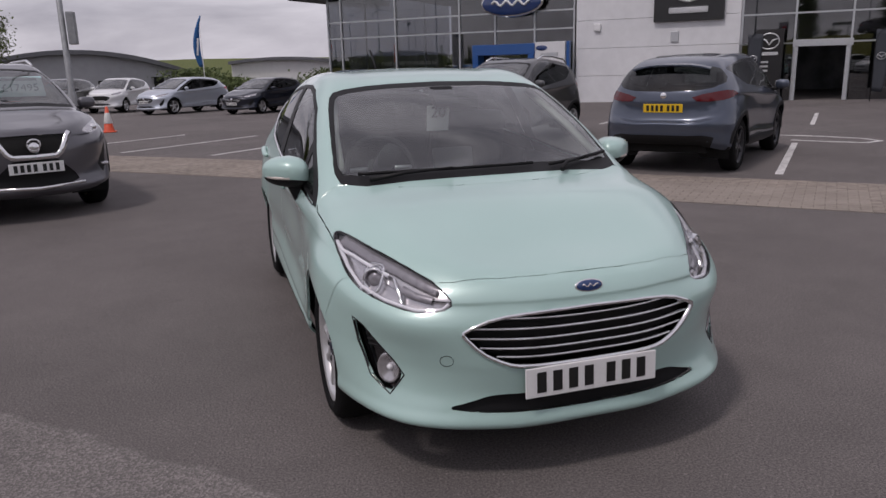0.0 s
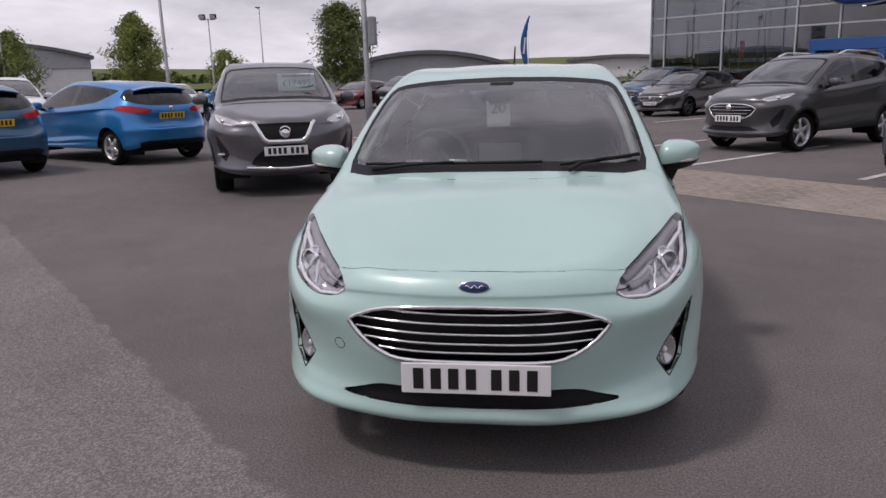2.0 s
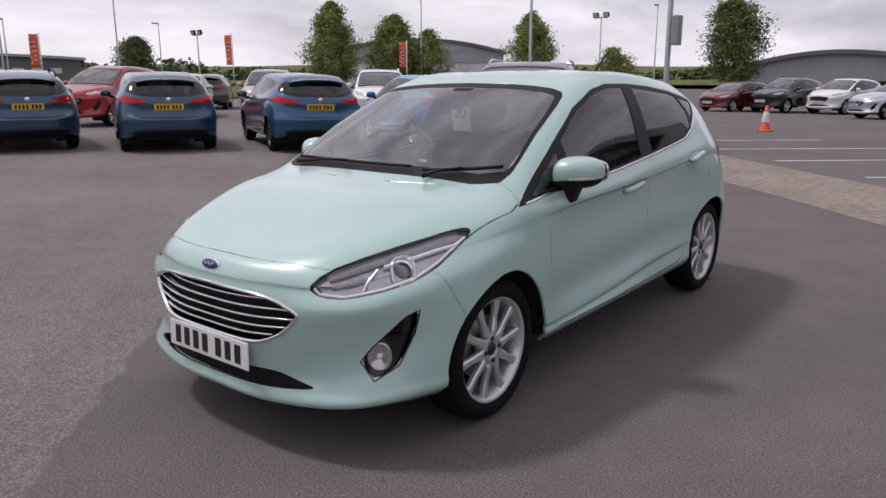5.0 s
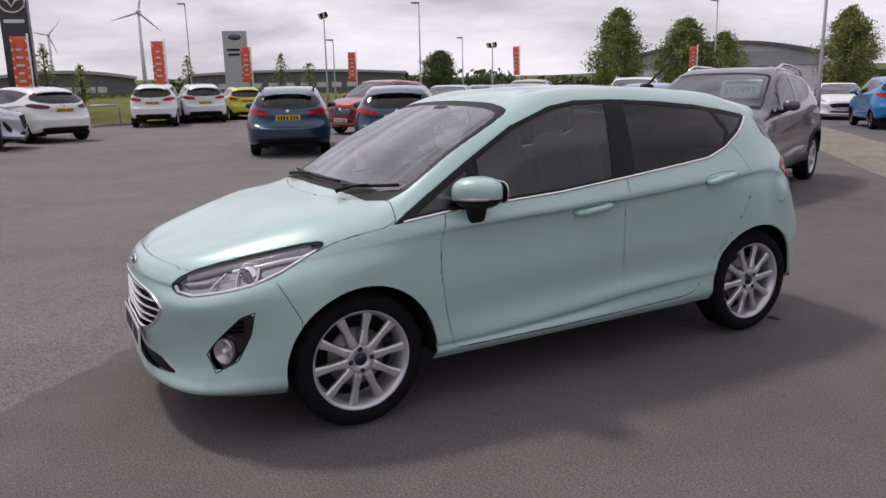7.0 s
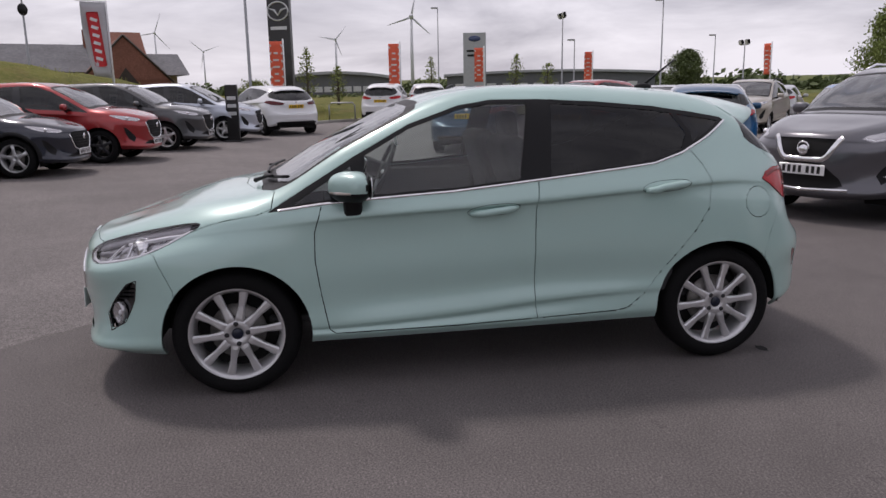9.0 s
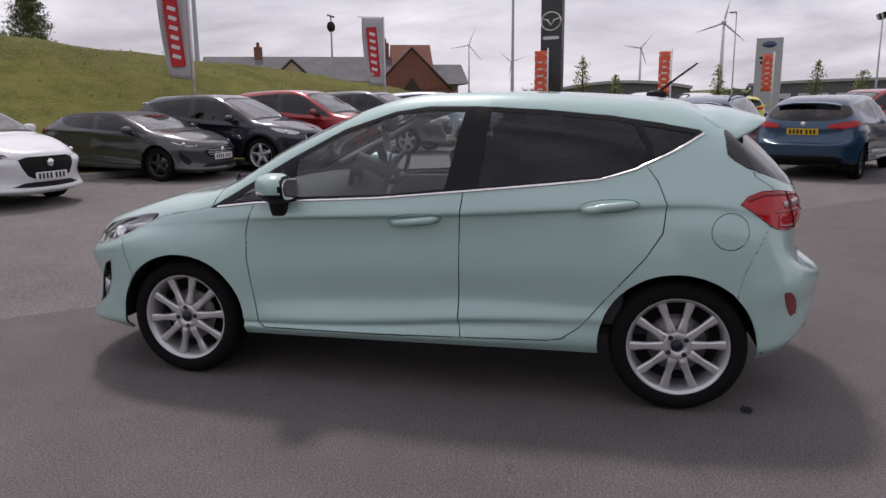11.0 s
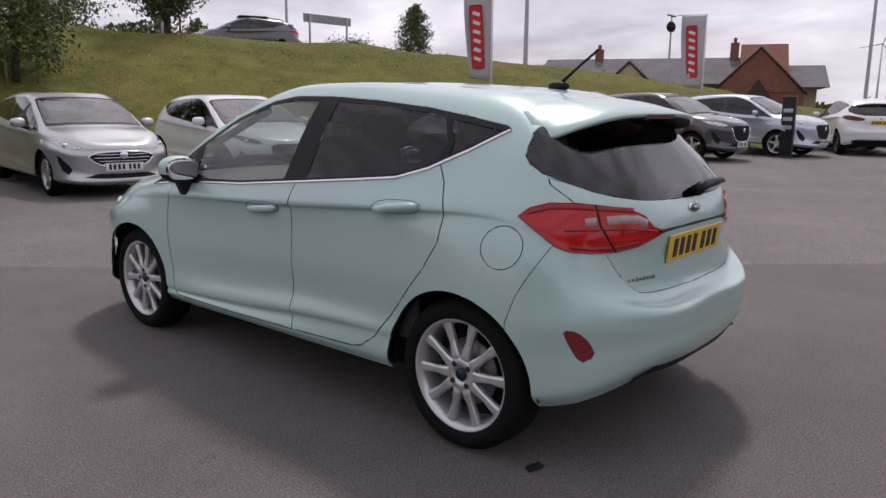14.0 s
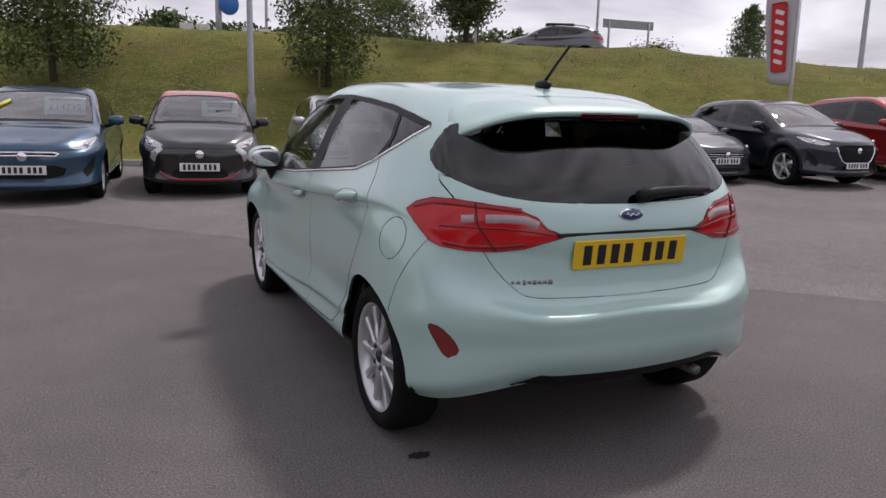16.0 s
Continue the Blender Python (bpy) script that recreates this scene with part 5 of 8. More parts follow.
# ---- ground, paving, bank ----
def tarmac_material():
    """Tarmac with stones, stains and an older, coarser and paler surface beyond a straight seam."""
    m = bpy.data.materials.new("tarmac")
    m.use_nodes = True
    nt = m.node_tree
    N, Lk = nt.nodes.new, nt.links.new
    b = nt.nodes["Principled BSDF"]
    tc = N("ShaderNodeTexCoord")
    sep = N("ShaderNodeSeparateXYZ")
    Lk(tc.outputs["Object"], sep.inputs[0])

    def noise_node(scale, detail=5, rough=.6):
        n = N("ShaderNodeTexNoise")
        n.inputs["Scale"].default_value, n.inputs["Detail"].default_value, n.inputs["Roughness"].default_value = scale, detail, rough
        Lk(tc.outputs["Object"], n.inputs["Vector"])
        return n.outputs["Fac"]

    def remap(v, a, c, lo, hi):
        r = N("ShaderNodeMapRange")
        for k, q in zip(("From Min", "From Max", "To Min", "To Max"), (a, c, lo, hi)):
            r.inputs[k].default_value = q
        Lk(v, r.inputs["Value"])
        return r.outputs["Result"]

    def calc(op, a, c):
        q = N("ShaderNodeMath")
        q.operation = op
        for i, v in enumerate((a, c)):
            if isinstance(v, (int, float)):
                q.inputs[i].default_value = v
            else:
                Lk(v, q.inputs[i])
        return q.outputs[0]

    def mix(f, a, c, blend="MIX"):
        q = N("ShaderNodeMix")
        q.data_type, q.blend_type = "RGBA", blend
        for i, v in ((0, f), (6, a), (7, c)):
            if isinstance(v, (int, float)):
                q.inputs[i].default_value = v
            elif isinstance(v, tuple):
                q.inputs[i].default_value = (*v, 1)
            else:
                Lk(v, q.inputs[i])
        return q.outputs[2]

    seam = calc("ADD", calc("ADD", sep.outputs[0], sep.outputs[1]), remap(noise_node(3.5, 6), .3, .7, 2.86, 2.98))
    old = remap(seam, -.02, .02, 1, 0)
    vor = N("ShaderNodeTexVoronoi")
    vor.inputs["Scale"].default_value = 125
    Lk(tc.outputs["Object"], vor.inputs["Vector"])
    stones_new = calc("ADD", calc("MULTIPLY", remap(noise_node(105, 4, .85), .38, .64, 0, 1), .75), calc("MULTIPLY", remap(noise_node(75, 2, .5), .64, .72, 0, 1), .55))
    stones_old = remap(vor.outputs["Color"], .35, .95, 0, 1)
    new_c = mix(stones_new, (.064, .057, .056), (.250, .224, .217))
    old_c = mix(stones_old, (.132, .120, .116), (.292, .265, .257))
    col = mix(old, new_c, old_c)
    col = mix(1.0, col, remap(noise_node(.35, 6, .65), .3, .7, .82, 1.16), "MULTIPLY")
    col = mix(1.0, col, remap(noise_node(2.2, 7, .7), .3, .7, .90, 1.08), "MULTIPLY")
    spots = remap(noise_node(5.5, 2), .70, .74, 1, .80)
    col = mix(1.0, col, spots, "MULTIPLY")
    Lk(col, b.inputs["Base Color"])
    b.inputs["Roughness"].default_value = .88
    b.inputs["Specular IOR Level"].default_value = .35
    bp = N("ShaderNodeBump")
    bp.inputs["Strength"].default_value = .55
    bp.inputs["Distance"].default_value = .006
    h = calc("ADD", remap(noise_node(240, 3), 0, 1, 0, 1), calc("MULTIPLY", vor.outputs["Distance"], calc("MULTIPLY", old, 1.6)))
    Lk(h, bp.inputs["Height"])
    Lk(bp.outputs["Normal"], b.inputs["Normal"])
    return m


TARMAC = tarmac_material()
gx = [-3000, -400, -90, -44, -30, -15, -4, 0, 4, 8, 15, 30, 60, 400, 3000]
gy = [-3000, -400, -60, -25, -12, -8, -3, 0, 3, 6, 12, 20, 30, 40, 80, 400, 3000]
gvs = [(x, y, gz(x, y)) for y in gy for x in gx]
gfs = [(j * len(gx) + i, j * len(gx) + i + 1, (j + 1) * len(gx) + i + 1, (j + 1) * len(gx) + i) for j in range(len(gy) - 1) for i in range(len(gx) - 1)]
tagged(build("ground", gvs, gfs, TARMAC, smooth=False), "grey tarmac car park with an older coarser part", "ground", kind="structure")

BANK_LINE = [(60, -31.5), (40, -24.5), (14, -15.8), (1.5, -11.6), (-10, -7.9), (-20, -4.1), (-28, -1.1), (-30, 1.0), (-31.6, 8), (-34, 18), (-42, 34), (-60, 62)]


def bank_height(x, d, y):
    low = float(np.interp(x, [-40, -30, -27, -14], [.5, .55, .9, 3.15]))
    H = float(np.interp(x, [-60, -45, -37, -34, -29, -24, -20, -14, 0, 14, 40], [.5, .8, 1.3, 1.75, 2.05, 2.5, 2.85, 3.15, 3.35, 3.45, 3.5]))
    f = min(1, max(0, (y + 2) / 6))
    H = H * (1 - f) + min(low, H) * f
    u = min(1, max(0, d) / 8.2)
    return .10 + H * (u * u * (3 - 2 * u)) + .012 * max(0, d - 9)


def chaikin(P, k):
    P = [Vector((*p, 0)) for p in P]
    for _ in range(k):
        Q = [P[0]]
        for a, b in zip(P, P[1:]):
            Q += [a.lerp(b, .25), a.lerp(b, .75)]
        P = Q + [P[-1]]
    return P


def bank_rows(step=.9):
    line = chaikin(BANK_LINE, 2)
    out = []
    for a, b in zip(line, line[1:]):
        k = max(1, int((b - a).length / step))
        out += [a.lerp(b, i / k) for i in range(k)]
    out.append(line[-1])
    rows = []
    for i, p in enumerate(out):
        t = (out[min(i + 2, len(out) - 1)] - out[max(i - 2, 0)]).normalized()
        rows.append((p, Vector((-t.y, t.x, 0))))
    return rows


BROWS = bank_rows()
BD = [0.0, .25, .6, 1.0, 1.5, 2.0, 2.6, 3.2, 3.9, 4.6, 5.3, 6.0, 6.7, 7.4, 8.2, 9.2, 11, 14, 20, 30, 50, 90]
bverts, bfaces = [], []
for p, n in BROWS:
    for d in BD:
        q = p + n * d
        z = gz(p.x, p.y) * max(0, 1 - d / 8.2) + bank_height(q.x, d, p.y)
        if d > .5:
            z += .16 * noise.noise(Vector((q.x * .35, q.y * .35, 0))) + .05 * noise.noise(Vector((q.x * 1.7, q.y * 1.7, 3)))
        bverts.append((q.x, q.y, z))
nb = len(BD)
bfaces = [(i * nb + j, i * nb + j + 1, (i + 1) * nb + j + 1, (i + 1) * nb + j) for i in range(len(BROWS) - 1) for j in range(nb - 1)]


def grass_material(name, a, c, e):
    m = bpy.data.materials.new(name)
    m.use_nodes = True
    nt = m.node_tree
    b = nt.nodes["Principled BSDF"]
    tc = nt.nodes.new("ShaderNodeTexCoord")
    mp = nt.nodes.new("ShaderNodeMapping")
    mp.inputs["Scale"].default_value = (1, 1, 2.2)
    nt.links.new(tc.outputs["Object"], mp.inputs["Vector"])
    last = None
    for scale, lo, hi, c0, c1 in ((1.3, .38, .62, a, c), (.22, .46, .66, None, (a[0] * .62, a[1] * .66, a[2] * .7)), (.55, .56, .70, None, (e[0] * .72, e[1] * .66, e[2] * .62)), (9, .47, .74, None, e)):
        n = nt.nodes.new("ShaderNodeTexNoise")
        n.inputs["Scale"].default_value, n.inputs["Detail"].default_value, n.inputs["Roughness"].default_value = scale, 8, .65
        nt.links.new(mp.outputs[0], n.inputs["Vector"])
        r = nt.nodes.new("ShaderNodeMapRange")
        r.inputs["From Min"].default_value, r.inputs["From Max"].default_value = lo, hi
        nt.links.new(n.outputs["Fac"], r.inputs["Value"])
        x = nt.nodes.new("ShaderNodeMix")
        x.data_type = "RGBA"
        nt.links.new(r.outputs["Result"], x.inputs[0])
        if last:
            nt.links.new(last, x.inputs[6])
        else:
            x.inputs[6].default_value = (*c0, 1)
        x.inputs[7].default_value = (*c1, 1)
        last = x.outputs[2]
    nt.links.new(last, b.inputs["Base Color"])
    b.inputs["Roughness"].default_value = .95
    b.inputs["Specular IOR Level"].default_value = .15
    n = nt.nodes.new("ShaderNodeTexNoise")
    n.inputs["Scale"].default_value, n.inputs["Detail"].default_value = 26, 6
    nt.links.new(tc.outputs["Object"], n.inputs["Vector"])
    bp = nt.nodes.new("ShaderNodeBump")
    bp.inputs["Strength"].default_value, bp.inputs["Distance"].default_value = .8, .06
    nt.links.new(n.outputs["Fac"], bp.inputs["Height"])
    nt.links.new(bp.outputs["Normal"], b.inputs["Normal"])
    return m


GRASS = grass_material("mown_grass", (.102, .118, .024), (.178, .176, .042), (.215, .178, .072))
BLADES = material("grass_blades", (.30, .31, .095), rough=.8, grain=3, amount=.35, spec=.2)
FIELD = grass_material("far_field_grass", (.09, .12, .035), (.13, .15, .045), (.15, .14, .06))
tagged(build("grass_bank", bverts, bfaces, GRASS), "long sloping grass bank with dry yellowish patches", "grass", kind="structure")

# blades in tufts on the near face of the bank
rg = random.Random(5)
tv, tf = [], []
near_rows = [i for i, (p, n) in enumerate(BROWS) if -30 < p.x < 16]
for _ in range(2600):
    i = rg.choice(near_rows)
    p, n = BROWS[i]
    d = .15 + 8.6 * rg.random() ** 1.1
    q = p + n * d + Vector((rg.uniform(-.5, .5), rg.uniform(-.3, .3), 0))
    z = gz(p.x, p.y) * max(0, 1 - d / 8.2) + bank_height(q.x, d, p.y)
    if d > .5:
        z += .16 * noise.noise(Vector((q.x * .35, q.y * .35, 0))) + .05 * noise.noise(Vector((q.x * 1.7, q.y * 1.7, 3)))
    for _k in range(3):
        a = rg.uniform(0, 6.28)
        w, h = rg.uniform(.008, .02), rg.uniform(.03, .08)
        o = len(tv)
        tv += [(q.x - w * math.cos(a), q.y - w * math.sin(a), z - .02), (q.x + w * math.cos(a), q.y + w * math.sin(a), z - .02), (q.x + rg.uniform(-.05, .05), q.y + rg.uniform(-.05, .05), z + h)]
        tf.append((o, o + 1, o + 2))
tagged(build("grass_tufts", tv, tf, BLADES, smooth=False), "short uneven grass tufts on the bank", "grass", kind="stuff")

# kerb stones along the foot of the bank
CONCRETE = material("kerb_concrete", (.34, .33, .31), rough=.85, grain=90, amount=.2, big=1.5, big_amount=.15, bump=.3, vary=.12, placed=True)
kerb = empty("kerb")
tagged(kerb, "weathered concrete kerb at the foot of the bank", "kerb", kind="structure")
kme = None
acc = 0.0
rows_k = [(p, n) for p, n in BROWS if -31 < p.x < 16 and p.y < 8]
for (p, n), (p2, _) in zip(rows_k, rows_k[1:]):
    c = p.lerp(p2, .5)
    t = (p2 - p)
    if kme is None:
        kb = box_bm((1, .125, .24), None, .02, 2)
        kme = bpy.data.meshes.new("kerb_stone")
        kb.to_mesh(kme)
        kb.free()
        kme.materials.append(CONCRETE)
    ob = new("kerb_stone", kme)
    ob.parent = kerb
    ob.matrix_basis = Matrix.Translation((c.x, c.y, gz(c.x, c.y) + .0)) @ Matrix.Rotation(math.atan2(t.y, t.x), 4, "Z") @ Matrix.Diagonal((t.length - .008, 1, 1, 1))


# ---- block paving band across the car park ----
def ab(a, b):
    """Car park axes: a towards the showroom, b along it."""
    return (a - b) / math.sqrt(2), (a + b) / math.sqrt(2)


PAVER = material("brown_block_paver", (.255, .219, .190), rough=.9, grain=70, amount=.12, big=2.0, big_amount=.12, bump=.3, vary=.04, placed=True)
A0, A1 = 5.98 / math.sqrt(2), 8.62 / math.sqrt(2)
band = empty("paving_band")
tagged(band, "brown block paving band across the tarmac", "paving", kind="structure")
pv, pf = [], []
pb = box_bm((.206, .100, .05), None, .006, 1)
pme = bpy.data.meshes.new("paver")
pb.to_mesh(pme)
pb.free()
pme.materials.append(PAVER)
PN = [tuple(v.co) for v in pme.vertices]
PF = [tuple(p.vertices) for p in pme.polygons]
near = 0
rp = random.Random(9)
row = 0
a = A0 + .055
while a < A1:
    b = -26.0 + (.105 if row % 2 else 0)
    while b < 26:
        x, y = ab(a, b)
        z = gz(x, y) - .017 + rp.uniform(-.0015, .0015)
        if near < 300 and -2.6 < b < 0.7 and a < A0 + 1.4:
            ob = new("paver", pme)
            ob.parent = band
            ob.matrix_basis = pose(x, y, z, 0, 0, 135)
            near += 1
        else:
            m = pose(x, y, z, 0, 0, 135)
            o = len(pv)
            pv += [m @ Vector(v) for v in PN]
            pf += [tuple(i + o for i in f) for f in PF]
        b += .210
    a += .104
    row += 1
PAVER2 = material("brown_block_pavers_far", (.235, .200, .172), rough=.9, grain=9, amount=.25, big=.9, big_amount=.15, bump=.3)
joined = build("joined_pavers", pv, pf, PAVER2, band, smooth=False)
joined["kind"] = "stuff"
# jointing sand bed under the blocks
bed_v = [(x, y, gz(x, y) + .003) for x, y in [ab(A0 + (A1 - A0) * j / 3, -26 + i * 2) for i in range(27) for j in range(4)]]
bed_f = [(i * 4 + j, i * 4 + j + 1, (i + 1) * 4 + j + 1, (i + 1) * 4 + j) for i in range(26) for j in range(3)]
build("jointing_bed", bed_v, bed_f, material("jointing_sand", (.12, .10, .085), rough=.95, grain=60, amount=.3), band, smooth=False)

# ---- painted bay lines ----
LINE = material("worn_white_line_paint", (.52, .51, .50), rough=.8, grain=18, amount=.35, big=2.5, big_amount=.2)


def bay_line(a0, b0, a1, b1, w=.10):
    (x0, y0), (x1, y1) = ab(a0, b0), ab(a1, b1)
    d = Vector((x1 - x0, y1 - y0, 0))
    s = Vector((-d.y, d.x, 0)).normalized() * w / 2
    V, F = [], []
    k = 6
    for i in range(k + 1):
        p = Vector((x0, y0, 0)) + d * i / k
        for q in (p - s, p + s):
            V += [(q.x, q.y, gz(q.x, q.y) + .001), (q.x, q.y, gz(q.x, q.y) + .005)]
    for i in range(k):
        o = i * 4
        F += [(o + 1, o + 3, o + 7, o + 5), (o, o + 1, o + 5, o + 4), (o + 3, o + 2, o + 6, o + 7)]
    return tagged(build("bay_line", V, F, LINE, smooth=False), "worn white painted parking bay line", "road marking", group="bay lines", kind="structure")


for k in range(10):
    bay_line(6.6, -1.6 + 2.45 * (k - 3), 10.7, -1.6 + 2.45 * (k - 3))
for k in range(9):
    bay_line(15.2, -1.75 + 2.45 * (k - 3), 19.8, -1.75 + 2.45 * (k - 3))
loop = [Vector(q) for q in ((9.53, 7.90, 0), (9.97, 7.20, 0), (10.20, 6.40, 0), (10.08, 5.92, 0), (9.67, 5.82, 0), (9.32, 6.26, 0), (9.04, 6.90, 0))]
lv, lf = [], []
for i, q in enumerate(loop):
    t = (loop[min(i + 1, 6)] - loop[max(i - 1, 0)]).normalized()
    for e in (-.05, .05):
        w = q + Vector((-t.y, t.x, 0)) * e
        lv += [(w.x, w.y, gz(w.x, w.y) + .001), (w.x, w.y, gz(w.x, w.y) + .005)]
for i in range(6):
    o = i * 4
    lf += [(o + 1, o + 3, o + 7, o + 5), (o, o + 1, o + 5, o + 4), (o + 3, o + 2, o + 6, o + 7)]
tagged(build("arrow_marking", lv, lf, LINE, smooth=False), "worn white looped line painted on the tarmac", "road marking", kind="structure")


# ---- parked cars ----
P_GREY = paint("gunmetal_paint", (.108, .106, .120), .55, .32)
P_BLUE_BRIGHT = paint("bright_blue_paint", (.014, .195, .50), .45, .32)
P_BLUE_DEEP = paint("deep_blue_paint", (.013, .085, .180), .5, .32)
P_BLUE_SLATE = paint("slate_blue_paint", (.022, .066, .120), .5, .34)
P_NAVY = paint("navy_paint", (.010, .013, .026), .4, .3)
P_BLACK = paint("black_paint", (.010, .010, .012), .3, .28)
P_WHITE = paint("white_paint", (.74, .75, .76), .0, .4)
P_SILVER = paint("silver_paint", (.50, .51, .51), .6, .34)
P_SILVER_BLUE = paint("pale_silver_blue_paint", (.52, .56, .63), .55, .34)
P_RED = paint("crimson_paint", (.32, .012, .014), .35, .32)
P_MAROON = paint("maroon_paint", (.13, .010, .014), .35, .32)
P_YELLOW = paint("yellow_paint", (.58, .58, .03), .1, .38)
P_CHAMPAGNE = paint("champagne_paint", (.42, .38, .32), .5, .36)
P_TEAL = paint("teal_paint", (.012, .16, .19), .4, .34)
P_GREYBLUE = paint("grey_blue_paint", (.060, .075, .110), .5, .32)
P_MIDGREY = paint("mid_grey_paint", (.065, .066, .070), .5, .32)
P_DKGREY = paint("dark_grey_paint", (.050, .054, .056), .5, .30)
P_RED_ROOF = paint("coral_roof_paint", (.42, .10, .085), .1, .4)

SUV = dict(fo=.90, wb=2.70, ro=1.02, half=.91, sill=.34, belt=1.10, roof=1.67, tail=.22, nose=.06)
SUV_S = dict(fo=.84, wb=2.52, ro=.76, half=.88, sill=.33, belt=1.07, roof=1.64, tail=.26, nose=.07)
CROSS = dict(fo=.88, wb=2.66, ro=.86, half=.90, sill=.30, belt=1.02, roof=1.56, tail=.06, nose=.03)
HATCH = dict(fo=.88, wb=2.68, ro=.80, half=.91, sill=.26, belt=.97, roof=1.47, tail=.02)
ESTATE = dict(fo=.88, wb=2.70, ro=1.08, half=.91, sill=.26, belt=.97, roof=1.49, tail=.22)
MINI = dict(fo=.70, wb=2.34, ro=.52, half=.81, sill=.25, belt=.95, roof=1.46, tail=.12)
SALOON = dict(fo=.90, wb=2.85, ro=1.02, half=.92, sill=.26, belt=.97, roof=1.46, tail=-.10)
CROSS_EV = dict(fo=.88, wb=2.95, ro=.92, half=.94, sill=.28, belt=1.05, roof=1.60, tail=-.12, nose=.02)
ROADSTER = dict(fo=.80, wb=2.31, ro=.80, half=.865, sill=.22, belt=.88, roof=1.23, tail=-.15)
BOXY = dict(fo=.80, wb=2.57, ro=.76, half=.90, sill=.32, belt=1.06, roof=1.61, tail=.34, nose=.08)

WH_S = dict(R=.31, rim=.215, track=.72, tw=.20, plate_front=.44, plate_rear=.84)
WH_L = dict(R=.35, rim=.245, track=.72, tw=.22, plate_front=.56, plate_rear=.92)


def park(name, axle, heading, where, pnt, W, spec, label, **kw):
    """Place a car by the middle of its front or rear axle and the way that it faces, in degrees from x."""
    d = Vector((math.cos(radians(heading)), math.sin(radians(heading)), 0))
    c = Vector((*where, 0)) - d * (W["wb"] / 2 * (1 if axle == "front" else -1))
    z0, z1 = gz(*(c + d * W["wb"] / 2).to_2d()), gz(*(c - d * W["wb"] / 2).to_2d())
    pitch = math.degrees(math.atan2(z0 - z1, W["wb"]))
    s = Vector((d.y, -d.x, 0)) * .75
    lean = math.degrees(math.atan2(gz(*(c + s).to_2d()) - gz(*(c - s).to_2d()), 1.5))
    m = Matrix.Translation((c.x, c.y, (z0 + z1) / 2)) @ Matrix.Rotation(radians(heading + 90), 4, "Z") @ pose(0, 0, 0, -pitch, lean)
    made = build_car(name, m, pnt, W, spec, label, "car", **kw)
    return made


def price_card(car, warp, text, x=.30, big=True):
    """A price card behind the windscreen."""
    q = warp(np.array([(x, -.60, 1.245), (x, -.76, 1.15)]))
    tilt = 30
    m = pose(q[0][0], q[0][1] + .05, q[0][2] - .05, 90 - tilt)
    c = rbox("price_card", (.52, .27, .004), m, PRICE_TEAL, None, .001, 1)
    tagged(c, "pale teal price card lying behind a windscreen", "sign")
    c.matrix_world = car.matrix_world.copy()
    if text:
        t = text_mesh("price_text", text, .135, m @ pose(0, -.02, .004), INK, c)
    else:
        for k in range(2):
            rbox("text_bar", (.36, .05, .002), m @ pose(0, .05 - .09 * k, .003), INK, c, 0, 1)
    rbox("heading_bar", (.40, .035, .002), m @ pose(0, .095, .003), INK, c, 0, 1)


nis, nb_, _, nw = park("suv", "front", -66.5, (-3.27, 5.12), P_GREY, SUV, dict(WH_L, plate_front=.56, grille=GRILLE_V, intake=GRILLE_LOW, dark_bars=True), "gunmetal grey SUV with a price card in its windscreen", wheel=("plain", 5), cladding=True, rails="chrome", grille_mat=None)
price_card(nis, nw, "£17495")
vee = [flat(p, "front") for p in nw(np.array([(.355, -2.0, .712), (.335, -2.0, .695), (.245, -2.0, .552), (.20, -2.0, .524), (.001, -2.05, .520)]))]
build("grille_v", *ribbon(nb_, vee, "front", .058, .014, .02, False, .03, True), CHROME, nis, "bright chrome grille bar")
q, _ = on_surface(nb_, .001, float(nw(np.array([(0, -2.05, .62)]))[0, 2]), "front", .016)
build("ring_mark", *tube([(.062 * math.cos(a * math.pi / 12), q.y, q.z + .058 * math.sin(a * math.pi / 12)) for a in range(24)], .011, 6, True), CHROME, nis)
for s in (1, -1):
    q = nw(np.array([(.74, -1.80, .40)]))[0]
    c, _ = on_surface(nb_, *flat(q, "fdiag"), "fdiag", .0)
    build("fog_lamp", *blob((s * c.x, c.y, c.z), (.055, .05, .022), 2.6, 14, 8), LAMP_CLEAR, nis)
q = nw(np.array([(.45, -2.0, .27), (0, -2.09, .255), (-.45, -2.0, .27)]))
build("skid_trim", *tube([(p[0], p[1] - .01, p[2]) for p in q], .022, 6), CHROME, nis)

park("hatchback", "rear", 153, (-6.97, 8.53), P_BLUE_BRIGHT, HATCH, WH_S, "bright blue hatchback parked in a row", wheel=("plain", 5))
park("hatchback", "rear", 152, (-8.61, 6.25), P_BLUE_DEEP, HATCH, WH_S, "deep blue hatchback with dark wheels", wheel=("dark", 5))
park("hatchback", "rear", 153, (-10.7, 4.42), P_BLUE_SLATE, HATCH, WH_S, "slate blue hatchback with dark wheels", wheel=("dark", 5))
park("estate_car", "rear", 161, (-12.78, 2.72), P_BLUE_SLATE, ESTATE, WH_S, "slate blue estate car with roof bars", wheel=("plain", 5), rails="black")
park("suv", "front", -62, (-18.2, 6.6), P_RED, SUV_S, WH_S, "bright red small SUV parked in the back row", wheel=("plain", 5))
park("suv", "front", -45, (-17.6, 12.4), P_CHAMPAGNE, SUV_S, WH_S, "champagne small SUV parked in the back row", wheel=("plain", 5), rails="black")
park("suv", "front", -45, (-13.6, 13.6), P_WHITE, SUV, WH_L, "white SUV parked behind a blue hatchback", wheel=("plain", 5), rails="chrome")
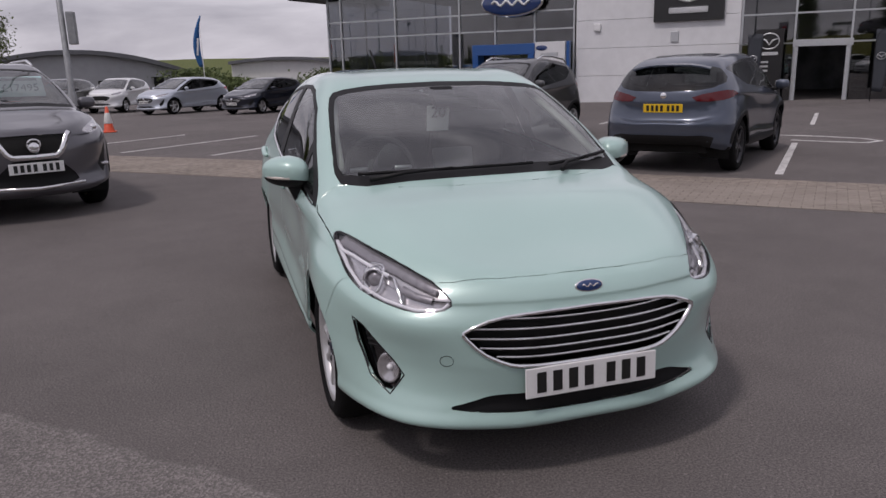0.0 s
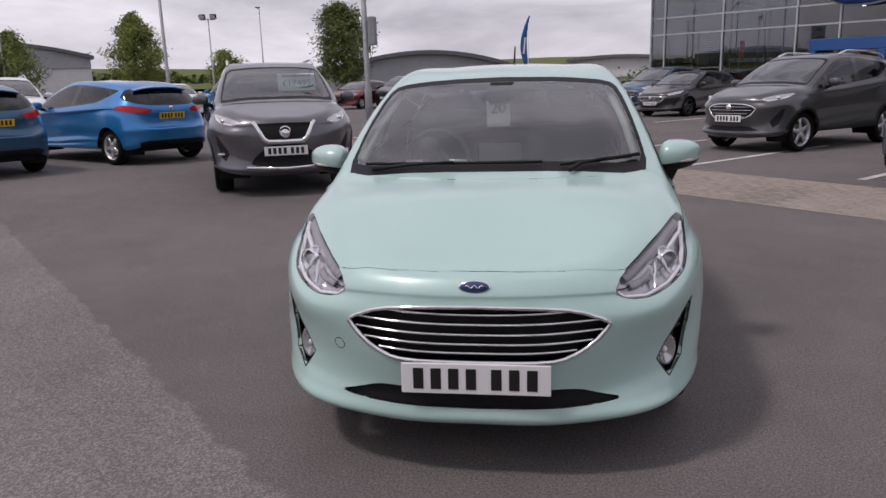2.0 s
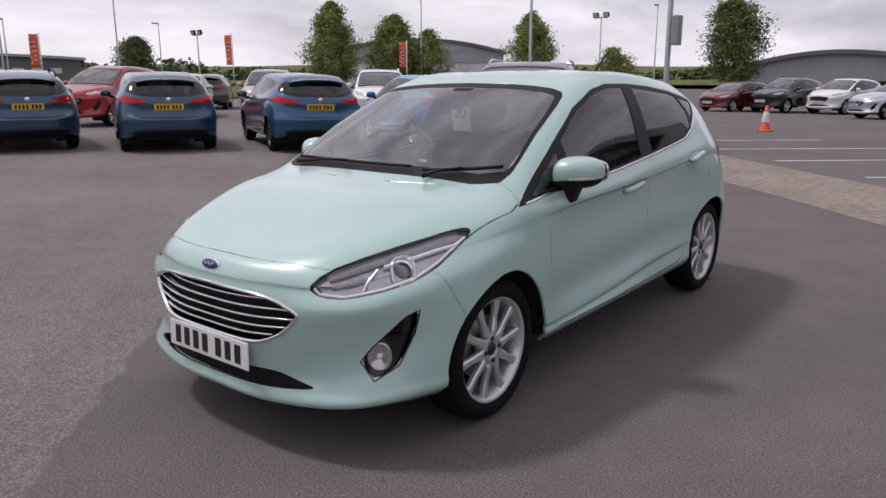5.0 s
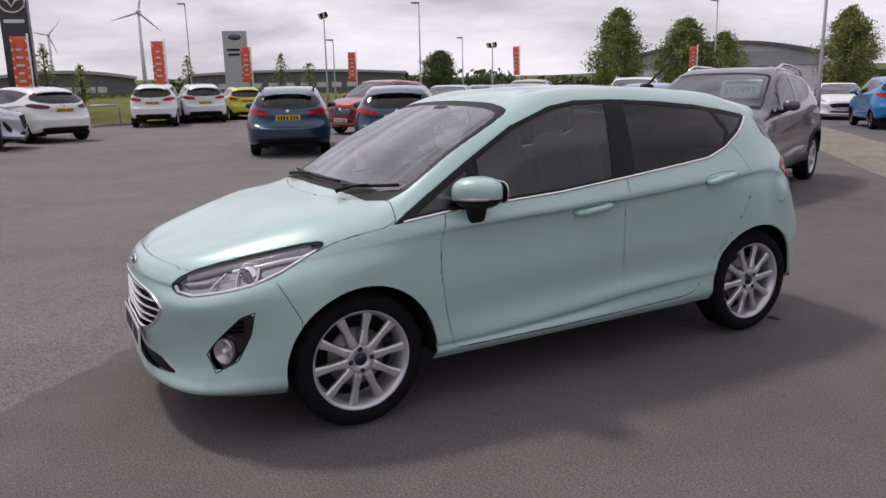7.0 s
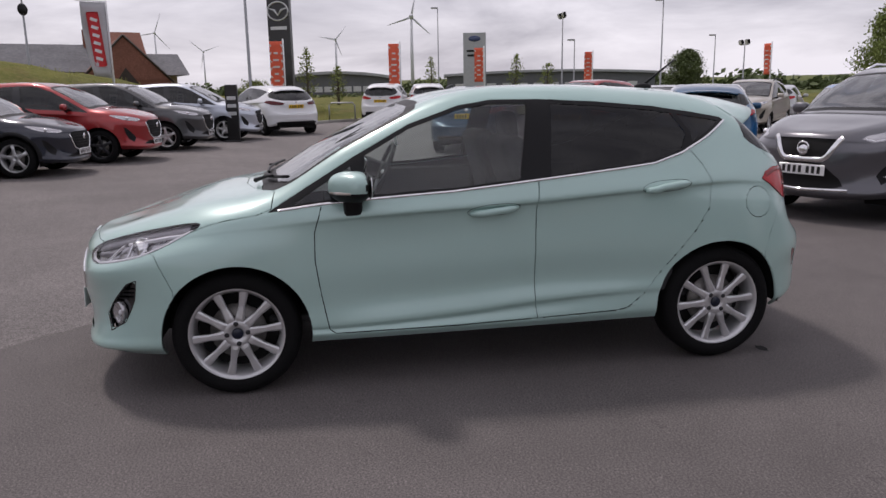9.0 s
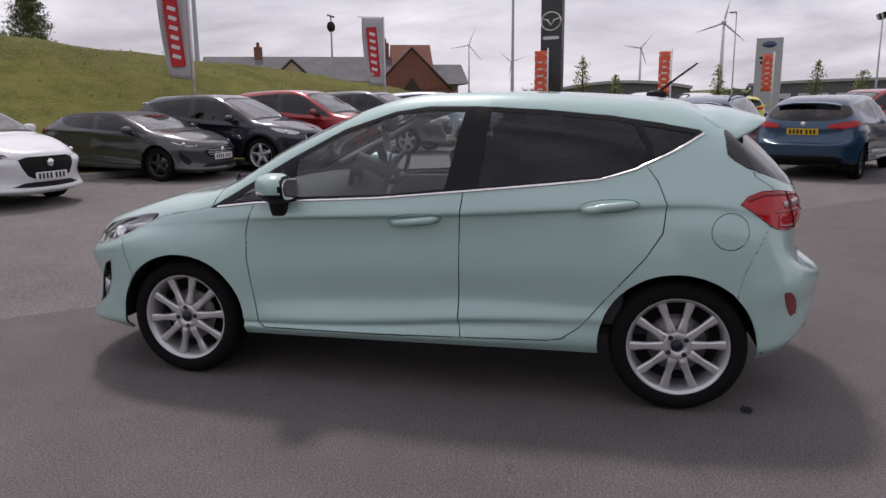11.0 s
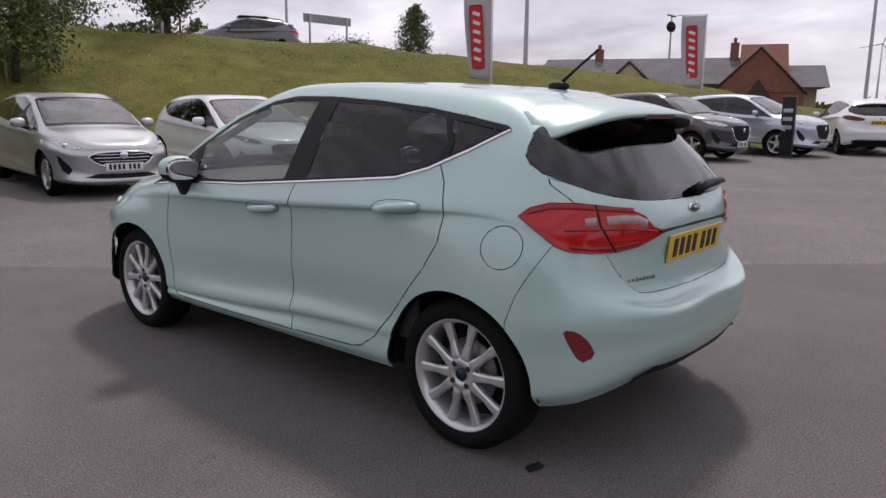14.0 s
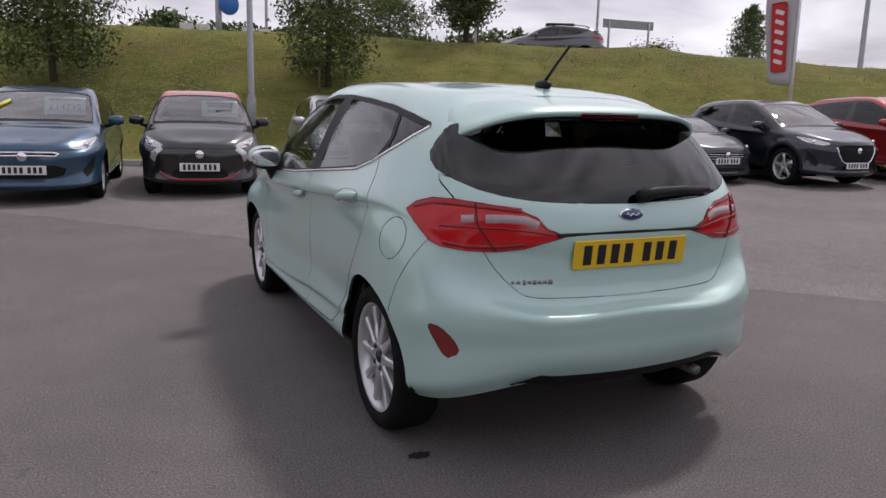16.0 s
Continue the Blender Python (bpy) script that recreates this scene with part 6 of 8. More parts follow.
park("hatchback", "front", -40, (-20.0, 10.6), P_SILVER, HATCH, WH_S, "silver hatchback in the back row", wheel=("plain", 5), far=True)
park("hatchback", "rear", 140, (-25.5, 15.5), P_MIDGREY, HATCH, WH_S, "mid grey hatchback in a far row", wheel=("plain", 5), far=True)
park("hatchback", "rear", 140, (-24.0, 17.6), P_SILVER, HATCH, WH_S, "silver hatchback in a far row", wheel=("plain", 5), far=True)
park("hatchback", "rear", 140, (-28.0, 12.5), P_BLACK, HATCH, WH_S, "black hatchback in a far row", wheel=("plain", 5), far=True)
park("saloon", "front", -50, (-15.3, 26.2), P_WHITE, SALOON, WH_S, "white saloon beside a blue SUV", wheel=("plain", 5), far=True)
park("suv", "front", 135, (-11.9, 23.2), P_BLUE_BRIGHT, SUV_S, WH_S, "bright blue small SUV in a far row", wheel=("dark", 5), far=True)
park("hatchback", "rear", 135, (-9.4, 21.6), P_TEAL, HATCH, WH_S, "teal hatchback in a far row", wheel=("plain", 5), far=True)
park("hatchback", "front", 250, (-10.2, 34.6), P_MAROON, HATCH, WH_S, "maroon hatchback in the far row", wheel=("plain", 5), far=True)
park("suv", "front", 252, (-7.9, 35.2), P_BLACK, SUV, WH_L, "black SUV in the far row", wheel=("plain", 5), far=True)
park("suv", "front", 250, (-5.5, 36.0), P_WHITE, SUV, WH_L, "white SUV in the far row", wheel=("plain", 5), far=True)
park("electric_suv", "front", 224, (-2.95, 31.9), P_SILVER_BLUE, CROSS_EV, WH_L, "pale silver electric crossover side on", wheel=("plain", 5))
park("saloon", "front", 226, (.6, 28.6), P_NAVY, HATCH, WH_S, "navy hatchback beside a silver crossover", wheel=("plain", 5))
park("suv", "front", 226, (3.8, 25.6), P_BLUE_SLATE, SUV, WH_L, "slate blue SUV in the row by the showroom", wheel=("plain", 5), grille_mat=CHROME)
park("hatchback", "front", 224, (4.2, 21.8), P_BLACK, dict(HATCH, wb=2.49), WH_S, "black hatchback in the row by the showroom", wheel=("dark", 5), grille_mat=CHROME)
park("suv", "front", 219, (3.95, 9.5), P_MIDGREY, SUV_S, dict(WH_S, R=.33, rim=.235, plate_front=.57), "dark grey small SUV with a chrome grille", wheel=("plain", 5), cladding=True, rails="chrome", grille_mat=CHROME)
park("electric_suv", "rear", 39, (5.08, 4.76), P_GREYBLUE, CROSS, dict(WH_L, plate_rear=.86), "grey-blue electric crossover seen from behind", wheel=("dark", 5), cladding=True, lamp_dark=True)

# the row below the bank
rio, _, _, rw = park("hatchback", "front", 84, (2.62, -7.05), P_BLUE_SLATE, dict(MINI, wb=2.58, half=.86, fo=.80, ro=.68), dict(WH_S, grille=GRILLE_THIN, intake=INTAKE_WIDE), "dark blue hatchback with a price card in its windscreen", wheel=("plain", 5), grille_mat=CHROME)
price_card(rio, rw, "£14295")
q = rw(np.array([(-.52, -.80, 1.13), (-.36, -.62, 1.235)]))
sash = build("screen_sash", *tube([tuple(p + np.array([0, -.02, .02])) for p in q], .028, 4), P_YELLOW)
sash.matrix_world = rio.matrix_world.copy()
tagged(sash, "yellow sticker strip across the corner of a windscreen", "sticker")
ayg, ab_, _, aw = park("city_car", "front", 82, (.52, -7.25), P_BLACK, MINI, dict(WH_S, grille=GRILLE_LOW, intake=GRILLE_LOW, plate_front=.43), "black city car with a coral red roof", wheel=("dark", 5), roof_mat=P_RED_ROOF)
price_card(ayg, aw, "")
for s in (1, -1):       # silver flashes and the red lip on its nose
    q = [flat(p, "fdiag") for p in aw(np.array([(.52, -1.92, .69), (.60, -1.88, .60), (.66, -1.86, .52)]))]
    vf = ribbon(ab_, q, "fdiag", .10, .006, .008, False, .04)
    build("nose_flash", *(vf if s > 0 else mirror(vf)), P_SILVER, ayg)
q = aw(np.array([(.56, -1.93, .36), (.44, -2.01, .275), (.3, -2.06, .262), (-.3, -2.06, .262), (-.44, -2.01, .275), (-.56, -1.93, .36)]))
build("lower_lip", *tube([(p[0], p[1] - .01, p[2]) for p in q], .016, 6), P_RED, ayg, "red lower lip")
park("hatchback", "front", 85, (-2.15, -8.05), P_SILVER, dict(MINI, wb=2.57, half=.85, fo=.80, ro=.66), WH_S, "silver hatchback below the bank", wheel=("plain", 5), grille_mat=CHROME)
park("hatchback", "front", 82, (-4.85, -7.6), P_WHITE, dict(HATCH, wb=2.72), dict(WH_S, R=.33, rim=.235, dark_bars=True, big_grille=True), "white hatchback with dark wheels", wheel=("dark", 5), lamp_dark=True)
park("roadster", "front", 84, (-8.6, -7.0), P_DKGREY, ROADSTER, WH_S, "dark grey roadster with a closed black hood", wheel=("dark", 5), roof_mat=BLACK_TRIM, lamp_dark=True)
card_a = park("suv", "front", 85, (-10.55, -5.95), P_NAVY, CROSS, dict(WH_L, dark_bars=True, big_grille=True, plate_front=.42), "navy crossover with a chrome grille edge", wheel=("plain", 5), cladding=True, grille_mat=CHROME)
park("suv", "front", 83, (-13.05, -5.15), P_RED, SUV, dict(WH_L, dark_bars=True, big_grille=True, plate_front=.42), "crimson SUV below the bank", wheel=("dark", 5), grille_mat=CHROME)
card_b = park("suv", "front", 82, (-16.1, -4.4), P_MIDGREY, SUV, dict(WH_L, dark_bars=True, big_grille=True, plate_front=.42), "grey SUV below the bank", wheel=("plain", 5), grille_mat=CHROME)
card_c = park("suv", "front", 82, (-19.3, -3.35), P_SILVER_BLUE, SUV, dict(WH_L, dark_bars=True, big_grille=True, plate_front=.42), "pale silver SUV below the bank", wheel=("plain", 5), grille_mat=CHROME)
for made, W in ((card_a, CROSS), (card_b, SUV), (card_c, SUV)):
    c = rbox("window_card", (.006, .20, .27), pose(-W["half"] + .15, -.10, W["belt"] + .16, 0, 16), CARD, None, .001, 1)
    tagged(c, "white information card inside a side window", "sign", group="window cards")
    c.matrix_world = made[0].matrix_world.copy()
    for k in range(4):
        rbox("text_bar", (.003, .14, .022), pose(-W["half"] + .142 - .012 * k + .02, -.10, W["belt"] + .225 - .045 * k, 0, 16), INK, c, 0, 1)
park("electric_suv", "rear", 206, (-21.3, -1.75), P_WHITE, CROSS_EV, WH_L, "white electric crossover with black wheels", wheel=("dark", 5), lamp_dark=True)
park("suv", "rear", 166, (-27.55, 1.97), P_WHITE, SUV_S, WH_L, "white SUV parked at the verge", wheel=("plain", 5))
park("boxy_car", "rear", 175, (-29.3, 4.2), P_WHITE, BOXY, WH_S, "white boxy car with a black tailgate panel", wheel=("plain", 5))
park("hatchback", "rear", 175, (-30.6, 6.3), P_YELLOW, dict(MINI, wb=2.5, half=.84), WH_S, "yellow hatchback parked at the verge", wheel=("plain", 5), far=True)


# ---- estate car up on the road above the bank ----
BANKZ = 3.42
est = build_car("estate_car", Matrix.Translation((-16.0, -24.3, BANKZ)) @ Matrix.Rotation(radians(64), 4, "Z"), P_GREY, ESTATE, WH_S,
                "grey estate car with a low roof box on the road above", "car", far=True, rails="black")[0]
rbox("roof_box", (.7, 1.2, .10), pose(0, .35, 1.545), BLACK_TRIM, est, .08, 2)

# ---- poles and lamps ----
GALV = material("galvanised_steel", (.30, .31, .32), rough=.5, metal=.5, grain=14, amount=.12, big=1.0, big_amount=.1)
WHITE_STEEL = material("white_painted_steel", (.68, .69, .70), rough=.5, grain=10, amount=.08)
LAMP_GLASS = material("lamp_glass_dull", (.55, .56, .55), rough=.3, grain=10, amount=.1)


def street_lamp(x, y, h, kind="arm", z=None, r=.075, label=""):
    z = gz(x, y) if z is None else z
    ob = empty("street_lamp", Matrix.Translation((x, y, z)))
    tagged(ob, label or "tall galvanised steel lamp post", "lamp post", group="lamp posts")
    build("pole", *tube([(0, 0, -.05), (0, 0, 1.2), (0, 0, 1.25), (0, 0, h)], [r * 1.25, r * 1.25, r * .9, r * .5], 10), GALV, ob)
    if kind == "flood":
        build("crossbar", *tube([(-.55, 0, h - .12), (.55, 0, h - .12)], .035, 6), GALV, ob)
        for s in (-1, 1):
            f = rbox("floodlight", (.46, .20, .34), pose(s * .42, -.05, h + .08, 20), BLACK_TRIM, ob, .03, 1)
            rbox("floodlight_glass", (.38, .02, .26), pose(s * .42, -.155, h + .045, 20), LAMP_GLASS, f, .005, 1)
    elif kind == "arm":
        l = rbox("lantern", (.22, .62, .11), pose(0, -.30, h), GALV, ob, .03, 2)
        rbox("lantern_glass", (.17, .42, .03), pose(0, -.34, h - .06), LAMP_GLASS, l, .008, 1)
    elif kind == "dish":
        build("disc", *moved(lathe([(0, .05), (.25, .04), (.28, 0), (.25, -.04), (0, -.05)], 24), pose(0, 0, h - .55, 0, 0, 60)), BLACK_TRIM, ob, "round black sign")
        build("crossbar", *tube([(-.45, 0, h), (.45, 0, h)], .05, 6), GALV, ob)
    return ob


lamp = street_lamp(-3.44, 10.95, 9.0, "arm", r=.062, label="tall steel lamp post with a grey cabinet")
rbox("cabinet", (.14, .24, .56), pose(.15, 0, 2.36), GALV, lamp, .02, 2)
street_lamp(-14.2, 23.2, 9.5, "arm")
street_lamp(-33.1, 38.9, 6.9, "arm")
street_lamp(-24.6, 60.5, 7.6, "arm")
street_lamp(-24.1, 49.0, 6.0, "flood")
street_lamp(-47.2, 23.7, 7.4, "arm")
street_lamp(-47.4, 16.4, 6.2, "flood")
street_lamp(-65.1, 10.5, 8.6, "arm")
street_lamp(-49.0, 31.2, 4.6, "flood")
street_lamp(-62.0, 36.0, 6.2, "arm")
street_lamp(-58.0, 21.0, 5.4, "arm")
street_lamp(-27.9, -3.4, 9.0, "arm", z=.4)
street_lamp(-37.6, -2.9, 10.0, "arm", z=.6)
street_lamp(-1.05, -11.9, 9.0, "arm", z=.25)
street_lamp(-25.1, -16.4, 8.0, "arm", z=1.6, r=.12)
street_lamp(-19.9, -26.5, 9.0, "arm", z=3.2)
street_lamp(-12.5, -24.5, 9.0, "arm", z=3.2)
street_lamp(-5.0, -30.0, 9.0, "arm", z=3.3)
street_lamp(-34.55, -14.0, 4.4, "dish", z=1.7, label="thin post with a round black sign board")

# ---- banners and flags ----
ORANGE = material("orange_red_banner_cloth", (.74, .125, .065), rough=.8, grain=30, amount=.1, big=2.0, big_amount=.1)
PALE_MARK = material("pale_banner_print", (.66, .60, .57), rough=.8, grain=30, amount=.08)
GREYCLOTH = material("pale_grey_flag_cloth", (.46, .46, .48), rough=.8, grain=30, amount=.06, big=1.5, big_amount=.08)
REDPRINT = material("red_flag_print", (.55, .035, .04), rough=.8, grain=30, amount=.08)
BLUECLOTH = material("blue_flag_cloth", (.02, .11, .30), rough=.8, grain=30, amount=.1)
NAVYCLOTH = material("dark_flag_cloth", (.035, .04, .05), rough=.8, grain=30, amount=.1)


def cloth(name, w, h, z0, mat, parent, wave=.06, seed=0, taper=0.0, x0=.05):
    V, F = [], []
    nx, nz = 6, 12
    for j in range(nz + 1):
        for i in range(nx + 1):
            u, v = i / nx, j / nz
            x = x0 + u * w * (1 - taper * (1 - v) ** 2)
            y = wave * math.sin(u * 3.1 + v * 4.2 + seed) * u
            V.append((x, y, z0 + v * h - .10 * w * u * (1 - v) * (1 if taper else 0)))
    for j in range(nz):
        for i in range(nx):
            F.append((j * (nx + 1) + i, j * (nx + 1) + i + 1, (j + 1) * (nx + 1) + i + 1, (j + 1) * (nx + 1) + i))
    ob = build(name, V, F, mat, parent)
    so = ob.modifiers.new("thickness", "SOLIDIFY")
    so.thickness = .006
    return ob


def banner(x, y, top, turn, scale=1.0, z=None):
    """An orange-red sale banner on a pole, with pale edges and print."""
    z = gz(x, y) if z is None else z
    ob = empty("sale_banner", Matrix.Translation((x, y, z)) @ Matrix.Rotation(radians(turn), 4, "Z"))
    tagged(ob, "orange-red sale banner with pale print on a pole", "banner", group="sale banners")
    h = top - z
    build("pole", *tube([(0, 0, 0), (0, 0, h + .05)], .035, 8), WHITE_STEEL, ob)
    w, hh = -.46 * scale, 1.72 * scale
    c = cloth("banner_cloth", w, hh, h - hh - .05, ORANGE, ob, .05, x, 0.0, -.05)
    for k in range(5):
        rbox("print_bar", (-w * (.32 + .10 * ((k * 7) % 3)), .03, .07 * scale), pose(w / 2 - .05, -.05, h - .45 * scale - .24 * scale * k), PALE_MARK, c, 0, 1)
    for s, xx in ((0, -.07), (1, w)):
        for k in range(6):
            rbox("edge_mark", (.06, .02, .11), pose(xx, -.03, h - .22 - hh * k / 6.3, 0, 40 * (1 if k % 2 else -1), 0), PALE_MARK, c, 0, 1)
    return ob


banner(-29.3, -2.05, 3.75, 78, 1.2, .5)
banner(-32.25, 3.3, 3.80, 82, 1.1)
banner(-38.7, 8.85, 3.95, 82, 1.1)
banner(-47.0, 18.5, 4.10, 75, 1.15)
banner(-39.6, 27.4, 4.15, 15, 1.1)
banner(-32.5, 36.6, 3.80, 45, 1.0)


def advert_flag(x, y, z, top, turn):
    """A tall pale flag with a red lettered panel, its writing as plain bars."""
    ob = empty("advert_flag", Matrix.Translation((x, y, z)) @ Matrix.Rotation(radians(turn), 4, "Z"))
    tagged(ob, "tall pale grey flag with a red panel on a white pole", "flag", group="dealer flags")
    h = top - z
    build("pole", *tube([(0, 0, -.1), (0, 0, h)], [.045, .03], 8), WHITE_STEEL, ob)
    build("top_arm", *tube([(0, 0, h - .02), (-.95, 0, h - .02)], .018, 6), WHITE_STEEL, ob)
    c = cloth("flag_cloth", -.78, 2.45, h - 2.5, GREYCLOTH, ob, .10, x, .25, -.03)
    p = rbox("red_panel", (.36, .012, 1.75), pose(-.42, -.060, h - 1.25, 0, -4), REDPRINT, c, .05, 3)
    for k in range(6):
        rbox("letter_bar", (.22, .012, .10), pose(-.45 + .012 * k, -.068, h - .62 - .25 * k, 0, -4 + 22), WHITE_STEEL, p, .01, 1)
    return ob


advert_flag(-14.7, -10.4, 1.35, 4.62, 120)
advert_flag(-23.0, -7.5, 1.3, 4.6, 118)

flag = empty("feather_flag", Matrix.Translation((-.87, 39.3, -.4)))
tagged(flag, "blue feather flag on a thin white pole", "flag")
build("pole", *tube([(0, 0, 0), (0, 0, 4.75)], [.03, .015], 8), WHITE_STEEL, flag)
fv_, ff_ = [], []
for k in range(15):
    v = k / 14
    lead = -.10 * math.sin(v * 2.6) + .16 * v ** 3
    wide = .46 * (math.sin(math.pi * (v * .80 + .12)) ** .8) * (1 - .55 * v)
    for u in range(4):
        fv_.append((lead - wide * u / 3, .05 * math.sin(u * 1.3 + v * 3), 2.15 + 2.65 * v))
ff_ = [(k * 4 + u, k * 4 + u + 1, k * 4 + u + 5, k * 4 + u + 4) for k in range(14) for u in range(3)]
fc = build("flag_cloth", fv_, ff_, BLUECLOTH, flag)
fc.modifiers.new("thickness", "SOLIDIFY").thickness = .006
rbox("print_bar", (.10, .02, .9), pose(-.20, -.05, 3.2, 0, 6), WHITE_STEEL, fc, .01, 1)

# ---- totem signs ----
SIGN_BLACK = material("black_sign_panel", (.012, .012, .013), rough=.3, grain=6, amount=.1, coat=.3)
SIGN_SILVER = material("silver_sign_shape", (.62, .63, .64), rough=.3, metal=.6, grain=20, amount=.06)
SIGN_GREY = material("grey_sign_panel", (.40, .42, .44), rough=.5, grain=6, amount=.06)


def wing_mark(parent, m, r, mat=None):
    """A plain ring with a swept V in it."""
    mat = mat or SIGN_SILVER
    n = 40
    build("ring_mark", *tube([m @ Vector((r * 1.15 * math.cos(a * 2 * math.pi / n), 0, r * .95 * math.sin(a * 2 * math.pi / n))) for a in range(n)], r * .09, 6, True), mat, parent)
    build("v_mark", *tube([m @ Vector(p) for p in ((-r, 0, r * .30), (-r * .4, 0, r * .12), (0, 0, -r * .45), (r * .4, 0, r * .12), (r, 0, r * .30))], [r * .05, r * .13, r * .10, r * .13, r * .05], 6), mat, parent)


tot = empty("totem_sign", Matrix.Translation((-35.0, -2.35, .55)) @ Matrix.Rotation(radians(-20 + 90), 4, "Z"))
tagged(tot, "tall black totem sign with a silver ring mark", "sign")
rbox("panel", (1.16, .32, 6.9), pose(0, 0, 3.45), SIGN_BLACK, tot, .03, 2)
wing_mark(tot, pose(0, -.19, 4.95), .46)
rbox("name_bar", (.85, .02, .16), pose(0, -.18, 4.15), SIGN_SILVER, tot, .02, 1)
wing_mark(tot, pose(0, .19, 4.95), .46)

ft = empty("totem_sign", Matrix.Translation((-47.2, 10.1, gz(-47.2, 10.1))) @ Matrix.Rotation(radians(-12 + 90), 4, "Z"))
tagged(ft, "pale grey totem sign with a blue oval", "sign")
rbox("panel", (1.55, .30, 5.0), pose(0, 0, 2.55), SIGN_GREY, ft, .03, 2)
build("oval", *blob((0, -.16, 4.65), (.42, .05, .19), 2, 24, 10), BADGE_BLUE, ft, "blue oval")
for k in range(2):
    rbox("text_bar", (.85 - .1 * k, .02, .14), pose(-.12, -.16, 3.85 - .30 * k), BLACK_TRIM, ft, .02, 1)

ist = empty("price_stand", Matrix.Translation((-18.4, -3.2, gz(-18, -2.5))) @ Matrix.Rotation(radians(80), 4, "Z"))
tagged(ist, "small black display stand between parked cars", "sign")
rbox("panel", (.36, .10, 1.60), pose(0, 0, .83), SIGN_BLACK, ist, .02, 2)
rbox("foot", (.5, .4, .04), pose(0, 0, .02), SIGN_BLACK, ist, .01, 1)
for k in range(3):
    rbox("text_bar", (.26, .012, .10), pose(0, -.055, 1.25 - .22 * k), SIGN_SILVER, ist, .005, 1)

for x, y, t in ((-29.9, .35, 70), (-30.8, 3.2, 80)):
    hp = [(-.6, 0, 0), (-.6, 0, .62), (-.5, 0, .74), (.5, 0, .74), (.6, 0, .62), (.6, 0, 0)]
    hoop = empty("rail_hoop", Matrix.Translation((x, y, .33)) @ Matrix.Rotation(radians(t), 4, "Z"))
    tagged(hoop, "low galvanised steel hoop rail on the verge", "rail", group="hoop rails")
    build("rail", *tube(hp, .035, 8), GALV, hoop)

# ---- traffic cone ----
CONE_O = material("orange_cone_plastic", (.62, .075, .025), rough=.5, grain=20, amount=.12)
CONE_W = material("white_cone_sleeve", (.70, .70, .68), rough=.5, grain=20, amount=.1)
cone = empty("traffic_cone", Matrix.Translation((-3.85, 19.7, gz(-3.85, 19.7))))
tagged(cone, "orange traffic cone with a white reflective sleeve", "cone")
build("cone_body", *moved(lathe([(.16, .03), (.145, .05), (.035, .74), (.0, .75)], 20), pose(0, 0, 0, 0, -90)), CONE_O, cone)
build("sleeve", *moved(lathe([(.120, .26), (.122, .265), (.072, .56), (.07, .565)], 20), pose(0, 0, 0, 0, -90)), CONE_W, cone)
rbox("foot", (.40, .40, .04), pose(0, 0, .02), CONE_O, cone, .015, 1)

# ---- the showroom ----
WHITE_CLAD = material("white_cladding", (.66, .67, .69), rough=.45, grain=3, amount=.04, big=.5, big_amount=.05)
FRAME = material("silver_window_frame", (.50, .52, .54), rough=.4, metal=.5, grain=10, amount=.05)
PORTAL_BLUE = material("blue_portal_panel", (.012, .075, .26), rough=.35, grain=5, amount=.06, coat=.3)
INSIDE = material("showroom_interior", (.22, .22, .23), rough=.8, grain=1.2, amount=.4)
FLOOR_IN = material("showroom_floor", (.22, .22, .22), rough=.3, grain=2, amount=.1)
SPOT = material("ceiling_spot", (1, 1, 1), rough=.5, emit=(1, .97, .90), strength=9)
SHOW_GLASS = glass_material("showroom_glass", (.55, .57, .60), ior=1.72)
FACE = 28.5
sr = empty("showroom_building")
tagged(sr, "large car showroom with tall glazing and white cladding", "building")
# frame of its own: x along the front towards -b, y inwards, z up
mb = Matrix(((1 / math.sqrt(2), 1 / math.sqrt(2), 0, FACE / math.sqrt(2)), (-1 / math.sqrt(2), 1 / math.sqrt(2), 0, FACE / math.sqrt(2)), (0, 0, 1, -.32), (0, 0, 0, 1)))
sr.matrix_world = mb      # local x = -b, local y = a - FACE
TOP = 8.2


def sr_box(name, x0, x1, y0, y1, z0, z1, mat, parent=None, bevel=.0, label=""):
    return rbox(name, (x1 - x0, y1 - y0, z1 - z0), pose((x0 + x1) / 2, (y0 + y1) / 2, (z0 + z1) / 2), mat, parent or sr, bevel, 1, label)


sr_box("white_wall", -8.0, -1.35, 0.02, .5, 0, TOP, WHITE_CLAD)
for k in range(7):
    sr_box("cladding_panel", -7.99, -1.36, -.03, .012, .05 + k * 1.15, .05 + k * 1.15 + 1.135, WHITE_CLAD, None, .008)
sr_box("roof", -21.6, 26, -.6, 24, TOP, TOP + .5, GALV, None, .05)
sr_box("canopy", -22.6, -20.9, -1.1, 6, 5.15, 5.45, BLACK_TRIM, None, .04)
sr_box("back_wall", -21, 26, 14, 14.3, 0, TOP, INSIDE)
sr_box("side_wall", 25.7, 26, 0, 14, 0, TOP, INSIDE)
sr_box("partition", -4.7, -4.5, .6, 14, 0, TOP, INSIDE)
sr_box("inner_floor", -21, 26, .1, 14, -.02, .02, FLOOR_IN)
sr_box("inner_ceiling", -21, 26, .3, 14, 5.6, 5.7, INSIDE)


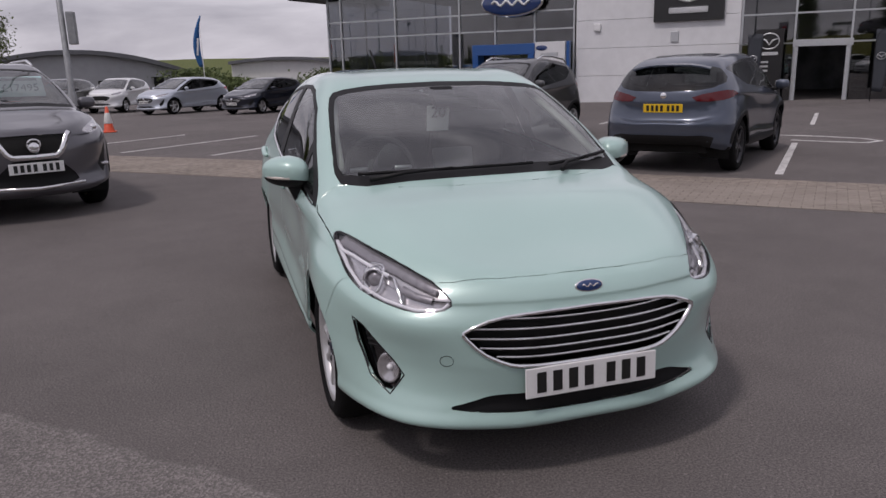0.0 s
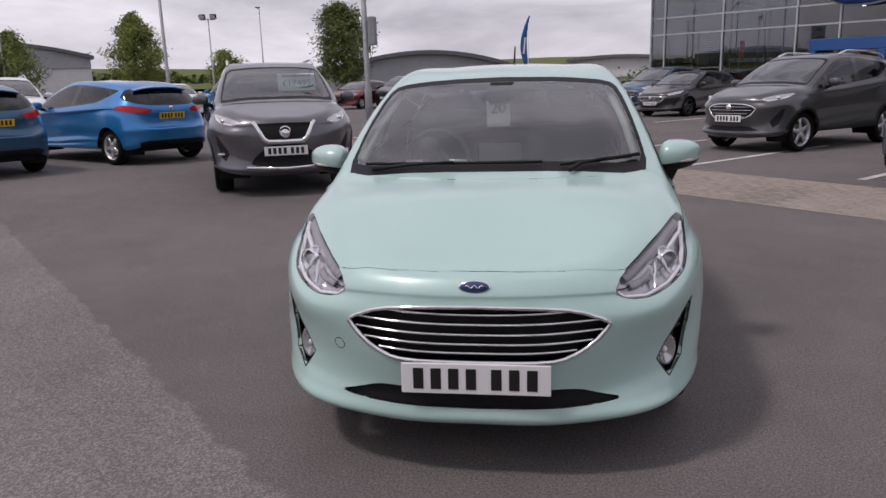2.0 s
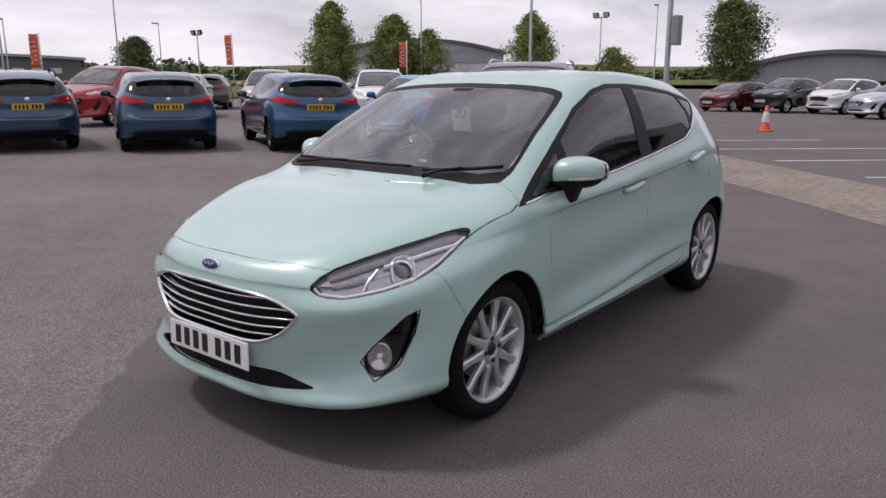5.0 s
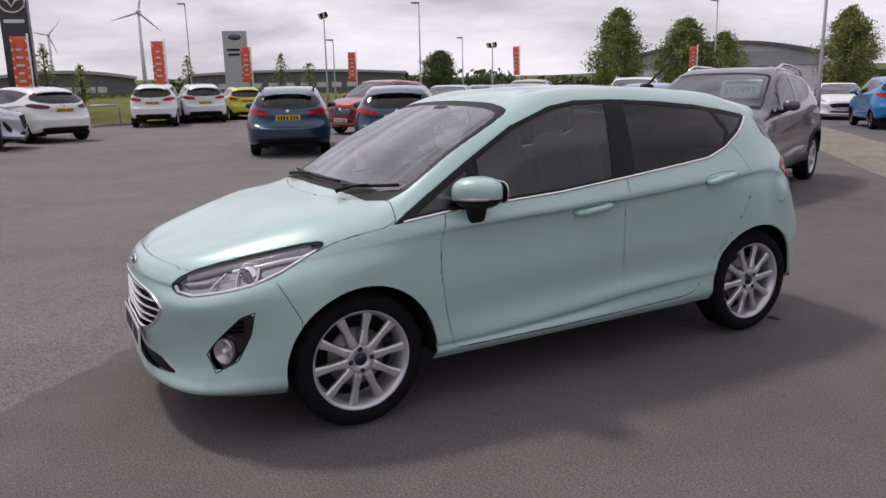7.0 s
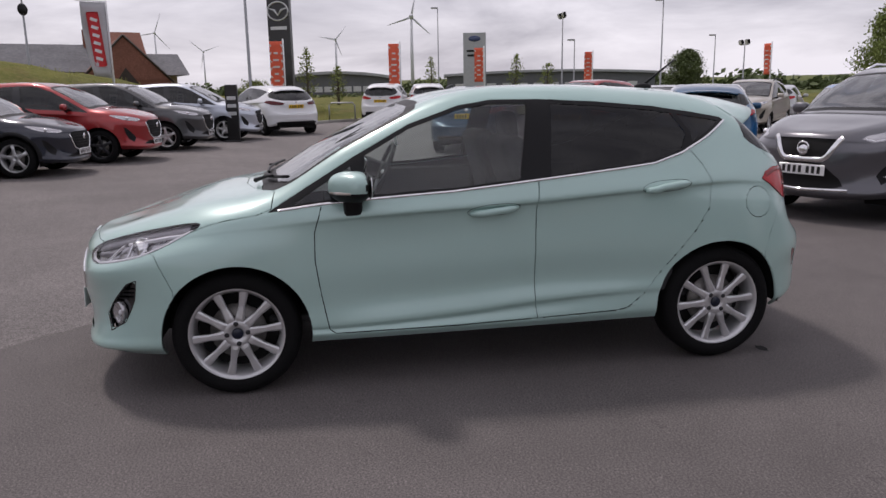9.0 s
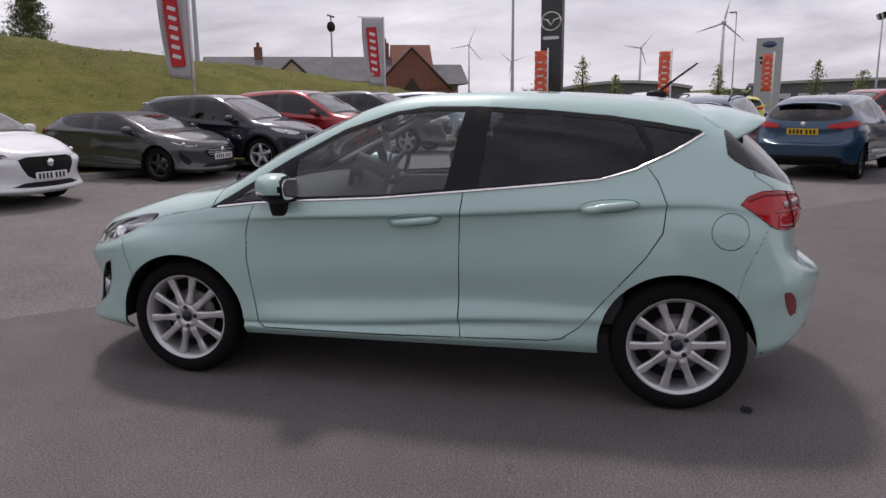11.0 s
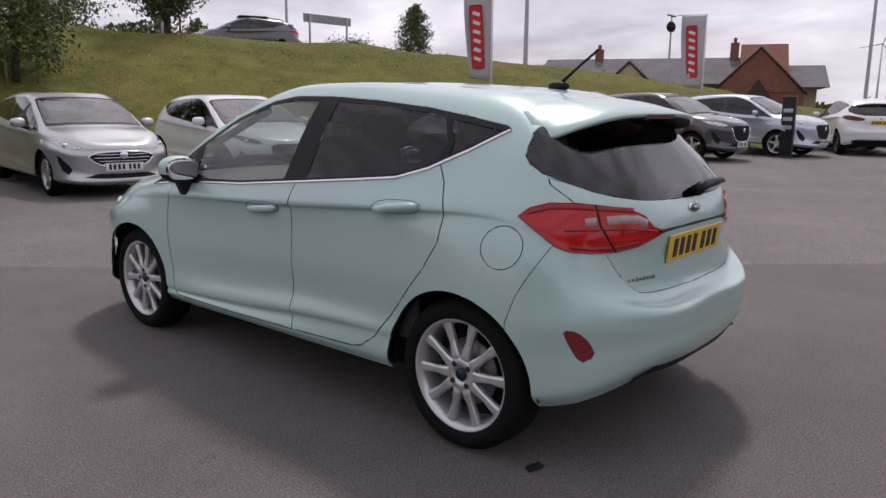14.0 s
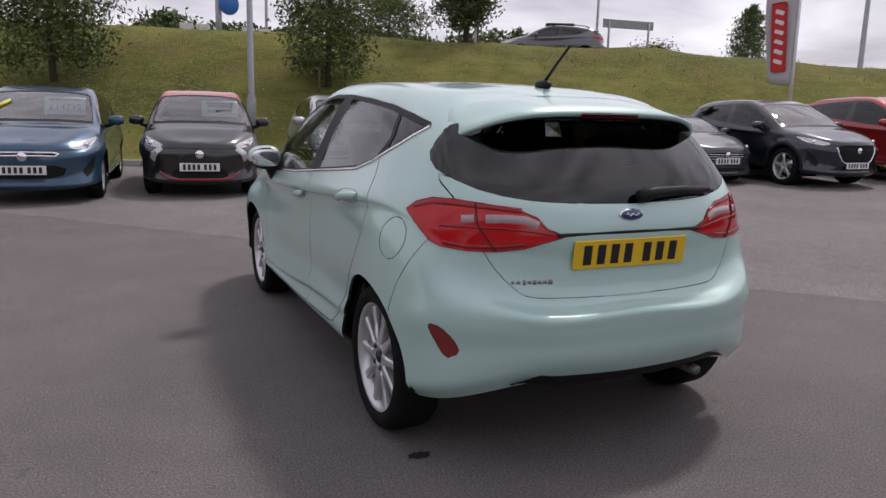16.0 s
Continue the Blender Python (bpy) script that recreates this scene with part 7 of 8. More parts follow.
def glazing(xs, zs, y=0.0):
    for i, (x0, x1) in enumerate(zip(xs, xs[1:])):
        for z0, z1 in zip(zs, zs[1:]):
            sr_box("pane", x0 + .03, x1 - .03, y + .045, y + .06, z0 + .03, z1 - .03, SHOW_GLASS)
    for x in xs:
        sr_box("mullion", x - .035, x + .035, y - .02, y + .14, 0, zs[-1], FRAME)
    for z in zs:
        sr_box("transom", xs[0] - .035, xs[-1] + .035, y - .012, y + .12, z - .03, z + .03, FRAME)


glazing([-21.0, -20.2, -17.05, -13.6, -11.8, -9.9, -8.1], [.05, 3.25, 4.02, 5.5, TOP])
# flank of the glazed corner
for k in range(4):
    sr_box("flank_pane", -20.98, -20.96, .1 + k * 3.4, .1 + k * 3.4 + 3.34, .05, TOP, SHOW_GLASS)
    sr_box("flank_mullion", -21.03, -20.95, .04 + k * 3.4, .12 + k * 3.4, 0, TOP, FRAME)
glazing([-1.3, .60, 2.52, 5.2, 8.0, 11, 14, 17, 20, 23, 26], [2.30, 3.40, 4.5, TOP])
glazing([-1.3, .60], [.05, 2.3])
glazing([2.52, 5.2, 8.0, 11, 14, 17, 20, 23, 26], [.05, 2.3])
sr_box("door_header", .55, 2.6, -.03, .2, 2.16, 2.42, FRAME, None, .01)
sr_box("door_post", .60, .74, -.03, .2, 0, 2.2, FRAME)
sr_box("door_post", 2.38, 2.52, -.03, .2, 0, 2.2, FRAME)
# spots on the ceiling
for k in range(26):
    rx = random.Random(k)
    x, y = rx.uniform(-20, 24), rx.uniform(1.0, 8)
    build("ceiling_spot", *blob((x, y, rx.choice((4.3, 4.9, 5.4))), (.10, .10, .03), 2, 10, 6), SPOT, sr, "lit ceiling spotlight")
# dark furniture shapes on the showroom floor
for x, y in ((-18.5, 4), (-15, 6), (4.5, 3), (8, 4)):
    sr_box("display_desk", x, x + 1.4, y, y + .7, 0, 1.1, BLACK_TRIM, None, .03)

pt = empty("entrance_portal", mb)
tagged(pt, "bright blue entrance portal on the showroom front", "portal")
rbox("lintel", (3.0, .7, .46), pose(-11.15, -.35, 2.42), PORTAL_BLUE, pt, .02, 1)
rbox("jamb", (.28, .7, 2.2), pose(-12.5, -.35, 1.10), PORTAL_BLUE, pt, .02, 1)
rbox("jamb", (.28, .7, 2.2), pose(-9.83, -.35, 1.10), PORTAL_BLUE, pt, .02, 1)
ps = empty("sign_panel", mb)
tagged(ps, "white upright sign panel with a blue oval beside the entrance", "sign")
rbox("panel", (1.38, .16, 2.66), pose(-8.98, -.55, 1.36), WHITE_CLAD, ps, .01, 1)
build("oval", *blob((-9.35, -.64, 2.44), (.27, .02, .11), 2, 20, 8), BADGE_BLUE, ps)
rbox("name_bar", (.78, .012, .15), pose(-9.0, -.64, 2.16), FRAME, ps, .01, 1)
for k in range(3):
    rbox("text_bar", (.30, .012, .06), pose(-8.9, -.64, 1.55 - .35 * k), FRAME, ps, .005, 1)
rbox("edge_panel", (.14, .20, 2.66), pose(-8.16, -.55, 1.36), PORTAL_BLUE, ps, .01, 1)

ov = empty("oval_sign", mb)
tagged(ov, "large blue oval sign with a silver rim", "sign")
build("rim", *blob((-10.87, -.30, 4.42), (1.48, .10, .60), 2, 40, 12), CHROME, ov)
build("face", *blob((-10.87, -.36, 4.42), (1.40, .10, .53), 2, 40, 12), BADGE_BLUE, ov, "blue oval face")
vf = tube([(-11.75 + 1.76 * i / 16, -.46, 4.40 + .11 * math.sin(i * 1.25)) for i in range(17)], .055, 6)
build("script_line", *vf, WHITE_STEEL, ov)
ms = empty("square_sign", mb)
tagged(ms, "black square sign with a silver ring mark on white cladding", "sign")
rbox("panel", (2.72, .14, 2.30), pose(-3.34, -.12, 4.45), SIGN_BLACK, ms, .015, 1)
wing_mark(ms, pose(-3.34, -.22, 4.65), .62)
rbox("name_bar", (1.52, .03, .24), pose(-3.34, -.21, 3.72), SIGN_SILVER, ms, .05, 2)
rbox("alarm_box", (.30, .12, .30), pose(-7.05, -.08, 3.2), WHITE_STEEL, sr, .05, 2)
rbox("wall_vent", (.32, .06, .42), pose(-3.85, -.05, 2.70), FRAME, sr, .02, 1)
mt = empty("totem_sign", mb)
tagged(mt, "black upright sign with a silver ring mark by the doors", "sign")
rbox("panel", (.98, .22, 2.80), pose(-.22, -.75, 1.42), SIGN_BLACK, mt, .015, 1)
wing_mark(mt, pose(-.22, -.88, 2.38), .30)
rbox("name_bar", (.66, .02, .12), pose(-.22, -.87, 1.93), SIGN_SILVER, mt, .02, 1)
for k in range(3):
    rbox("text_bar", (.30, .012, .07), pose(-.36, -.87, 1.62 - .16 * k), SIGN_SILVER, mt, .005, 1)
for x in (3.25, -.95):
    ff = empty("feather_flag", mb @ pose(x, -1.6 if x > 0 else -1.0, 0))
    tagged(ff, "dark grey feather flag on a black base", "flag", group="feather flags")
    build("pole", *tube([(0, 0, 0), (0, 0, 2.2), (.1, 0, 2.55), (.28, 0, 2.72)], [.02, .015, .012, .01], 6), BLACK_TRIM, ff)
    fl = cloth("flag_cloth", .52, 2.1, .55, NAVYCLOTH, ff, .06, 2, .35, 0)
    build("base", *blob((0, 0, .06), (.34, .34, .07), 2.4, 20, 8), BLACK_TRIM, ff)
    wing_mark(fl, pose(.22, -.06, 1.75), .12)

# ---- far buildings ----
SHED = material("grey_metal_cladding", (.33, .34, .355), rough=.5, grain=1.5, amount=.06, big=.2, big_amount=.06)
SHED_D = material("dark_grey_metal_roof", (.11, .115, .125), rough=.5, grain=1.5, amount=.08)
SHED_W = material("white_shed_wall", (.62, .62, .62), rough=.6, grain=1.5, amount=.05)
TILE = material("slate_roof", (.125, .125, .135), rough=.85, grain=6, amount=.2, big=.8, big_amount=.15, bump=.3, bump_scale=12)
BRICK = material("red_brown_brick", (.20, .085, .060), rough=.9, grain=12, amount=.2, big=1, big_amount=.1, bump=.3, bump_scale=30)
CREAM = material("cream_render", (.45, .38, .27), rough=.9, grain=3, amount=.08)
WOOD_D = material("dark_barge_board", (.04, .028, .022), rough=.7, grain=8, amount=.2)


def arched_shed(name, p0, p1, z0, eave, rise, depth, wall, roofm, label):
    """A metal shed whose long front wall runs from p0 to p1 under a shallow bow roof."""
    d = Vector((p1[0] - p0[0], p1[1] - p0[1], 0))
    L = d.length
    t = d.normalized()
    n = Vector((-t.y, t.x, 0))
    ob = empty(name, Matrix(((t.x, n.x, 0, p0[0]), (t.y, n.y, 0, p0[1]), (0, 0, 1, z0), (0, 0, 0, 1))))
    tagged(ob, label, "building")
    k = 24
    V, F = [], []
    for i in range(k + 1):
        u = i / k
        top = eave + rise * (1 - (2 * u - 1) ** 2)
        V += [(u * L, 0, 0), (u * L, 0, top), (u * L, depth, 0), (u * L, depth, top)]
    for i in range(k):
        a, b = i * 4, i * 4 + 4
        F += [(a, b, b + 1, a + 1), (a + 2, a + 3, b + 3, b + 2)]
    F += [(0, 1, 3, 2), (k * 4, k * 4 + 2, k * 4 + 3, k * 4 + 1)]
    build("wall", V, F, wall, ob, smooth=False)
    V, F = [], []
    for i in range(k + 1):
        u = -.015 + 1.03 * i / k
        top = eave + rise * (1 - (2 * u - 1) ** 2) + .02
        V += [(u * L, -.7, top), (u * L, -.7, top + .38), (u * L, depth + .5, top), (u * L, depth + .5, top + .38)]
    for i in range(k):
        a, b = i * 4, i * 4 + 4
        F += [(a, b, b + 1, a + 1), (a + 1, b + 1, b + 3, a + 3), (a, a + 2, b + 2, b), (a + 2, a + 3, b + 3, b + 2)]
    F += [(0, 1, 3, 2), (k * 4, k * 4 + 2, k * 4 + 3, k * 4 + 1)]
    build("roof", V, F, roofm, ob, smooth=False)
    return ob, L


wh, L = arched_shed("warehouse", (-21.0, 68.6), (-2.6, 72.0), -.8, 2.3, 1.75, 18, SHED, SHED_D, "long grey metal warehouse with a bowed roof")
for k in range(16):
    rbox("cladding_rib", (.06, .05, 2.2), pose(.6 + k * 1.1, -.025, 1.1), SHED, wh, 0, 1)
build("oval_sign", *blob((1.4, -.08, 2.3), (.65, .04, .32), 2, 20, 8), BADGE_BLUE, wh)
rbox("doorway", (1.6, .08, 1.5), pose(12.2, -.04, 1.0), BLACK_TRIM, wh, .01, 1)
rbox("wall_sign", (.9, .06, .9), pose(16.6, -.05, 1.5), BLACK_TRIM, wh, .01, 1)
so_, L = arched_shed("showroom_shed", (-66.5, 61.5), (-50.5, 75.5), -.2, 4.3, 1.5, 20, SHED_W, SHED_D, "far pale showroom with a dark bowed roof")
rbox("upper_band", (L, .2, 1.6), pose(L / 2, -.1, 4.1), SHED, so_, .02, 1)
rbox("doorway", (4.2, .08, 1.7), pose(8.5, -.05, 1.6), BLACK_TRIM, so_, .01, 1)
build("ring_mark", *moved(lathe([(.5, .03), (.62, .04), (.70, .0)], 24), pose(16.5, -.1, 3.0, 0, 0, -90)), SIGN_SILVER, so_)
lb, L = arched_shed("low_office", (-104, -6.5), (-103.5, 10.5), .5, 2.9, .8, 12, SHED_D, SHED, "low dark office building with a pale curved roof")
for k in range(9):
    rbox("window", (1.1, .08, .75), pose(2.2 + k * 1.35, -.04, 1.65), LAMP_GLASS, lb, .01, 1)
lb, L = arched_shed("low_office", (-121, 21), (-115, 55), .5, 3.5, .5, 14, SHED_D, SHED, "long low far building with a pale flat roof")
for k in range(12):
    rbox("window", (1.6, .08, .8), pose(2.2 + k * 2.6, -.04, 1.9), LAMP_GLASS, lb, .01, 1)
fw, L = arched_shed("far_warehouse", (3, 97), (15, 93), -1, 3.3, .4, 10, SHED_W, SHED_D, "far pale warehouse behind trees")

# ---- the pub beyond the bank ----
pub = empty("pub_building", Matrix.Translation((-35.14, -22.6, 1.2)) @ Matrix.Rotation(radians(111), 4, "Z") @ Matrix.Scale(.85, 4))
tagged(pub, "long pub with slate roofs, a brick gable and chimneys", "building")


def gable_roof(x0, x1, y0, y1, eave, ridge, mat, parent, axis="x"):
    if axis == "x":
        ym = (y0 + y1) / 2
        V = [(x0, y0, eave), (x1, y0, eave), (x1, y1, eave), (x0, y1, eave), (x0, ym, ridge), (x1, ym, ridge)]
        F = [(0, 1, 5, 4), (2, 3, 4, 5), (0, 4, 3), (1, 2, 5), (0, 3, 2, 1)]
    else:
        xm = (x0 + x1) / 2
        V = [(x0, y0, eave), (x1, y0, eave), (x1, y1, eave), (x0, y1, eave), (xm, y0, ridge), (xm, y1, ridge)]
        F = [(0, 4, 5, 3), (1, 2, 5, 4), (0, 1, 4), (2, 3, 5), (0, 3, 2, 1)]
    return build("roof", V, F, mat, parent, smooth=False)


rbox("main_wall", (17.6, 5, 2.0), pose(9.2, 3, 1.0), CREAM, pub, .02, 1)
gable_roof(.2, 13.6, -.5, 6.4, 1.9, 3.75, TILE, pub)
gable_roof(13.4, 18.6, -.6, 6.2, 1.7, 3.2, TILE, pub)
rbox("brick_gable_wall", (5.2, 4.0, 1.4), pose(14.4, -.5, .7), BRICK, pub, .02, 1)
V = [(11.8, -2.55, 1.35), (17.0, -2.55, 1.35), (14.4, -2.55, 3.93), (11.8, 2, 1.35), (17.0, 2, 1.35), (14.4, 2, 3.93)]
build("brick_gable", V, [(0, 1, 2), (3, 5, 4), (0, 2, 5, 3), (1, 4, 5, 2), (0, 3, 4, 1)], BRICK, pub, smooth=False)
for s in (-1, 1):
    build("barge_board", *tube([(14.4 + s * 2.75, -2.62, 1.2), (14.4, -2.62, 4.02)], .07, 4), WOOD_D, pub)
gable_roof(13.4, 16.3, .2, 5.6, 2.2, 4.60, BRICK, pub)
V = [(4.6, -0.75, 1.5), (8.4, -0.75, 1.5), (6.5, -0.75, 3.25), (4.6, 2, 1.5), (8.4, 2, 1.5), (6.5, 2, 3.25)]
build("cream_gable", V, [(0, 1, 2), (3, 5, 4), (0, 2, 5, 3), (1, 4, 5, 2), (0, 3, 4, 1)], CREAM, pub, smooth=False)
for s in (-1, 1):
    build("barge_board", *tube([(6.5 + s * 2.05, -.82, 1.35), (6.5, -.82, 3.35)], .09, 4), WOOD_D, pub)
rbox("sign_bar", (1.9, .03, .16), pose(6.5, -.80, 2.0), WOOD_D, pub, .01, 1)
V = [(13.55, -2.6, .9), (15.25, -2.6, .9), (14.4, -2.6, 2.1), (13.55, -2.3, .9), (15.25, -2.3, .9), (14.4, -2.3, 2.1)]
build("porch_gable", V, [(0, 1, 2), (0, 2, 5, 3), (1, 4, 5, 2)], WOOD_D, pub, smooth=False)
for x, z in ((4.0, 4.4), (13.0, 4.7)):
    ch = rbox("chimney", (.55, .55, 1.5), pose(x, 2.8, z - .75), BRICK, pub, .02, 1)
    rbox("chimney_pot", (.22, .22, .35), pose(x, 2.8, z + .15), BRICK, ch, .03, 1)
rbox("far_wall", (9, .5, 1.9), pose(-4.5, 4, 1.0), SHED_D, pub, .02, 1)

# ---- board on two posts above the bank ----
bd = empty("road_sign", Matrix.Translation((-15.8, -18.8, 3.0)) @ Matrix.Rotation(radians(-3), 4, "Z"))
tagged(bd, "road sign board seen from behind on two posts", "sign")
rbox("board", (2.15, .06, .30), pose(0, 0, 1.48), GALV, bd, .01, 1)
for s in (-1, 1):
    build("post", *tube([(s * .85, .05, -.3), (s * .85, .05, 1.55)], .04, 8), GALV, bd)
rs = empty("road_sign", Matrix.Translation((-3.55, -34, 3.45)) @ Matrix.Rotation(radians(10), 4, "Z"))
tagged(rs, "blue round arrow sign on a grey post", "sign")
build("post", *tube([(0, 0, -.2), (0, 0, 3.6)], .15, 10), GALV, rs)
build("disc", *moved(lathe([(0, .02), (.48, .02), (.5, 0), (0, -.02)], 28), pose(-.42, .25, 2.50, 0, 0, 90)), material("blue_sign_face", (.02, .13, .45), rough=.4, grain=9, amount=.05), rs)

# ---- wind turbines ----
TURB = material("white_turbine", (.62, .63, .66), rough=.5, grain=.5, amount=.05)
for x, y, h, r, a0 in ((-392, 50, 37, 13, 12), (-595, 17, 40, 13, 40), (-782, -151, 60, 20, 20), (-888, -121, 48, 18, 70)):
    tb = empty("wind_turbine", Matrix.Translation((x, y, 3)) @ Matrix.Rotation(math.atan2(y, x) - math.pi / 2, 4, "Z"))
    tagged(tb, "distant white three-bladed wind turbine", "wind turbine", group="wind turbines")
    build("tower", *tube([(0, 0, 0), (0, 0, h)], [1.1, .65], 10), TURB, tb)
    build("nacelle", *blob((0, 0, h), (1.2, 3, 1.2), 2.4, 12, 8), TURB, tb)
    for k in range(3):
        a = radians(a0 + 120 * k)
        build("blade", *tube([(0, 3.1, h), (math.sin(a) * r * .3, 3.1, h + math.cos(a) * r * .3), (math.sin(a) * r, 3.1, h + math.cos(a) * r)], [.5, .6, .12], 6), TURB, tb)

# ---- trees, hedges, far country ----
BARK = material("grey_brown_bark", (.075, .058, .045), rough=.9, grain=30, amount=.3, bump=.5, bump_scale=40)


def leaf_material(name, c):
    m = material(name, c, rough=.6, grain=.9, amount=.30, spec=.3, big=6, big_amount=.25)
    return m


LEAF_A = leaf_material("mid_green_leaves", (.185, .230, .062))
LEAF_B = leaf_material("fresh_green_leaves", (.205, .245, .066))
LEAF_C = leaf_material("shaded_green_leaves", (.115, .145, .044))
LEAF_D = leaf_material("dark_green_leaves", (.092, .122, .044))


def tree(x, y, z, h, r, mat, seed, leaves=1500, size=.16, low=.25, shape=1.0, droop=0.0, trunk=.10, name="tree", label=""):
    """A tree: tapered trunk, limbs and a ragged crown of single leaves in clumps."""
    g = random.Random(seed)
    ob = empty(name, Matrix.Translation((x, y, z)))
    tagged(ob, label or "leafy green tree with an uneven crown", "tree")
    lean = (g.uniform(-.04, .04), g.uniform(-.04, .04))
    spine = [Vector((lean[0] * h * t + .03 * h * math.sin(3 * t + seed) * t, lean[1] * h * t, h * t)) for t in (0, .15, .3, .5, .7, .88, 1.0)]
    sets = [tube(spine, [trunk * (1.25 - t * 1.15) for t in (0, .15, .3, .5, .7, .88, 1.0)], 8)]
    tips = []
    nl = 52
    for i in range(nl):
        t = low + (1 - low) * ((i + g.random()) / nl)
        k = min(5, int(t * 6))
        p = spine[0].lerp(spine[-1], t)
        prof = math.sin(math.pi * min(1, ((t - low) / (1 - low)) * .86 + .14) ** shape) ** .75
        reach = r * prof * g.uniform(.65, 1.08)
        a = i * 2.4 + g.uniform(-.4, .4)
        end = p + Vector((math.cos(a) * reach, math.sin(a) * reach, reach * (.45 - droop) + g.uniform(-.1, .2)))
        midp = p.lerp(end, .5) + Vector((0, 0, .10 * reach))
        sets.append(tube([p, midp, end], [trunk * .38 * (1.1 - t), trunk * .22 * (1.1 - t), .006], 5))
        for q in (.45, .7, .9, 1.0):
            tips.append((p.lerp(end, q) + Vector((0, 0, .1 * reach * (1 - q))), .16 * r + .30 * r * prof * q * .7))
    build("trunk", *join(*sets), BARK, ob)
    V, F = [], []
    for _ in range(leaves):
        c, rad = g.choice(tips)
        d = Vector((g.gauss(0, 1), g.gauss(0, 1), g.gauss(0, .8))) * rad * .50
        p = c + d - Vector((0, 0, droop * abs(g.gauss(0, .5))))
        s = size * g.uniform(.55, 1.25)
        u = Vector((g.gauss(0, 1), g.gauss(0, 1), g.gauss(0, 1))).normalized()
        v = u.orthogonal().normalized()
        w = u.cross(v)
        an = g.uniform(0, 6.28)
        v, w = v * math.cos(an) + w * math.sin(an), w * math.cos(an) - v * math.sin(an)
        o = len(V)
        V += [p - v * s, p - w * s * .42, p + v * s, p + w * s * .42 + u * s * .18]
        F.append((o, o + 1, o + 2, o + 3))
    build("crown", V, F, mat, ob, smooth=False)
    return ob


tree(-13.9, 48.3, -.5, 6.6, 2.0, LEAF_C, 1, 20000, .105, .18, .9, name="tree", label="tall green tree behind the far row of cars")
tree(-36.1, 32.8, -.1, 6.2, 1.75, LEAF_A, 2, 20000, .10, .08, .75, label="dense conical green tree")
tree(-35.3, 38.6, -.1, 5.6, 1.85, LEAF_A, 3, 20000, .10, .08, .75, label="dense rounded green tree")
tree(-33.2, 39.9, -.1, 4.6, 1.6, LEAF_A, 13, 8000, .10, .08, .8)
tree(-28.5, 46.5, -.3, 6.1, 1.85, LEAF_B, 4, 20000, .10, .08, .75, label="dense yellowish green tree")
tree(-24.2, 52.0, -.3, 3.6, 1.6, LEAF_B, 14, 7000, .10, .1, .8)
tree(-58.4, 31.4, .2, 4.3, 1.6, LEAF_D, 5, 10000, .12, .1, .8, label="dark rounded tree beyond the lot")
tree(-46.0, 12.6, .2, 3.6, .6, LEAF_A, 6, 500, .085, .2, .8, label="thin young tree with sparse leaves")
tree(-50.0, 7.6, .2, 3.6, .6, LEAF_A, 7, 500, .085, .2, .8, label="thin young tree with sparse leaves")
tree(-56.0, 18.0, .2, 3.4, .8, LEAF_A, 8, 600, .09, .2, .8, label="thin young tree with sparse leaves")
tree(-44.5, -1.2, .6, 3.6, .6, LEAF_B, 9, 600, .085, .15, .8, label="thin young tree by the verge")
tree(-48.5, .8, .6, 2.6, .6, LEAF_B, 10, 600, .085, .15, .8, label="thin young tree by the verge")
tree(-52, -5.0, .8, 1.5, 1.2, LEAF_B, 11, 1500, .09, .05, .7, label="low bushy green shrub by the verge")
# on the bank
tree(-3.35, -14.3, 1.80, 5.6, 1.25, LEAF_C, 21, 19000, .064, .08, .85, .35, .07, label="slender drooping tree on the grass bank")
tree(2.75, -15.7, 1.72, 5.4, 1.50, LEAF_C, 22, 24000, .064, .10, .85, .35, .07, label="slender drooping tree on the grass bank")
tree(-8.5, -17.2, 3.15, 3.7, 1.15, LEAF_D, 23, 18000, .065, .16, .9, .1, .09, label="small tree at the top of the bank")
tree(-48.5, -45.0, 3.2, 7.0, 1.7, LEAF_D, 25, 12000, .11, .04, .80, 0, .08, label="upright dark green tree beside the road")
tree(-13.0, -36.0, 3.4, 3.6, 2.6, LEAF_D, 26, 5000, .11, .1, .8, label="dark rounded tree beyond the road")
tree(-21.5, -37.0, 3.4, 2.6, 1.0, LEAF_D, 27, 900, .14, .05, .8, label="small dark conical tree")
tree(-17.6, -19.5, 3.2, .55, .9, LEAF_D, 28, 1500, .045, .02, .6, label="low dark bush on the crest")
tree(-4.0, -70.0, 3.8, 5.0, 3.6, LEAF_D, 30, 1800, .3, .1, .8)
# stakes beside the bank trees
STAKE = material("weathered_stake_wood", (.16, .12, .085), rough=.9, grain=30, amount=.25)
for x, y, z in ((-3.05, -14.0, 1.66), (-3.75, -14.2, 1.72), (-8.15, -16.95, 3.05), (-8.9, -17.2, 3.1)):
    st = build("tree_stake", *tube([(x, y, z), (x, y, z + .75)], .03, 6), STAKE)
    tagged(st, "short wooden stake beside a young tree", "stake", group="tree stakes")


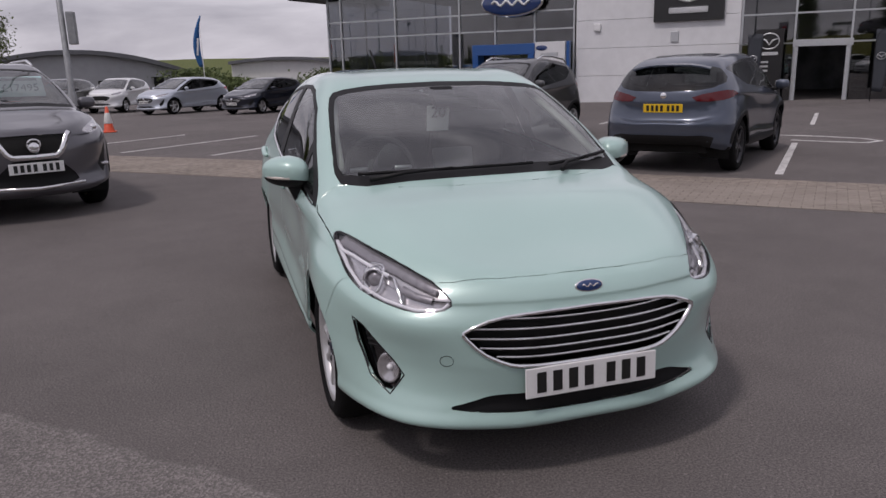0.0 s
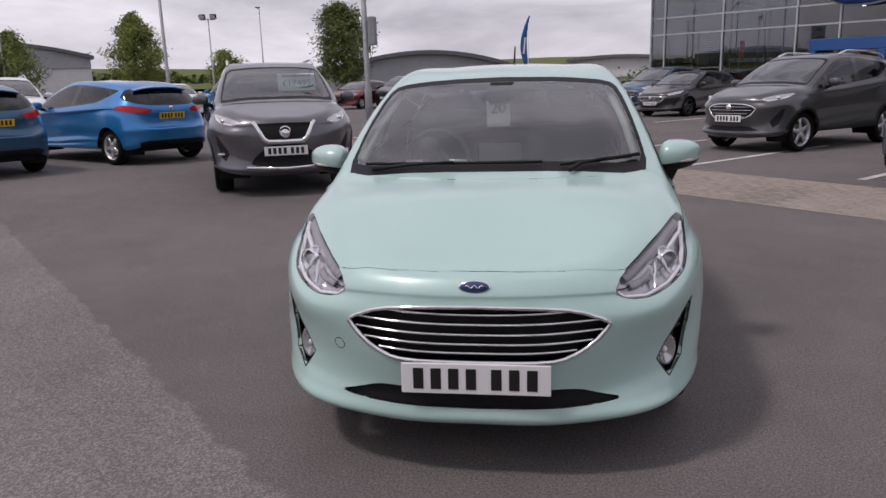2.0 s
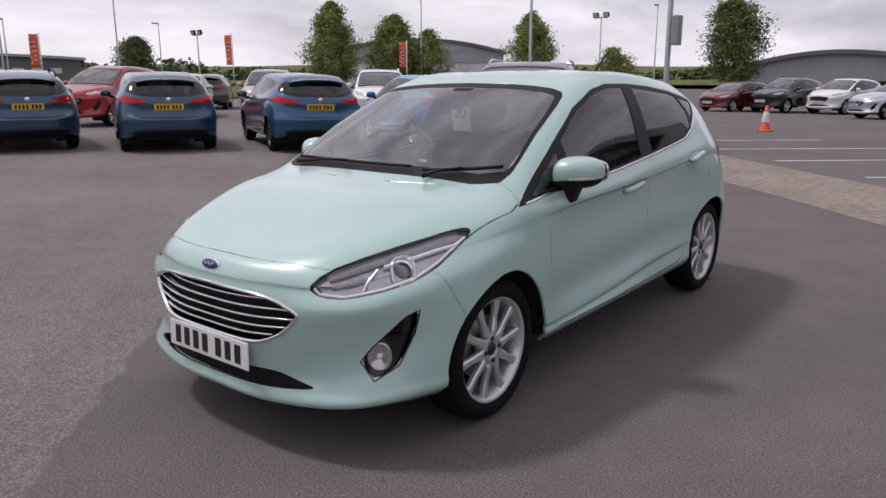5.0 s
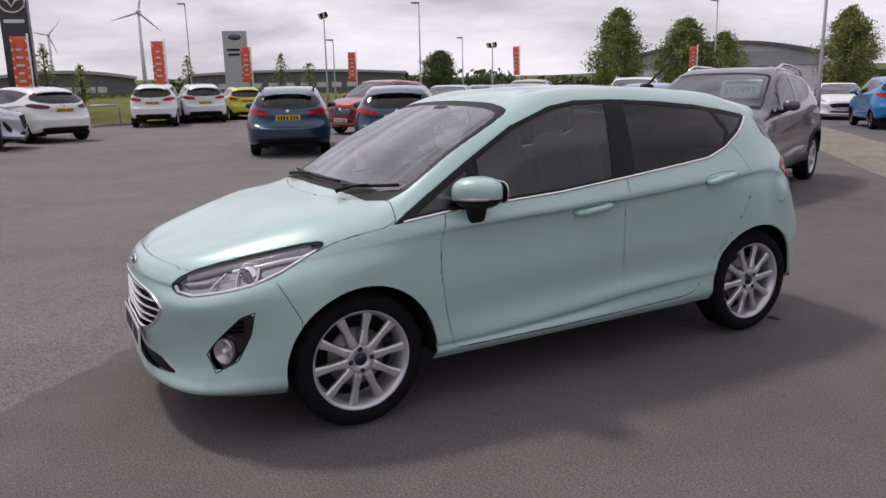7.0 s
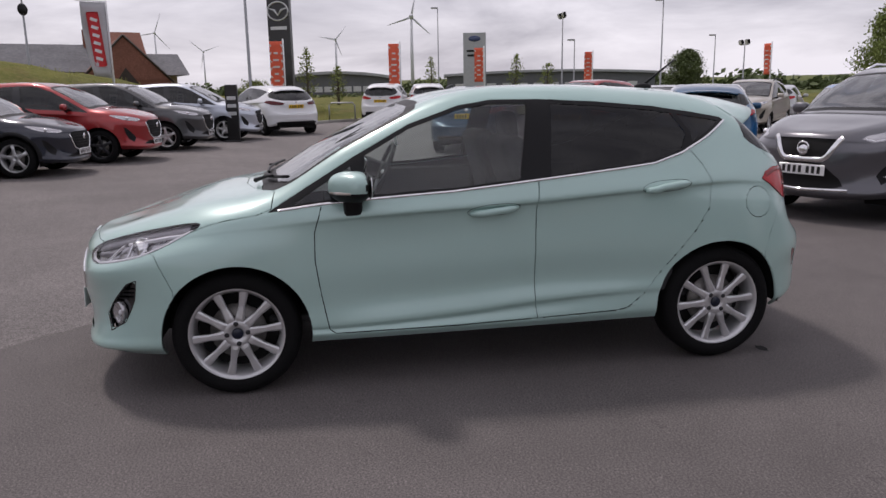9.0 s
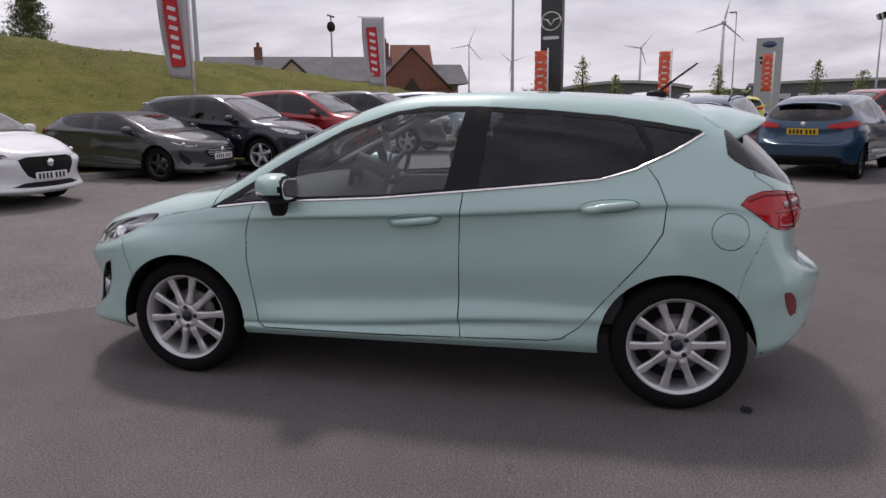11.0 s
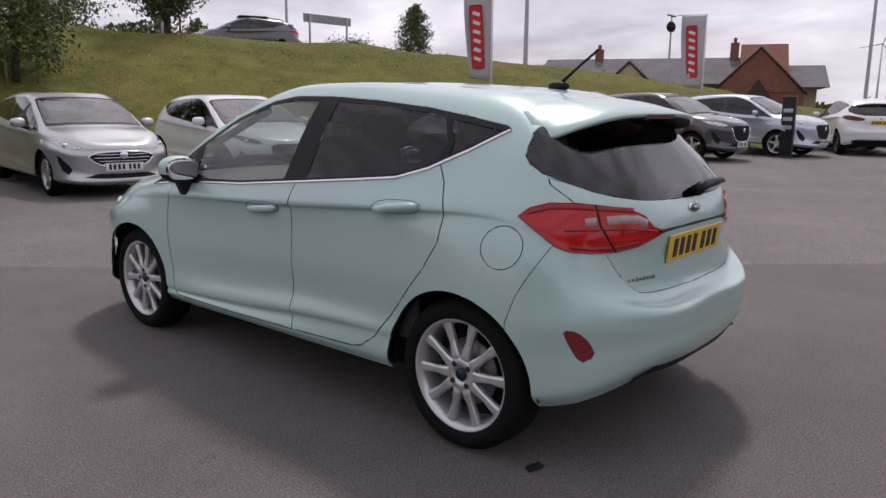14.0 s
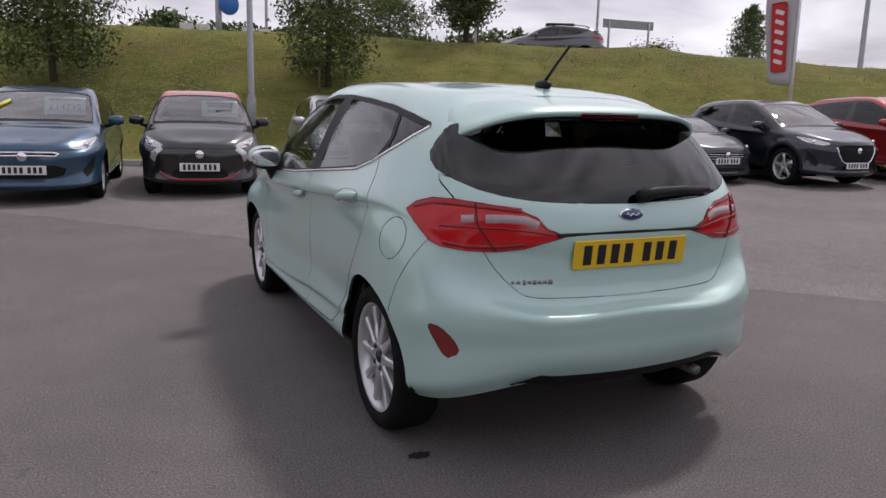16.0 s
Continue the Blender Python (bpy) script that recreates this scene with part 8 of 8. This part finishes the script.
def hedge(name, path, h, w, mat, seed, n, size, label):
    """A ragged line of far foliage, leaf by leaf."""
    g = random.Random(seed)
    V, F = [], []
    for _ in range(n):
        i = g.randrange(len(path) - 1)
        p = Vector(path[i]).lerp(Vector(path[i + 1]), g.random())
        top = h * (.55 + .45 * noise.noise(Vector((p.x * .09, p.y * .09, seed))) + .25 * noise.noise(Vector((p.x * .35, p.y * .35, seed))))
        q = p + Vector((g.gauss(0, w * .3), g.gauss(0, w * .3), max(.1, top) * g.random() ** .8))
        s = size * g.uniform(.6, 1.3)
        u = Vector((g.gauss(0, 1), g.gauss(0, 1), g.gauss(0, 1))).normalized()
        v = u.orthogonal().normalized() * s
        k = u.cross(v) * .6
        o = len(V)
        V += [q - v, q - k, q + v, q + k]
        F.append((o, o + 1, o + 2, o + 3))
    return tagged(build(name, V, F, mat, smooth=False), label, "hedge", kind="stuff")


hedge("far_hedge", [(-3, 70, -.6), (8, 62, -.6), (16, 52, -.6)], 3.4, 3.0, LEAF_D, 1, 20000, .13, "dark ragged trees between far sheds")
hedge("far_hedge", [(20, -60, 3.2), (0, -66, 3.2), (-25, -62, 3.2), (-40, -55, 3.2)], 7.6, 3, LEAF_D, 2, 22000, .24, "dark tree belt beyond the road")
hedge("far_hedge", [(-180, -70, 0), (-200, 0, 0), (-190, 70, 0), (-150, 130, 0), (-90, 170, 0), (-30, 180, 0)], 6.0, 10, LEAF_D, 3, 16000, .8, "dark tree belt on the horizon")
hedge("far_hedge", [(-90, -12, .3), (-86, 6, .3), (-90, 28, .3), (-86, 60, .3)], 1.5, 3, LEAF_D, 4, 7000, .16, "green shrubs in the distance")

def bank_top(x, y):
    """Height of the bank's sheet over a place."""
    return min(((v[0] - x) ** 2 + (v[1] - y) ** 2, v[2]) for v in bverts)[1]


# low slabs on the crest
SLAB = material("pale_stone_slab", (.42, .42, .40), rough=.8, grain=9, amount=.12)
for k, (x, y) in enumerate(((-.65, -20.0), (-1.13, -20.1), (-2.46, -20.0), (-2.97, -20.1))):
    tagged(rbox("stone_slab", (.40, .06, .26), pose(x, y, bank_top(x, y) + .09, 25, 0, 8), SLAB, None, .01, 1), "leaning pale slab on the crest", "slab", group="crest slabs")

# fields and hills
fv, ff = [], []
for k in range(49):
    a = 2 * math.pi * k / 48
    for r, z in ((95, .35), (300, 1.0), (900, 8.0), (1800, 26 + 18 * noise.noise(Vector((math.cos(a) * 2.2, math.sin(a) * 2.2, 1)))), (2600, 6.0)):
        fv.append((r * math.cos(a), r * math.sin(a), z))
for k in range(48):
    for j in range(4):
        ff.append((k * 5 + j, k * 5 + j + 1, k * 5 + j + 6, k * 5 + j + 5))
tagged(build("far_fields", fv, ff, FIELD), "hazy green fields and low hills on the horizon", "fields", kind="structure")
